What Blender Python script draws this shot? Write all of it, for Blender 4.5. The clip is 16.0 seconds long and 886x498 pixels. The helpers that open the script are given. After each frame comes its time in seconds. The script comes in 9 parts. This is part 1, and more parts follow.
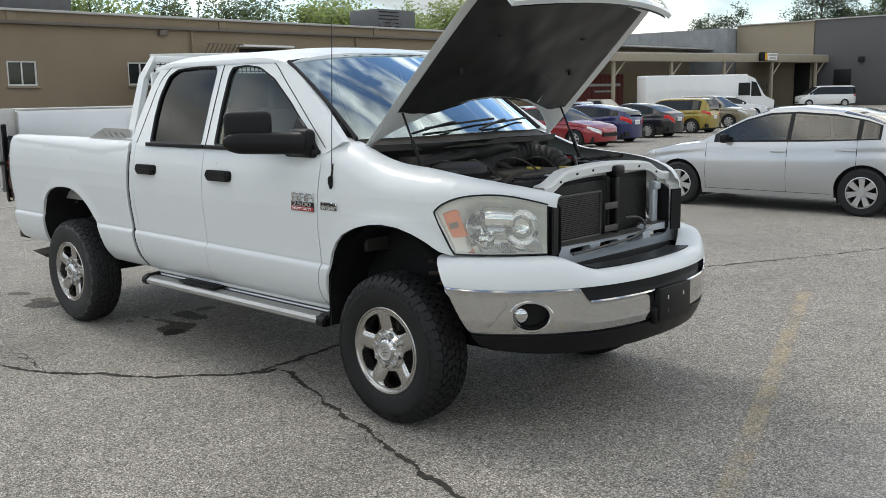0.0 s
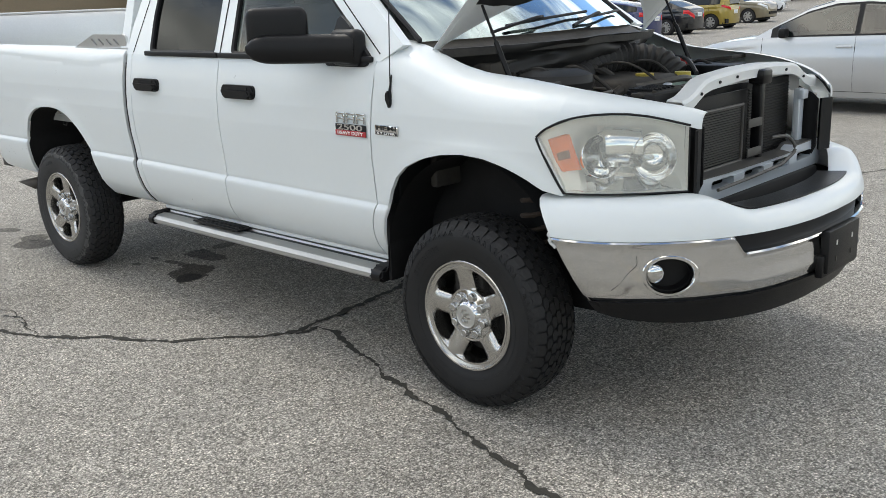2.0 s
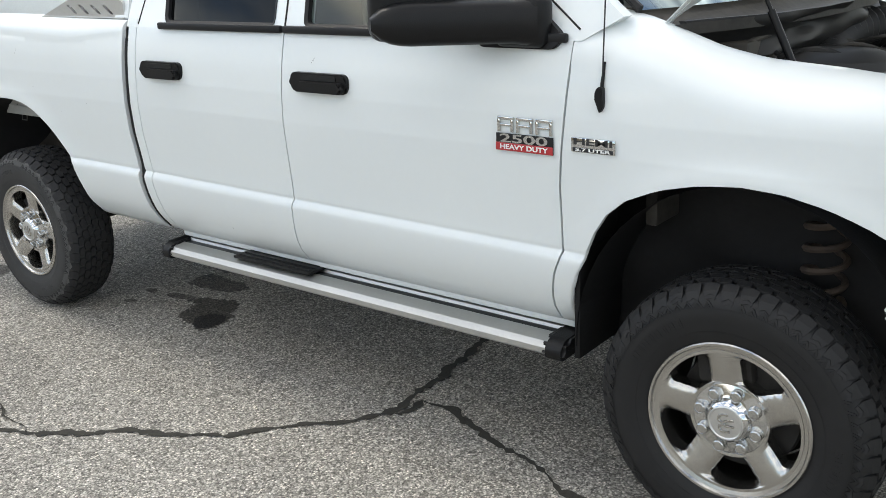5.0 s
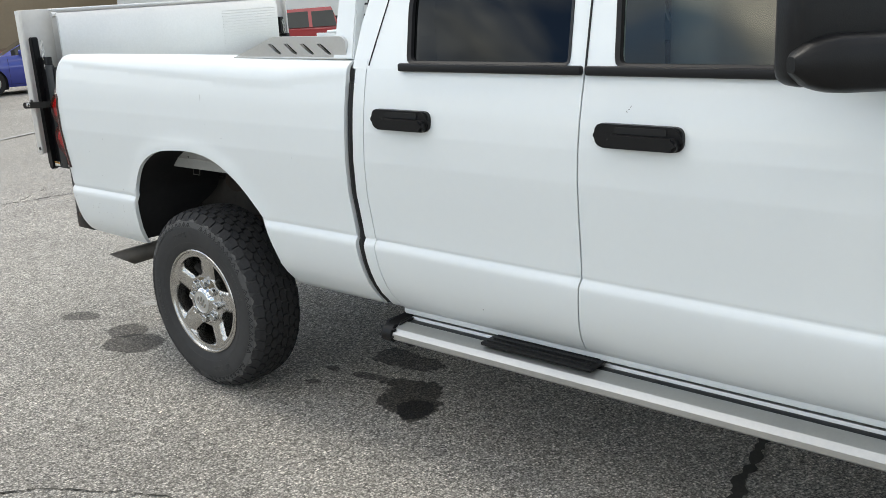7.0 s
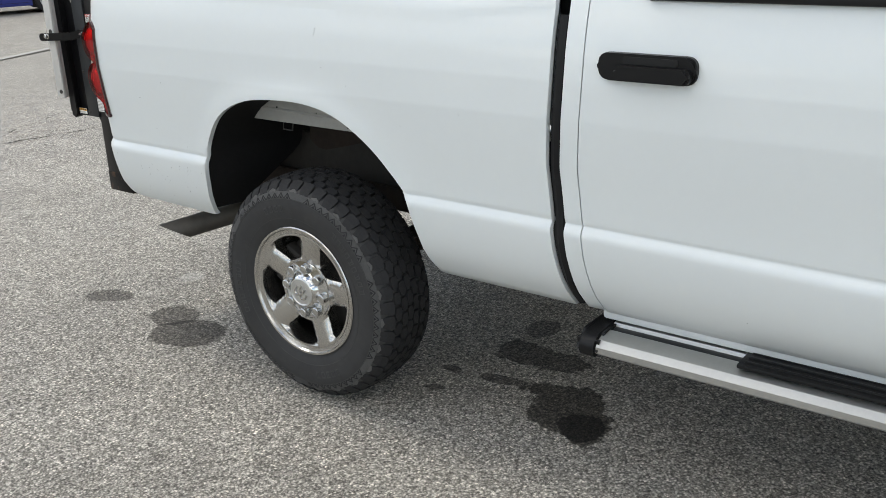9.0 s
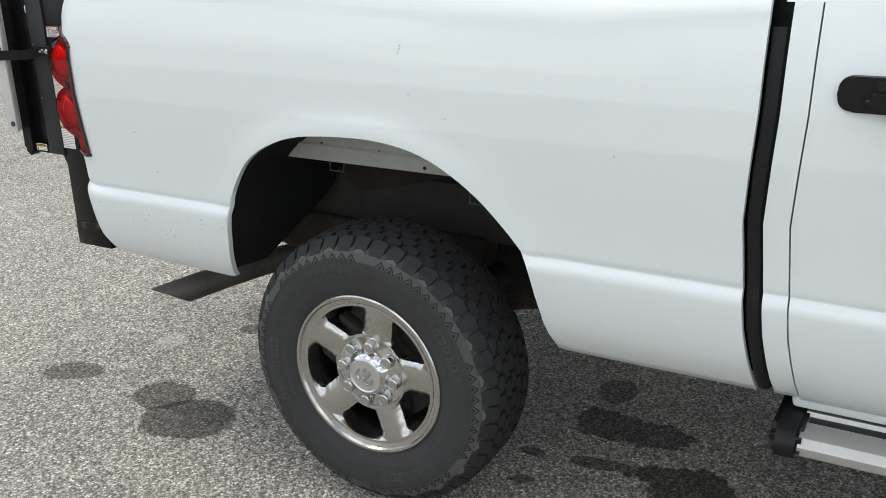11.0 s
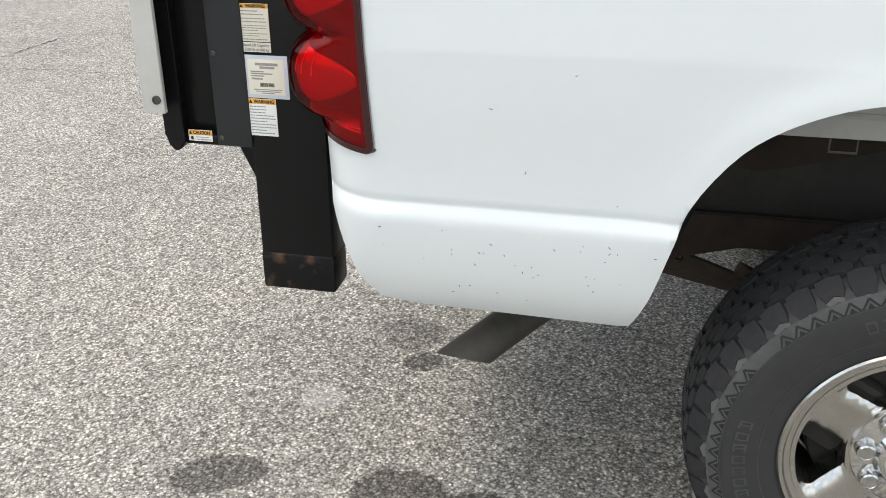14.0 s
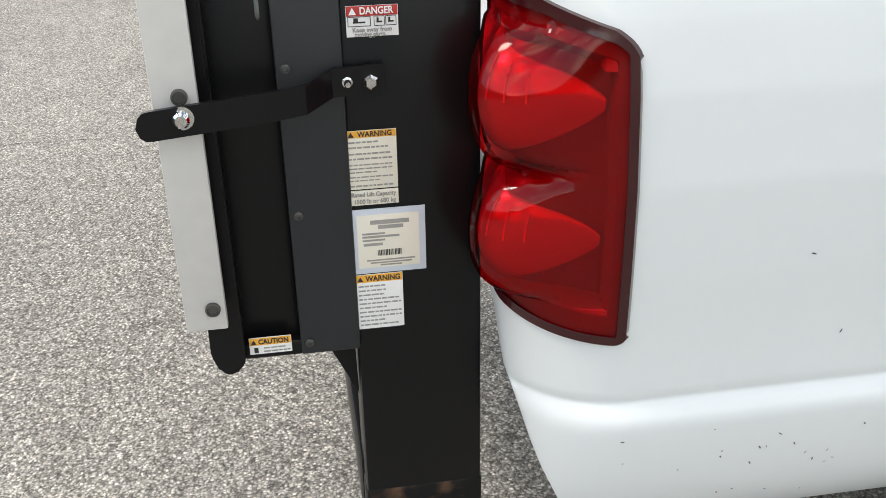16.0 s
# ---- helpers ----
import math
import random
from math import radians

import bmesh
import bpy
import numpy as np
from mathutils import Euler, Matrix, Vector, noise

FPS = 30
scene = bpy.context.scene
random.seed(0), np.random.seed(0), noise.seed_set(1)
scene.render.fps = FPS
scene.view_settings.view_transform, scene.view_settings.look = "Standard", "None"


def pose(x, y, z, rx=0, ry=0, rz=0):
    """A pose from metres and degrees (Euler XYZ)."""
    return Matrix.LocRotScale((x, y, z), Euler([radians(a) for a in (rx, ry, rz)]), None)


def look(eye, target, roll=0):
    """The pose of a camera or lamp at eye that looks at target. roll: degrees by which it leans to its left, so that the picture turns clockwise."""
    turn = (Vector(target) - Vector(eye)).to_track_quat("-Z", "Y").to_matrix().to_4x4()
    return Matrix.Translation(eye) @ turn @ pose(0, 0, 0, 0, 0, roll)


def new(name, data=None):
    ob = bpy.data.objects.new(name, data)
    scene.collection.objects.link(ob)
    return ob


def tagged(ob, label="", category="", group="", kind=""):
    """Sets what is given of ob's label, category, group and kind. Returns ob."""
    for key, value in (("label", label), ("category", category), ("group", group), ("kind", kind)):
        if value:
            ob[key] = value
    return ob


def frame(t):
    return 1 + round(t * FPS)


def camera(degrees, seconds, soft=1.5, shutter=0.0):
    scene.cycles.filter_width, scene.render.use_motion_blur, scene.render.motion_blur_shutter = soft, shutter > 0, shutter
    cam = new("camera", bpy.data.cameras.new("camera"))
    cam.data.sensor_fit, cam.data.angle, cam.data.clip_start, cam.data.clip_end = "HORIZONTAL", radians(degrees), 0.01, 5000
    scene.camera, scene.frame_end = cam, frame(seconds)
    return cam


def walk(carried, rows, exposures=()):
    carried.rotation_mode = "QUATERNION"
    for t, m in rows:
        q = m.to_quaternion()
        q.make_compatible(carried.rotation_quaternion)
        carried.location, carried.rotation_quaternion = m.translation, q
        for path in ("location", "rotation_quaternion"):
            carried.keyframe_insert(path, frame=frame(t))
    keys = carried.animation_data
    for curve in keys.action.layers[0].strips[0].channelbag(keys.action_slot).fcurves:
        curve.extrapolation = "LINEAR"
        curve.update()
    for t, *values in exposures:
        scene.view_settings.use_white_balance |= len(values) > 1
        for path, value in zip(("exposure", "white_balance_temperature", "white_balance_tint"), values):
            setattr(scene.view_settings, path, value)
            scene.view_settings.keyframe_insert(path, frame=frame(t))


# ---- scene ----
cam = camera(50.1, 16.0, soft=0.8)
PATH = [
    (0, (0.053, 0.353, 1.725), (1.481, 1.715, 1.4), -1.0),
    (0.5, (0.212, 0.59, 1.702), (1.649, 1.925, 1.314), -1.6),
    (1, (0.381, 0.833, 1.692), (1.814, 2.158, 1.257), -2.1),
    (1.5, (0.489, 1.13, 1.7), (1.918, 2.445, 1.223), -2.5),
    (2, (0.617, 1.41, 1.676), (2.007, 2.75, 1.155), -2.2),
    (2.5, (0.735, 1.673, 1.673), (2.114, 2.995, 1.082), -1.8),
    (3, (0.786, 1.953, 1.662), (2.214, 3.21, 1.042), -1.2),
    (3.5, (0.857, 2.203, 1.651), (2.282, 3.464, 1.035), -1.2),
    (3.7, (0.884, 2.321, 1.656), (2.315, 3.575, 1.039), -1.0),
    (5.8, (1.063, 3.475, 1.69), (2.581, 4.629, 1.088), -3.6),
    (6, (1.045, 3.588, 1.684), (2.564, 4.751, 1.102), -3.8),
    (6.5, (1.015, 3.85, 1.69), (2.504, 5.064, 1.132), -3.9),
    (7, (1.062, 4.107, 1.679), (2.51, 5.375, 1.136), -3.3),
    (7.5, (1.07, 4.398, 1.664), (2.508, 5.661, 1.084), -2.9),
    (8, (1.083, 4.664, 1.649), (2.496, 5.934, 1.021), -2.6),
    (8.5, (1.172, 4.953, 1.628), (2.594, 6.189, 0.958), -2.0),
    (9, (1.206, 5.258, 1.632), (2.702, 6.398, 0.951), -2.1),
    (9.2, (1.195, 5.362, 1.648), (2.718, 6.476, 0.985), -2.3),
    (11.3, (1.427, 6.352, 1.587), (3.084, 7.217, 0.874), -2.3),
    (11.5, (1.434, 6.514, 1.574), (3.108, 7.31, 0.823), -3.0),
    (12, (1.557, 6.756, 1.49), (3.24, 7.449, 0.662), -2.1),
    (12.5, (1.581, 7.06, 1.532), (3.298, 7.704, 0.733), -1.9),
    (13, (1.703, 7.351, 1.519), (3.435, 7.999, 0.756), -1.0),
    (13.5, (1.753, 7.678, 1.496), (3.498, 8.197, 0.668), -0.2),
    (14, (1.803, 7.996, 1.471), (3.569, 8.389, 0.618), -0.3),
    (14.5, (1.934, 8.273, 1.495), (3.758, 8.55, 0.721), -0.3),
    (15, (2.056, 8.52, 1.532), (3.891, 8.58, 0.74), -0.8),
    (15.5, (2.229, 8.708, 1.51), (4.024, 8.6, 0.636), -1.3),
    (16, (2.455, 8.811, 1.481), (4.228, 8.522, 0.602), -1.0),
]
walk(cam, [(t, look(eye, target, roll)) for t, eye, target, roll in PATH], [(0.0, 0.34, 7000, 8), (1.5, 0.58, 7000, 8), (2.0, 0.61, 7000, 8), (2.5, 0.66, 7000, 8), (3.0, 0.75, 7000, 8), (6.0, 0.83, 7000, 7.5), (7.0, 0.77, 7000, 7.5), (9.0, 0.69, 7050, 8), (11.5, 0.84, 7100, 8), (12.0, 0.97, 7150, 8.5), (12.5, 1.08, 7150, 8.5), (13.0, 0.87, 7150, 8.5), (14.0, 1.05, 7200, 9), (14.5, 0.99, 7200, 9), (15.0, 0.68, 7200, 9), (15.5, 0.72, 7200, 9), (16.0, 0.92, 7200, 9.5)])

# ---- world and light ----
SUN_FROM = Vector((0.03, 0.62, 0.85)).normalized()
world = bpy.data.worlds.new("sky")
scene.world = world
world.use_nodes = True
wn, wl = world.node_tree.nodes, world.node_tree.links
wn.clear()
w_out = wn.new("ShaderNodeOutputWorld")
w_sky = wn.new("ShaderNodeTexSky")
w_sky.sky_type, w_sky.sun_disc = "NISHITA", False
w_sky.sun_elevation = math.asin(SUN_FROM.z)
w_sky.sun_rotation = math.atan2(SUN_FROM.x, SUN_FROM.y)
w_sky.dust_density, w_sky.ozone_density = 0.1, 3.0
w_bg = wn.new("ShaderNodeBackground")
w_bg.inputs["Strength"].default_value = 0.15
wl.new(w_sky.outputs["Color"], w_bg.inputs["Color"])
# broken cloud deck in front of the blue sky
w_co = wn.new("ShaderNodeTexCoord")
w_map = wn.new("ShaderNodeMapping")
w_map.inputs["Scale"].default_value, w_map.inputs["Location"].default_value = (1.0, 1.0, 2.6), (5.48, 2.84, 2.12)
wl.new(w_co.outputs["Generated"], w_map.inputs["Vector"])
w_n1 = wn.new("ShaderNodeTexNoise")
w_n1.inputs["Scale"].default_value, w_n1.inputs["Detail"].default_value, w_n1.inputs["Distortion"].default_value = 3.0, 8.0, 0.5
wl.new(w_map.outputs["Vector"], w_n1.inputs["Vector"])
w_r1 = wn.new("ShaderNodeValToRGB")
w_r1.color_ramp.elements[0].position, w_r1.color_ramp.elements[1].position = 0.44, 0.60
wl.new(w_n1.outputs["Fac"], w_r1.inputs["Fac"])
w_n2 = wn.new("ShaderNodeTexNoise")
w_n2.inputs["Scale"].default_value, w_n2.inputs["Detail"].default_value = 4.6, 7.0
wl.new(w_map.outputs["Vector"], w_n2.inputs["Vector"])
w_r2 = wn.new("ShaderNodeValToRGB")
w_r2.color_ramp.elements[0].position, w_r2.color_ramp.elements[1].position = 0.38, 0.66
w_r2.color_ramp.elements[0].color, w_r2.color_ramp.elements[1].color = (0.17, 0.18, 0.195, 1), (1.0, 0.985, 0.95, 1)
wl.new(w_n2.outputs["Fac"], w_r2.inputs["Fac"])
w_cl = wn.new("ShaderNodeBackground")
w_cl.inputs["Strength"].default_value = 2.5
wl.new(w_r2.outputs["Color"], w_cl.inputs["Color"])
w_mix = wn.new("ShaderNodeMixShader")
wl.new(w_r1.outputs["Color"], w_mix.inputs["Fac"])
wl.new(w_bg.outputs["Background"], w_mix.inputs[1])
wl.new(w_cl.outputs["Background"], w_mix.inputs[2])
wl.new(w_mix.outputs["Shader"], w_out.inputs["Surface"])

sun = new("sun", bpy.data.lights.new("sun", "SUN"))
sun.data.energy, sun.data.angle, sun.data.color = 0.90, radians(15), (1.0, 0.96, 0.9)
sun.matrix_world = look(SUN_FROM * 60, (0, 0, 0))


# ---- materials ----
def mat(name, color, rough=0.5, metal=0.0, coat=0.0, grain=0.0, grain_scale=40.0, tone=0.12, tone_scale=3.0, bump=0.0, bump_scale=120.0, spec=0.5):
    """A principled surface with tone variation at two scales and fine relief."""
    m = bpy.data.materials.new(name)
    m.use_nodes = True
    nt = m.node_tree
    b = nt.nodes["Principled BSDF"]
    b.inputs["Roughness"].default_value, b.inputs["Metallic"].default_value = rough, metal
    b.inputs["Coat Weight"].default_value, b.inputs["Coat Roughness"].default_value = coat, 0.03
    b.inputs["Specular IOR Level"].default_value = spec
    co = nt.nodes.new("ShaderNodeTexCoord")
    big = nt.nodes.new("ShaderNodeTexNoise")
    big.inputs["Scale"].default_value, big.inputs["Detail"].default_value = tone_scale, 5
    fine = nt.nodes.new("ShaderNodeTexNoise")
    fine.inputs["Scale"].default_value, fine.inputs["Detail"].default_value = grain_scale, 3
    nt.links.new(co.outputs["Object"], big.inputs["Vector"])
    nt.links.new(co.outputs["Object"], fine.inputs["Vector"])
    val = nt.nodes.new("ShaderNodeMath")
    val.operation = "MULTIPLY_ADD"
    nt.links.new(big.outputs["Fac"], val.inputs[0])
    val.inputs[1].default_value, val.inputs[2].default_value = 2 * tone, 1.0 - tone
    val2 = nt.nodes.new("ShaderNodeMath")
    val2.operation = "MULTIPLY_ADD"
    nt.links.new(fine.outputs["Fac"], val2.inputs[0])
    val2.inputs[1].default_value, val2.inputs[2].default_value = 2 * grain, 1.0 - grain
    both = nt.nodes.new("ShaderNodeMath")
    both.operation = "MULTIPLY"
    nt.links.new(val.outputs[0], both.inputs[0])
    nt.links.new(val2.outputs[0], both.inputs[1])
    hsv = nt.nodes.new("ShaderNodeHueSaturation")
    hsv.inputs["Color"].default_value = (*color, 1)
    nt.links.new(both.outputs[0], hsv.inputs["Value"])
    nt.links.new(hsv.outputs["Color"], b.inputs["Base Color"])
    if bump:
        bn = nt.nodes.new("ShaderNodeTexNoise")
        bn.inputs["Scale"].default_value, bn.inputs["Detail"].default_value = bump_scale, 4
        nt.links.new(co.outputs["Object"], bn.inputs["Vector"])
        bp = nt.nodes.new("ShaderNodeBump")
        bp.inputs["Strength"].default_value, bp.inputs["Distance"].default_value = bump, 0.003
        nt.links.new(bn.outputs["Fac"], bp.inputs["Height"])
        nt.links.new(bp.outputs["Normal"], b.inputs["Normal"])
    return m


def clear_glass(name, tint, gloss_rough=0.01, boost=1.5, base=0.02, sheen=(1.0, 1.0, 1.0)):
    """A thin pane: tinted see-through, with mirror gloss that grows at grazing angles."""
    m = bpy.data.materials.new(name)
    m.use_nodes = True
    nt = m.node_tree
    nt.nodes.remove(nt.nodes["Principled BSDF"])
    tr, gl = nt.nodes.new("ShaderNodeBsdfTransparent"), nt.nodes.new("ShaderNodeBsdfGlossy")
    tr.inputs["Color"].default_value = (*tint, 1)
    gl.inputs["Color"].default_value, gl.inputs["Roughness"].default_value = (*sheen, 1), gloss_rough
    fr = nt.nodes.new("ShaderNodeFresnel")
    fr.inputs["IOR"].default_value = 1.55
    mul = nt.nodes.new("ShaderNodeMath")
    mul.operation = "MULTIPLY_ADD"
    mul.inputs[1].default_value, mul.inputs[2].default_value = boost, base
    nt.links.new(fr.outputs[0], mul.inputs[0])
    mx = nt.nodes.new("ShaderNodeMixShader")
    nt.links.new(mul.outputs[0], mx.inputs["Fac"])
    nt.links.new(tr.outputs[0], mx.inputs[1])
    nt.links.new(gl.outputs[0], mx.inputs[2])
    nt.links.new(mx.outputs[0], nt.nodes["Material Output"].inputs["Surface"])
    return m


def hazed(m, color, amount):
    """Weathered plastic: a diffuse share at the surface, raised to brighten the lamp behind it."""
    nt = m.node_tree
    out = nt.nodes["Material Output"]
    first = out.inputs["Surface"].links[0].from_socket
    df, mx = nt.nodes.new("ShaderNodeBsdfDiffuse"), nt.nodes.new("ShaderNodeMixShader")
    df.inputs["Color"].default_value = (*color, 1)
    mx.inputs["Fac"].default_value = amount
    nt.links.new(first, mx.inputs[1])
    nt.links.new(df.outputs[0], mx.inputs[2])
    nt.links.new(mx.outputs[0], out.inputs["Surface"])
    return m


white_paint = mat("white_paint", (0.70, 0.735, 0.74), 0.38, coat=0.35, tone=0.02, tone_scale=1.5, grain=0.01)
dusty_white = mat("dusty_white", (0.66, 0.67, 0.66), 0.45, tone=0.08, grain=0.04)
satin_chrome = mat("satin_chrome", (0.52, 0.525, 0.52), 0.20, 1.0, tone=0.05, tone_scale=30)
dusty_panel = mat("dusty_panel", (0.33, 0.33, 0.315), 0.7, tone=0.2, tone_scale=6, grain=0.1)
chrome = mat("chrome", (0.60, 0.605, 0.60), 0.09, 1.0, tone=0.02)
polished_alloy = mat("polished_alloy", (0.49, 0.48, 0.46), 0.25, 1.0, tone=0.06, tone_scale=8, grain=0.05, grain_scale=200)
brushed_alu = mat("brushed_alu", (0.62, 0.62, 0.61), 0.38, 0.9, tone=0.06, tone_scale=4, grain=0.06, grain_scale=90)
board_alu = mat("board_alu", (0.47, 0.47, 0.455), 0.42, 0.85, tone=0.10, tone_scale=5, grain=0.06, grain_scale=90)
grey_alu = mat("grey_alu", (0.56, 0.55, 0.525), 0.5, 0.10, tone=0.10, tone_scale=5, grain=0.06)
black_plastic = mat("black_plastic", (0.008, 0.008, 0.0085), 0.40, spec=0.22, tone=0.2, grain=0.1, bump=0.15, bump_scale=300)
black_trim = mat("black_trim", (0.010, 0.010, 0.011), 0.5, spec=0.25, tone=0.15)
black_steel = mat("black_steel", (0.0055, 0.0055, 0.006), 0.30, 0.0, spec=0.22, tone=0.25, tone_scale=5, grain=0.1, bump=0.1, bump_scale=60)
grey_steel = mat("grey_steel", (0.022, 0.024, 0.026), 0.42, 0.1, spec=0.35, tone=0.25, tone_scale=7, grain=0.1)
rubber = mat("rubber", (0.022, 0.022, 0.023), 0.75, spec=0.25, tone=0.25, tone_scale=14, grain=0.2, grain_scale=120, bump=0.3, bump_scale=180)
sidewall_rubber = mat("sidewall_rubber", (0.034, 0.034, 0.0345), 0.66, spec=0.3, tone=0.25, tone_scale=9, grain=0.15, bump=0.1)
dull_steel = mat("dull_steel", (0.085, 0.078, 0.068), 0.6, 0.4, tone=0.3, tone_scale=12, grain=0.2)
dark_void = mat("dark_void", (0.012, 0.012, 0.012), 0.9, tone=0.3)
underbody = mat("underbody", (0.022, 0.02, 0.018), 0.85, tone=0.5, tone_scale=6, grain=0.3, bump=0.4, bump_scale=30)
rust_plate = mat("rust_plate", (0.021, 0.013, 0.009), 0.85, tone=0.75, tone_scale=14, grain=0.4, bump=0.4, bump_scale=40)
rust_steel = mat("rust_steel", (0.042, 0.029, 0.021), 0.85, tone=0.6, tone_scale=9, grain=0.3, bump=0.4, bump_scale=40)
engine_grime = mat("engine_grime", (0.036, 0.033, 0.029), 0.65, spec=0.35, tone=0.5, tone_scale=10, grain=0.3, bump=0.4, bump_scale=40)
liner_black = mat("liner_black", (0.008, 0.008, 0.0085), 0.7, spec=0.25, tone=0.4, tone_scale=8, grain=0.3, bump=0.3, bump_scale=60)
shroud_grey = mat("shroud_grey", (0.060, 0.054, 0.046), 0.7, spec=0.3, tone=0.5, tone_scale=9, grain=0.2)
worn_hose = mat("worn_hose", (0.075, 0.070, 0.062), 0.6, tone=0.4, tone_scale=14)
hose_black = mat("hose_black", (0.024, 0.023, 0.022), 0.55, spec=0.3, tone=0.3, tone_scale=12)
insulation = mat("insulation", (0.019, 0.0185, 0.018), 0.42, spec=0.55, tone=0.75, tone_scale=3.5, grain=0.2, bump=0.6, bump_scale=25)
for n in insulation.node_tree.nodes:
    if n.type == "BUMP":
        n.inputs["Strength"].default_value, n.inputs["Distance"].default_value = 1.0, 0.05
        n.inputs["Height"].links[0].from_node.inputs["Scale"].default_value = 3.2
        n.inputs["Height"].links[0].from_node.inputs["Detail"].default_value = 1.0
fin_metal = mat("fin_metal", (0.022, 0.021, 0.020), 0.6, 0.2, spec=0.3, tone=0.3, tone_scale=5, grain=0.3, grain_scale=150)
letter_rubber = mat("letter_rubber", (0.058, 0.058, 0.057), 0.8, spec=0.2, tone=0.3, tone_scale=20)
clean_rubber = mat("clean_rubber", (0.012, 0.012, 0.0125), 0.6, spec=0.3, tone=0.3, tone_scale=9, grain=0.15, bump=0.1)
band_rubber = mat("band_rubber", (0.074, 0.074, 0.073), 0.8, spec=0.2, tone=0.35, tone_scale=16, grain=0.2, grain_scale=90)
worn_rubber = mat("worn_rubber", (0.095, 0.094, 0.092), 0.8, spec=0.2, tone=0.3, tone_scale=20)
condenser_metal = mat("condenser_metal", (0.085, 0.082, 0.077), 0.5, 0.5, tone=0.2, tone_scale=8)
pale_steel = mat("pale_steel", (0.46, 0.50, 0.54), 0.38, 0.3, tone=0.12, tone_scale=6)
amber = mat("amber", (0.85, 0.20, 0.02), 0.15, coat=1.0, tone=0.1)
amber_dark = mat("amber_dark", (0.16, 0.06, 0.012), 0.25, coat=0.6, tone=0.3, tone_scale=30)
deep_red_lens = mat("deep_red_lens", (0.036, 0.002, 0.004), 0.20, coat=0.12, tone=0.1)
bright_red_lens = mat("bright_red_lens", (0.62, 0.012, 0.018), 0.10, coat=0.3, tone=0.12, tone_scale=9)
reflector = mat("reflector", (0.97, 0.97, 0.97), 0.10, 1.0, tone=0.02)
lamp_housing = mat("lamp_housing", (0.94, 0.94, 0.90), 0.28, 0.0, tone=0.03)
# milky plastic, with extra white haze painted in to brighten the lamp's inside
lens_clear = hazed(clear_glass("lens_clear", (0.98, 0.985, 0.95), 0.03, 1.0), (0.95, 0.96, 0.90), 0.22)
red_glass = clear_glass("red_glass", (0.68, 0.008, 0.020), 0.05, 0.22, 0.008)
tail_bowl = mat("tail_bowl", (0.90, 0.90, 0.90), 0.20, 0.62, tone=0.06, tone_scale=30)
tail_housing = mat("tail_housing", (0.30, 0.30, 0.30), 0.35, 0.1, tone=0.15, tone_scale=14)
window_glass = clear_glass("window_glass", (0.52, 0.61, 0.59), boost=0.75, sheen=(1.0, 0.98, 0.88))
shield_glass = clear_glass("shield_glass", (0.26, 0.34, 0.34), boost=4.0, sheen=(0.76, 0.92, 1.0))
tinted_glass = clear_glass("tinted_glass", (0.030, 0.032, 0.034), boost=0.48, base=0.0, sheen=(0.88, 0.94, 0.97))
seat_cloth = mat("seat_cloth", (0.16, 0.16, 0.16), 0.9, tone=0.15, bump=0.2)
dash_plastic = mat("dash_plastic", (0.035, 0.035, 0.036), 0.7, spec=0.3, tone=0.1)
label_white = mat("label_white", (0.80, 0.80, 0.78), 0.55, tone=0.06)
label_cream = mat("label_cream", (0.74, 0.71, 0.60), 0.55, tone=0.08, tone_scale=15)
label_orange = mat("label_orange", (0.80, 0.40, 0.05), 0.5, tone=0.08)
label_red = mat("label_red", (0.45, 0.03, 0.025), 0.5, tone=0.08)
label_grey = mat("label_grey", (0.55, 0.60, 0.66), 0.5, tone=0.06)
ink = mat("ink", (0.02, 0.02, 0.02), 0.6)
faint_ink = mat("faint_ink", (0.30, 0.29, 0.27), 0.6, tone=0.3, tone_scale=60)
badge_red = mat("badge_red", (0.40, 0.02, 0.025), 0.3, coat=0.5)
reservoir_plastic = mat("reservoir_plastic", (0.70, 0.69, 0.62), 0.45, tone=0.12, tone_scale=12)
coolant_plastic = mat("coolant_plastic", (0.38, 0.50, 0.44), 0.4, tone=0.1, tone_scale=12)
yellow_cap = mat("yellow_cap", (0.45, 0.36, 0.06), 0.5, tone=0.15)
red_plastic = mat("red_plastic", (0.38, 0.02, 0.02), 0.4, tone=0.1)



def rusted_black():
    """Black paint broken by rust."""
    m = mat("rust_patch", (0.0055, 0.0055, 0.006), 0.35, tone=0.3, tone_scale=20, bump=0.2, bump_scale=60, spec=0.22)
    nt = m.node_tree
    b = nt.nodes["Principled BSDF"]
    n = nt.nodes.new("ShaderNodeTexNoise")
    n.inputs["Scale"].default_value, n.inputs["Detail"].default_value = 22.0, 6
    co = nt.nodes.new("ShaderNodeTexCoord")
    nt.links.new(co.outputs["Object"], n.inputs["Vector"])
    r = nt.nodes.new("ShaderNodeValToRGB")
    r.color_ramp.elements[0].position, r.color_ramp.elements[1].position = 0.55, 0.70
    nt.links.new(n.outputs["Fac"], r.inputs["Fac"])
    x = nt.nodes.new("ShaderNodeMix")
    x.data_type = "RGBA"
    old = b.inputs["Base Color"].links[0].from_socket
    nt.links.new(r.outputs["Color"], x.inputs[0])
    nt.links.new(old, x.inputs[6])
    x.inputs[7].default_value = (0.085, 0.047, 0.027, 1)
    nt.links.new(x.outputs[2], b.inputs["Base Color"])
    return m


rust_patch = rusted_black()


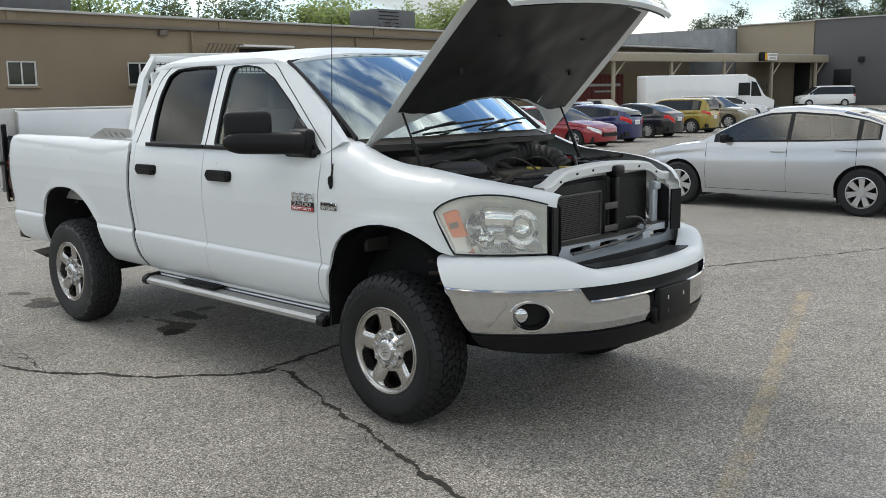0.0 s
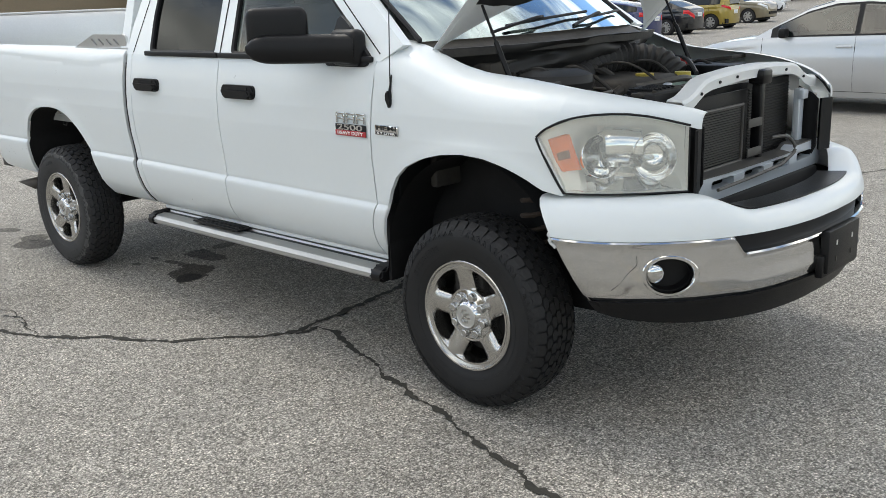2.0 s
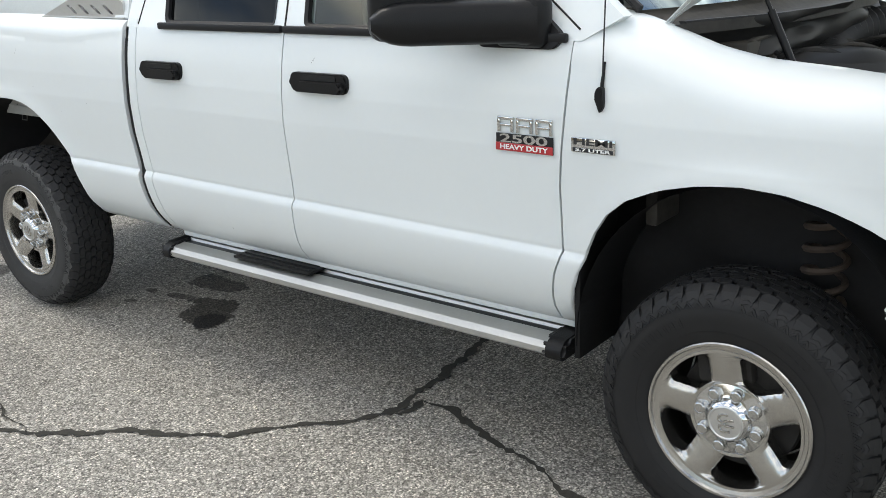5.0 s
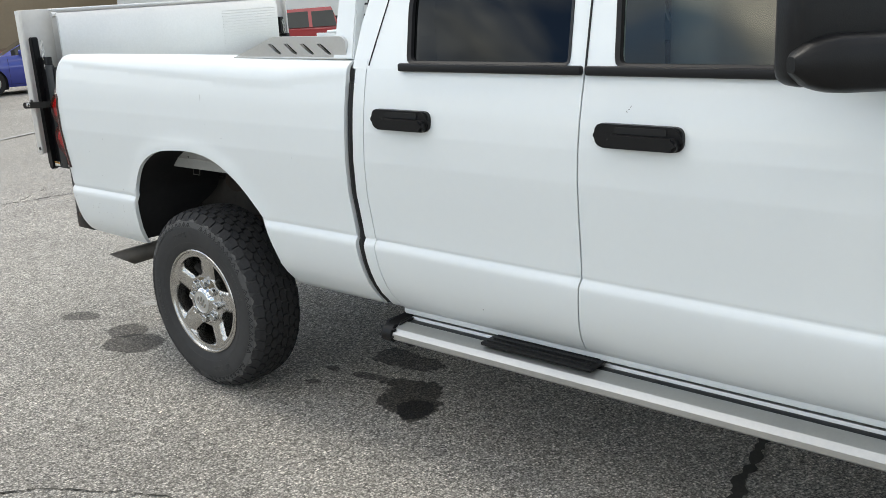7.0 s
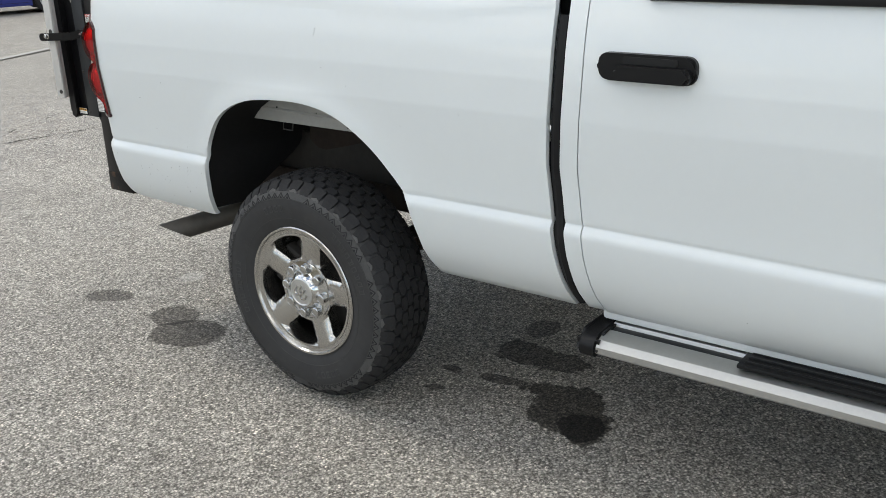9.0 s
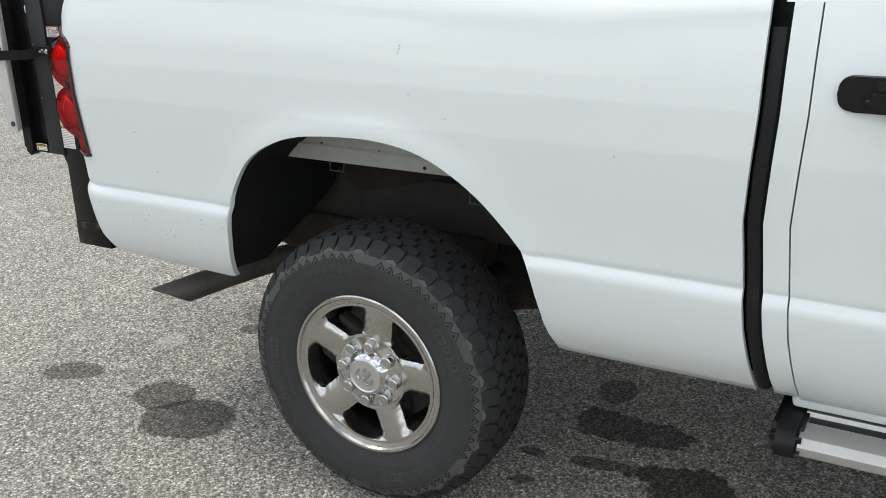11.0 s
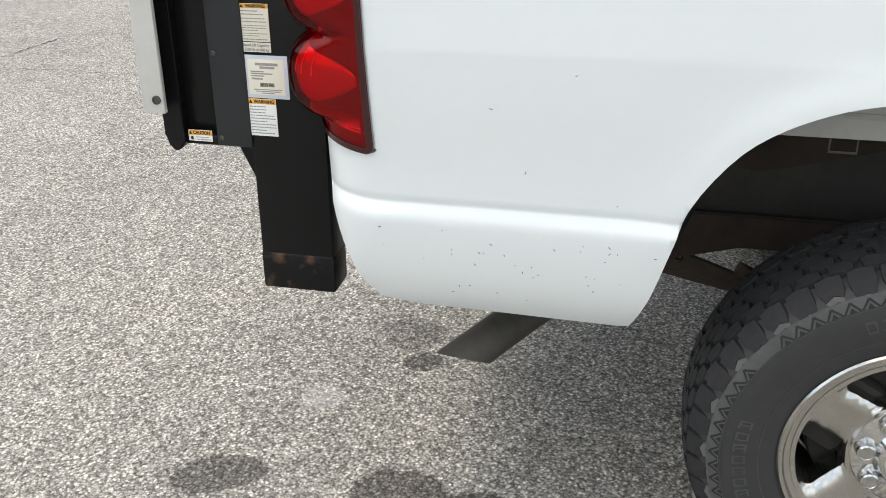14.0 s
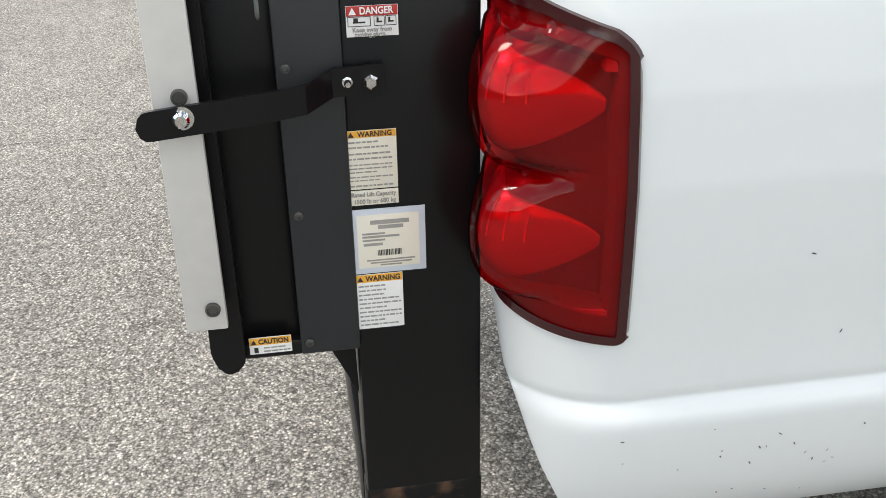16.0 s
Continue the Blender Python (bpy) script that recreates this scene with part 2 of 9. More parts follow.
# ---- building blocks ----
def part(name, bm, material, parent=None, label="", angle=35, smooth=True, face=None):
    """Links a bmesh as one mesh object, under a thing or a part."""
    me = bpy.data.meshes.new(name)
    bmesh.ops.recalc_face_normals(bm, faces=bm.faces[:])
    if face is not None:
        bm.normal_update()
        if sum((f.normal * f.calc_area() for f in bm.faces), Vector()).dot(Vector(face)) < 0:
            bmesh.ops.reverse_faces(bm, faces=bm.faces[:])
    bm.to_mesh(me)
    bm.free()
    if material:
        me.materials.append(material)
    if smooth:
        me.polygons.foreach_set("use_smooth", [True] * len(me.polygons))
        me.set_sharp_from_angle(angle=radians(angle))
    ob = new(name, me)
    if parent:
        ob.parent = parent
    if label:
        ob["label"] = label
    return ob


def share(name, ob, parent, m=None):
    """Another object on the same mesh."""
    o = new(name, ob.data)
    o.parent = parent
    if m is not None:
        o.matrix_basis = m
    return o


def empty(name, x, y, z=0.0, turn=0.0, label="", category="", group=""):
    e = new(name)
    e.empty_display_size = 0.2
    e.matrix_basis = pose(x, y, z, 0, 0, turn)
    return tagged(e, label, category, group)


def box(bm, c, s, bevel=0.0, m=None, seg=2):
    r = bmesh.ops.create_cube(bm, size=1.0, matrix=(m or Matrix()) @ Matrix.Translation(c) @ Matrix.Diagonal((*s, 1)))
    if bevel:
        edges = {e for v in r["verts"] for e in v.link_edges}
        bmesh.ops.bevel(bm, geom=list(edges), offset=bevel, segments=seg, affect="EDGES", profile=0.5)
    return bm


def rod(bm, a, b, r, r2=None, seg=12):
    a, b = Vector(a), Vector(b)
    d = b - a
    m = Matrix.Translation((a + b) / 2) @ d.to_track_quat("Z", "Y").to_matrix().to_4x4()
    bmesh.ops.create_cone(bm, cap_ends=True, segments=seg, radius1=r, radius2=r if r2 is None else r2, depth=d.length, matrix=m)
    return bm


def smooth_line(pts, n=6):
    """Catmull-Rom through the points."""
    p = [Vector(q) for q in pts]
    p = [2 * p[0] - p[1]] + p + [2 * p[-1] - p[-2]]
    out = []
    for i in range(1, len(p) - 2):
        for k in range(n):
            t = k / n
            a, b, c, d = p[i - 1], p[i], p[i + 1], p[i + 2]
            out.append(0.5 * (2 * b + (c - a) * t + (2 * a - 5 * b + 4 * c - d) * t * t + (3 * b - a - 3 * c + d) * t ** 3))
    out.append(p[-2])
    return out


def tube(bm, pts, r, seg=10, n=6, ripple=0.0, pitch=0.02):
    """A hose swept along a smooth line; ripple gives it corrugations."""
    line = smooth_line(pts, n) if n > 1 else [Vector(q) for q in pts]
    rings, run = [], 0.0
    for i, p in enumerate(line):
        d = (line[min(i + 1, len(line) - 1)] - line[max(i - 1, 0)]).normalized()
        if i:
            run += (p - line[i - 1]).length
        up = Vector((0, 0, 1)) if abs(d.z) < 0.9 else Vector((1, 0, 0))
        s = d.cross(up).normalized()
        u = s.cross(d)
        rr = r + ripple * (i % 2)
        rings.append([bm.verts.new(p + rr * (math.cos(a) * s + math.sin(a) * u)) for a in (2 * math.pi * k / seg for k in range(seg))])
    for a, b in zip(rings, rings[1:]):
        for k in range(seg):
            bm.faces.new((a[k], a[(k + 1) % seg], b[(k + 1) % seg], b[k]))
    bm.faces.new(rings[0][::-1])
    bm.faces.new(rings[-1])
    return bm


def lathe(bm, profile, m=Matrix(), seg=48, closed=False):
    """Turns (radius, height) pairs round the local z axis."""
    rings = []
    for r, h in profile:
        if r < 1e-5:
            rings.append([bm.verts.new(m @ Vector((0, 0, h)))])
        else:
            rings.append([bm.verts.new(m @ Vector((r * math.cos(2 * math.pi * k / seg), r * math.sin(2 * math.pi * k / seg), h))) for k in range(seg)])
    pairs = list(zip(rings, rings[1:])) + ([(rings[-1], rings[0])] if closed else [])
    for a, b in pairs:
        for k in range(seg):
            q = (k + 1) % seg
            if len(a) == 1:
                bm.faces.new((a[0], b[q], b[k]))
            elif len(b) == 1:
                bm.faces.new((a[k], a[q], b[0]))
            else:
                bm.faces.new((a[k], a[q], b[q], b[k]))
    return bm


def prism(bm, poly, to3, a, b, bevel=0.0):
    """A polygon in (p, q), carried into space by to3(p, q, depth) and given thickness from a to b."""
    lo = [bm.verts.new(to3(p, q, a)) for p, q in poly]
    hi = [bm.verts.new(to3(p, q, b)) for p, q in poly]
    faces = [bm.faces.new(lo), bm.faces.new(hi[::-1])]
    for i in range(len(poly)):
        j = (i + 1) % len(poly)
        faces.append(bm.faces.new((lo[j], lo[i], hi[i], hi[j])))
    if bevel:
        edges = {e for f in faces[:2] for e in f.edges}
        bmesh.ops.bevel(bm, geom=list(edges), offset=bevel, segments=2, affect="EDGES")
    return bm


def sheet(bm, f, us, vs, flange=None, skip=None):
    """A patch f(u, v); flange is a vector, or a function of the point, by which its border is folded inwards."""
    rows = [[bm.verts.new(f(u, v)) for u in us] for v in vs]
    for j in range(len(vs) - 1):
        for i in range(len(us) - 1):
            if skip and skip((us[i] + us[i + 1]) / 2, (vs[j] + vs[j + 1]) / 2):
                continue
            bm.faces.new((rows[j][i], rows[j][i + 1], rows[j + 1][i + 1], rows[j + 1][i]))
    if flange is not None:
        ring = rows[0][:] + [r[-1] for r in rows[1:]] + rows[-1][-2::-1] + [r[0] for r in rows[-2:0:-1]]
        inner = [bm.verts.new(v.co + (flange(v.co) if callable(flange) else Vector(flange))) for v in ring]
        for i in range(len(ring)):
            j = (i + 1) % len(ring)
            bm.faces.new((ring[j], ring[i], inner[i], inner[j]))
    return bm


def ramp(x, pts):
    """Smooth interpolation through (x, y) pairs."""
    if x <= pts[0][0]:
        return pts[0][1]
    for (x0, y0), (x1, y1) in zip(pts, pts[1:]):
        if x <= x1:
            t = (x - x0) / (x1 - x0)
            return y0 + (y1 - y0) * t
    return pts[-1][1]


def eased(x, pts):
    if x <= pts[0][0]:
        return pts[0][1]
    for (x0, y0), (x1, y1) in zip(pts, pts[1:]):
        if x <= x1:
            t = (x - x0) / (x1 - x0)
            return y0 + (y1 - y0) * t * t * (3 - 2 * t)
    return pts[-1][1]


def spread(a, b, n):
    return [a + (b - a) * i / (n - 1) for i in range(n)]


def lettering(name, text, size, material, parent, m, depth=0.001, width=None, label=""):
    """Words in the built-in font, as a mesh."""
    cu = bpy.data.curves.new(name, "FONT")
    cu.body, cu.size, cu.extrude, cu.align_x, cu.align_y = text, size, depth, "CENTER", "CENTER"
    cu.offset = 0.022 * size
    tmp = bpy.data.objects.new("tmp", cu)
    scene.collection.objects.link(tmp)
    bpy.context.view_layer.update()
    me = bpy.data.meshes.new_from_object(tmp.evaluated_get(bpy.context.evaluated_depsgraph_get()))
    bpy.data.objects.remove(tmp)
    if width:
        xs = [v.co.x for v in me.vertices]
        k = width / max(1e-6, max(xs) - min(xs))
        me.transform(Matrix.Diagonal((k, 1, 1, 1)))
    me.materials.clear()
    me.materials.append(material)
    o = new(name, me)
    o.parent = parent
    o.matrix_basis = m
    if label:
        o["label"] = label
    return o

# ---- the pickup truck; local frame: x across, y towards the tail from the front axle, z up ----
SIDE = Matrix(((0, 0, -1, 0), (-1, 0, 0, 0), (0, 1, 0, 0), (0, 0, 0, 1)))  # writing that faces the passenger side
truck = empty("pickup_truck", 4.29, 3.91, 0, 0, "white crew-cab pickup truck with raised hood and bare radiator", "pickup truck")

BODY = [(0.50, 0.82), (0.54, 0.860), (0.57, 0.886), (0.60, 0.910), (0.65, 0.937), (0.70, 0.950), (0.75, 0.9588), (0.775, 0.9618), (0.783, 0.9624), (0.791, 0.9616), (0.797, 0.9598),
        (0.802, 0.9568), (0.807, 0.9530), (0.812, 0.9488), (0.8145, 0.9474), (0.817, 0.9472), (0.8205, 0.9486), (0.824, 0.9506), (0.834, 0.9518), (0.855, 0.9530), (0.90, 0.9570), (1.0, 0.968), (1.1, 0.976), (1.2, 0.974), (1.28, 0.965), (1.34, 0.954), (1.40, 0.940), (1.46, 0.92)]
ZROWS = sorted(set([round(0.95 + 0.00625 * k, 5) for k in range(44)] + [0.9625, 0.9875, 1.0125, 1.0375, 1.0625, 1.0875, 1.1125, 1.1375, 1.1625, 1.1875, 1.2125, 0.50, 0.53, 0.56, 0.60, 0.64, 0.68, 0.72, 0.745, 0.765, 0.776, 0.783, 0.791, 0.797, 0.802, 0.807, 0.812, 0.8145, 0.817, 0.8205, 0.824, 0.834, 0.855] + [0.875 + 0.025 * i for i in range(24)]))
REAR_ARCH = [(3.085, 0.545), (3.090, 0.64), (3.100, 0.76), (3.122, 0.825), (3.168, 0.885), (3.235, 0.955), (3.32, 1.012), (3.41, 1.047), (3.52, 1.062), (3.65, 1.059),
             (3.76, 1.045), (3.85, 1.012), (3.92, 0.965), (3.97, 0.905), (4.005, 0.845), (4.022, 0.79), (4.060, 0.66), (4.095, 0.572)]
REAR_ARCH = sorted((v.x, v.y) for v in smooth_line([(y, z, 0) for y, z in REAR_ARCH], 4))
FRONT_ARCH = [(-0.475, 0.945), (-0.40, 0.962), (-0.33, 1.002), (-0.24, 1.036), (-0.13, 1.060), (-0.02, 1.066), (0.09, 1.056), (0.20, 1.030), (0.30, 0.985), (0.36, 0.935), (0.40, 0.875),
              (0.425, 0.82), (0.44, 0.74), (0.452, 0.62), (0.458, 0.54)]


CORNER_Y = 4.537  # centre of the bed's rounded rear corner


def arch_gap(y, z, arch):
    best = 9.0
    for (a, b), (c, d) in zip(arch, arch[1:]):
        t = max(0.0, min(1.0, ((y - a) * (c - a) + (z - b) * (d - b)) / ((c - a) ** 2 + (d - b) ** 2)))
        best = min(best, math.hypot(y - a - t * (c - a), z - b - t * (d - b)))
    return best


def half_width(y, z):
    # the crease sinks a little towards the nose
    sink = 0.016 * min(1.0, max(0.0, (2.7 - y) / 2.2)) * ramp(z, [(0.66, 0.0), (0.72, 1.0), (0.86, 1.0), (1.0, 0.0)])
    w = ramp(z + sink, BODY)
    for arch in (REAR_ARCH, FRONT_ARCH):
        if arch[0][0] - 0.15 < y < arch[-1][0] + 0.15 and 0.5 < z < 1.2:
            w += 0.011 * ramp(z, [(0.70, 0.0), (0.85, 1.0)]) * math.exp(-(arch_gap(y, z, arch) / 0.045) ** 2)
    return w


def fold_in(bm, s, depth):
    """Gives a body panel thickness by folding its open border inwards."""
    bmesh.ops.remove_doubles(bm, verts=bm.verts[:], dist=0.0004)
    bmesh.ops.dissolve_degenerate(bm, dist=0.0003, edges=bm.edges[:])
    rim = [e for e in bm.edges if e.is_boundary]
    made = bmesh.ops.extrude_edge_only(bm, edges=rim)["geom"]
    for v in made:
        if isinstance(v, bmesh.types.BMVert):
            v.co.x -= s * depth


def side_panel(name, s, stations, low, high, left=lambda z: 0, right=lambda z: 0, roll=None, depth=0.035, material=white_paint, label="", skip=None):
    """stations: (y, inset) from front to tail; low(y), high(y) bound the panel; left(z), right(z) shift its ends; roll(y): height and width of its rounded top."""
    bm = bmesh.new()
    cols = []
    y0, y1 = stations[0][0], stations[-1][0]
    for y, inset in stations:
        u = (y - y0) / (y1 - y0)
        rh, rw = roll(y) if roll else (0.0, 0.0)
        top = high(y) - rh
        col = []
        for z in ZROWS:
            zz = min(max(z, low(y)), max(top, low(y)))
            yy = y + (1 - u) * left(zz) + u * right(zz)
            col.append((half_width(yy, zz) - inset, yy, zz))
        if roll:
            w, yy, zz = col[-1]
            for k in range(1, 9):
                a = k / 8 * math.pi / 2
                col.append((w - rw * (1 - math.cos(a)), yy, zz + (high(y) - zz) * math.sin(a)))
        cols.append([bm.verts.new((s * w, yy, zz)) for w, yy, zz in col])
    for a, b in zip(cols, cols[1:]):
        for k in range(len(a) - 1):
            if skip:
                q = (a[k].co + b[k].co + b[k + 1].co + a[k + 1].co) / 4
                if skip(q.y, q.z):
                    continue
            bm.faces.new((a[k], b[k], b[k + 1], a[k + 1]))
    if skip:
        bmesh.ops.delete(bm, geom=[v for v in bm.verts if not v.link_faces], context="VERTS")
    fold_in(bm, s, depth)
    return part(name, bm, material, truck, label, angle=50)


def along(a, b, step=0.04):
    return spread(a, b, max(2, round((b - a) / step) + 1))


SEAM_A = [(0.54, 0.056), (0.60, 0.052), (0.66, 0.044), (0.73, 0.026), (0.77, 0.008), (0.80, 0.0), (1.0, 0.0), (1.2, -0.018), (1.4, -0.03), (1.5, -0.03)]
SEAM_B = [(0.54, 0.045), (0.62, 0.028), (0.70, 0.014), (0.77, 0.006), (0.80, 0.004), (0.83, 0.0), (1.4, -0.012)]
SEAM_C = [(0.54, -0.046), (0.62, -0.036), (0.72, -0.021), (0.80, -0.015), (0.83, -0.013), (0.97, -0.004), (1.2, -0.018), (1.42, -0.02)]
FENDER_TOP = [(-0.86, 1.205), (-0.82, 1.232), (-0.76, 1.255), (-0.68, 1.276), (-0.57, 1.300), (-0.45, 1.320), (-0.348, 1.334), (-0.18, 1.350), (0.0, 1.366), (0.12, 1.392), (0.245, 1.436), (0.33, 1.464), (0.43, 1.486), (0.5, 1.494)]
NOSE = [(-0.87, 0.445), (-0.83, 0.385), (-0.80, 0.345), (-0.76, 0.29), (-0.70, 0.215), (-0.62, 0.135), (-0.54, 0.075), (-0.46, 0.033), (-0.36, 0.008), (-0.25, 0.0)]
LAMP_TOP = [(-0.86, 1.160), (-0.80, 1.187), (-0.75, 1.210), (-0.704, 1.227), (-0.66, 1.236), (-0.614, 1.239), (-0.565, 1.237), (-0.522, 1.231), (-0.49, 1.223), (-0.462, 1.213), (-0.42, 1.194), (-0.395, 1.178), (-0.372, 1.156)]


def fender_low(y):
    if y < -0.475:
        return ramp(y, LAMP_TOP) - 0.003
    return ramp(y, FRONT_ARCH)


def in_lamp(y, z):
    """Inside the slanted rear edge of the headlight opening."""
    return -0.50 < y < -0.372 and 0.95 < z < ramp(y, LAMP_TOP) and y < -0.481 + 0.103 * max(0.0, (z - 0.95) / 0.208) ** 1.15


for s in (-1, 1):
    ys = [-0.828, -0.80, -0.76, -0.72, -0.68, -0.64, -0.60, -0.56, -0.52, -0.49] + along(-0.475, -0.372, 0.003) + along(-0.34, 0.34) + [0.36, 0.38, 0.40, 0.412, 0.425, 0.432, 0.44, 0.446, 0.452, 0.458, 0.49, 0.508]
    side_panel("front_fender", s, [(y, ramp(y, NOSE)) for y in ys], fender_low, lambda y: ramp(y, FENDER_TOP), right=lambda z: ramp(z, SEAM_A),
               roll=lambda y: (ramp(y, [(-0.86, 0.035), (-0.78, 0.06), (-0.5, 0.085), (-0.1, 0.14), (0.12, 0.14), (0.5, 0.165)]), ramp(y, [(-0.86, 0.03), (-0.6, 0.10), (-0.2, 0.17), (0.2, 0.15), (0.5, 0.16)])), depth=0.018, skip=in_lamp)
    side_panel("front_door", s, [(y, 0) for y in along(0.515, 1.6492, 0.06)], lambda y: 0.538, lambda y: 1.412, left=lambda z: ramp(z, SEAM_A), right=lambda z: ramp(z, SEAM_B))
    side_panel("rear_door", s, [(y, 0) for y in along(1.6545, 2.5155, 0.05)], lambda y: 0.538, lambda y: 1.412, left=lambda z: ramp(z, SEAM_B), right=lambda z: ramp(z, SEAM_C))
    side_panel("cab_corner", s, [(y, 0) for y in along(2.519, 2.570, 0.015)], lambda y: 0.545, lambda y: 1.44, left=lambda z: ramp(z, SEAM_C), right=lambda z: ramp(z, SEAM_C), depth=0.12)
    bm = bmesh.new()
    box(bm, (s * 0.82, 1.5, 0.535), (0.06, 1.98, 0.05), 0.012)
    part("rocker_panel", bm, white_paint, truck)
    # bed side with its rounded rear corner
    corner = [(CORNER_Y + 0.14 * math.sin(a), 0.14 * (1 - math.cos(a))) for a in spread(0, math.pi / 2, 20)]
    ys = along(2.612, 3.06) + [3.085, 3.0875, 3.09, 3.095, 3.10, 3.11, 3.122, 3.145] + along(3.168, 3.95, 0.02) + [3.97, 3.988, 4.005, 4.013, 4.022, 4.035, 4.05, 4.06, 4.075, 4.085, 4.095] + along(4.12, 4.49) + [4.51]

    def bed_low(y):
        if y < 3.085:
            return 0.540
        if y < 4.095:
            return ramp(y, REAR_ARCH)
        return ramp(y, [(4.095, 0.572), (4.12, 0.568), (4.50, 0.580), (4.56, 0.592), (4.60, 0.635), (4.636, 0.72), (4.667, 0.83), (4.677, 0.93)])

    side_panel("bed_side", s, [(y, 0) for y in ys] + corner, bed_low, lambda y: ramp(y, [(2.59, 1.432), (4.3, 1.446), (4.53, 1.444), (4.57, 1.415), (4.625, 1.345), (4.677, 1.30)]),
               left=lambda z: ramp(z, SEAM_C), roll=lambda y: (ramp(y, [(2.59, 0.05), (3.0, 0.10), (4.2, 0.06), (4.67, 0.03)]), ramp(y, [(2.59, 0.04), (3.0, 0.07), (4.2, 0.055), (4.67, 0.03)])), depth=0.018,
               skip=lambda y, z: y > 4.572 and 0.945 < z < min(1.228 + 0.6 * (y - 4.572), 1.262))
    # bed rail cap and inner wall
    bm = bmesh.new()
    box(bm, (s * 0.815, 3.55, 1.425), (0.13, 1.92, 0.02), 0.008)
    box(bm, (s * 0.76, 3.60, 1.225), (0.02, 2.0, 0.39), 0.005)
    part("bed_inner_wall", bm, white_paint, truck)
    # dark strip in the gap between cab and bed
    bm = bmesh.new()
    tube(bm, [(s * (ramp(z, BODY) - 0.022), 2.591 + ramp(z, SEAM_C), z) for z in spread(0.56, 1.36, 24)], 0.017, 8, 1)
    box(bm, (s * 0.84, 2.535, 1.0), (0.02, 0.20, 0.84), 0.004)
    part("gap_seal", bm, black_trim, truck)

bm = bmesh.new()
box(bm, (0, 3.60, 0.998), (1.54, 2.08, 0.03), 0.005)
box(bm, (0, 2.62, 1.16), (1.56, 0.03, 0.52), 0.005)
part("bed_floor", bm, dusty_white, truck)
for s in (-1, 1):
    bm = bmesh.new()
    box(bm, (s * 0.84, 3.56, 1.055), (0.14, 1.0, 0.02), 0.004)
    box(bm, (s * 0.80, 3.56, 0.992), (0.012, 1.05, 0.108), 0.004)
    tube(bm, [(s * 0.802, 3.05, 0.972), (s * 0.804, 3.5, 0.978), (s * 0.802, 4.07, 0.985)], 0.007, 8, 4)
    panel = part("wheelhouse_panel", bm, dusty_panel, truck, "dusty white sheet metal over the rear wheel")
    for y, z, r in ((3.46, 0.953, 0.005), (3.60, 0.985, 0.0025), (3.79, 0.99, 0.003)):
        bm = bmesh.new()
        rod(bm, (s * 0.805, y, z), (s * 0.8085, y, z), r, seg=10)
        part("drain_hole", bm, dark_void, panel)
    for y0, y1, z0, z1 in ((3.284, 3.328, 0.873, 0.940), (3.722, 3.768, 0.914, 0.940)):
        bm = bmesh.new()
        tube(bm, [(s * 0.802, y0, z1), (s * 0.806, y0, z0), (s * 0.806, y1, z0), (s * 0.802, y1, z1)], 0.0025, 6, 1)
        part("wire_clip", bm, condenser_metal, panel, "bent wire clip")

# greenhouse: sides with window openings, in one leaning plane each
LEAN_IN = 0.42


def on_glasshouse(s, y, z, d=0.0):
    return Vector((s * (0.937 - (z - 1.41) * LEAN_IN - d), y, z))


def rounded(poly, r=0.03, n=4):
    out = []
    k = len(poly)
    for i in range(k):
        p, a, b = Vector(poly[i]), Vector(poly[i - 1]), Vector(poly[(i + 1) % k])
        da, db = (a - p), (b - p)
        q = min(r, da.length * 0.45, db.length * 0.45)
        s0, s1 = p + da.normalized() * q, p + db.normalized() * q
        for j in range(n + 1):
            t = j / n
            out.append(tuple((1 - t) ** 2 * s0 + 2 * t * (1 - t) * p + t * t * s1))
    return out


CAB_SIDE = [(0.46, 1.41), (0.345, 1.475), (0.62, 1.665), (0.86, 1.825), (1.02, 1.918), (1.16, 1.952), (1.5, 1.966), (2.0, 1.966), (2.36, 1.955), (2.47, 1.92), (2.53, 1.78), (2.565, 1.55), (2.565, 1.41)]
FRONT_WINDOW = [(1.548, 1.424), (1.592, 1.66), (1.612, 1.86), (1.596, 1.908), (1.45, 1.918), (1.30, 1.902), (1.12, 1.83), (0.90, 1.695), (0.70, 1.557), (0.515, 1.424)]
REAR_WINDOW = [(2.318, 1.424), (2.36, 1.60), (2.372, 1.74), (2.335, 1.87), (2.24, 1.914), (2.0, 1.925), (1.79, 1.922), (1.757, 1.895), (1.735, 1.70), (1.692, 1.424)]


def border(bm, loop, width, put):
    """A raised rubber strip that lines a closed outline on its inner side."""
    k = len(loop)
    area = sum(loop[i][0] * loop[(i + 1) % k][1] - loop[(i + 1) % k][0] * loop[i][1] for i in range(k))
    inner = []
    for i in range(k):
        d = (Vector(loop[(i + 1) % k]) - Vector(loop[i - 1])).normalized()
        n = Vector((-d.y, d.x)) * math.copysign(1, area)
        inner.append(Vector(loop[i]) + n * width)
    rows = [[bm.verts.new(put(*q, d)) for q in pts] for pts, d in ((loop, 0.012), (loop, -0.003), (inner, 0.003), (inner, 0.022))]
    for a, b in zip(rows, rows[1:]):
        for i in range(k):
            j = (i + 1) % k
            bm.faces.new((a[i], a[j], b[j], b[i]))


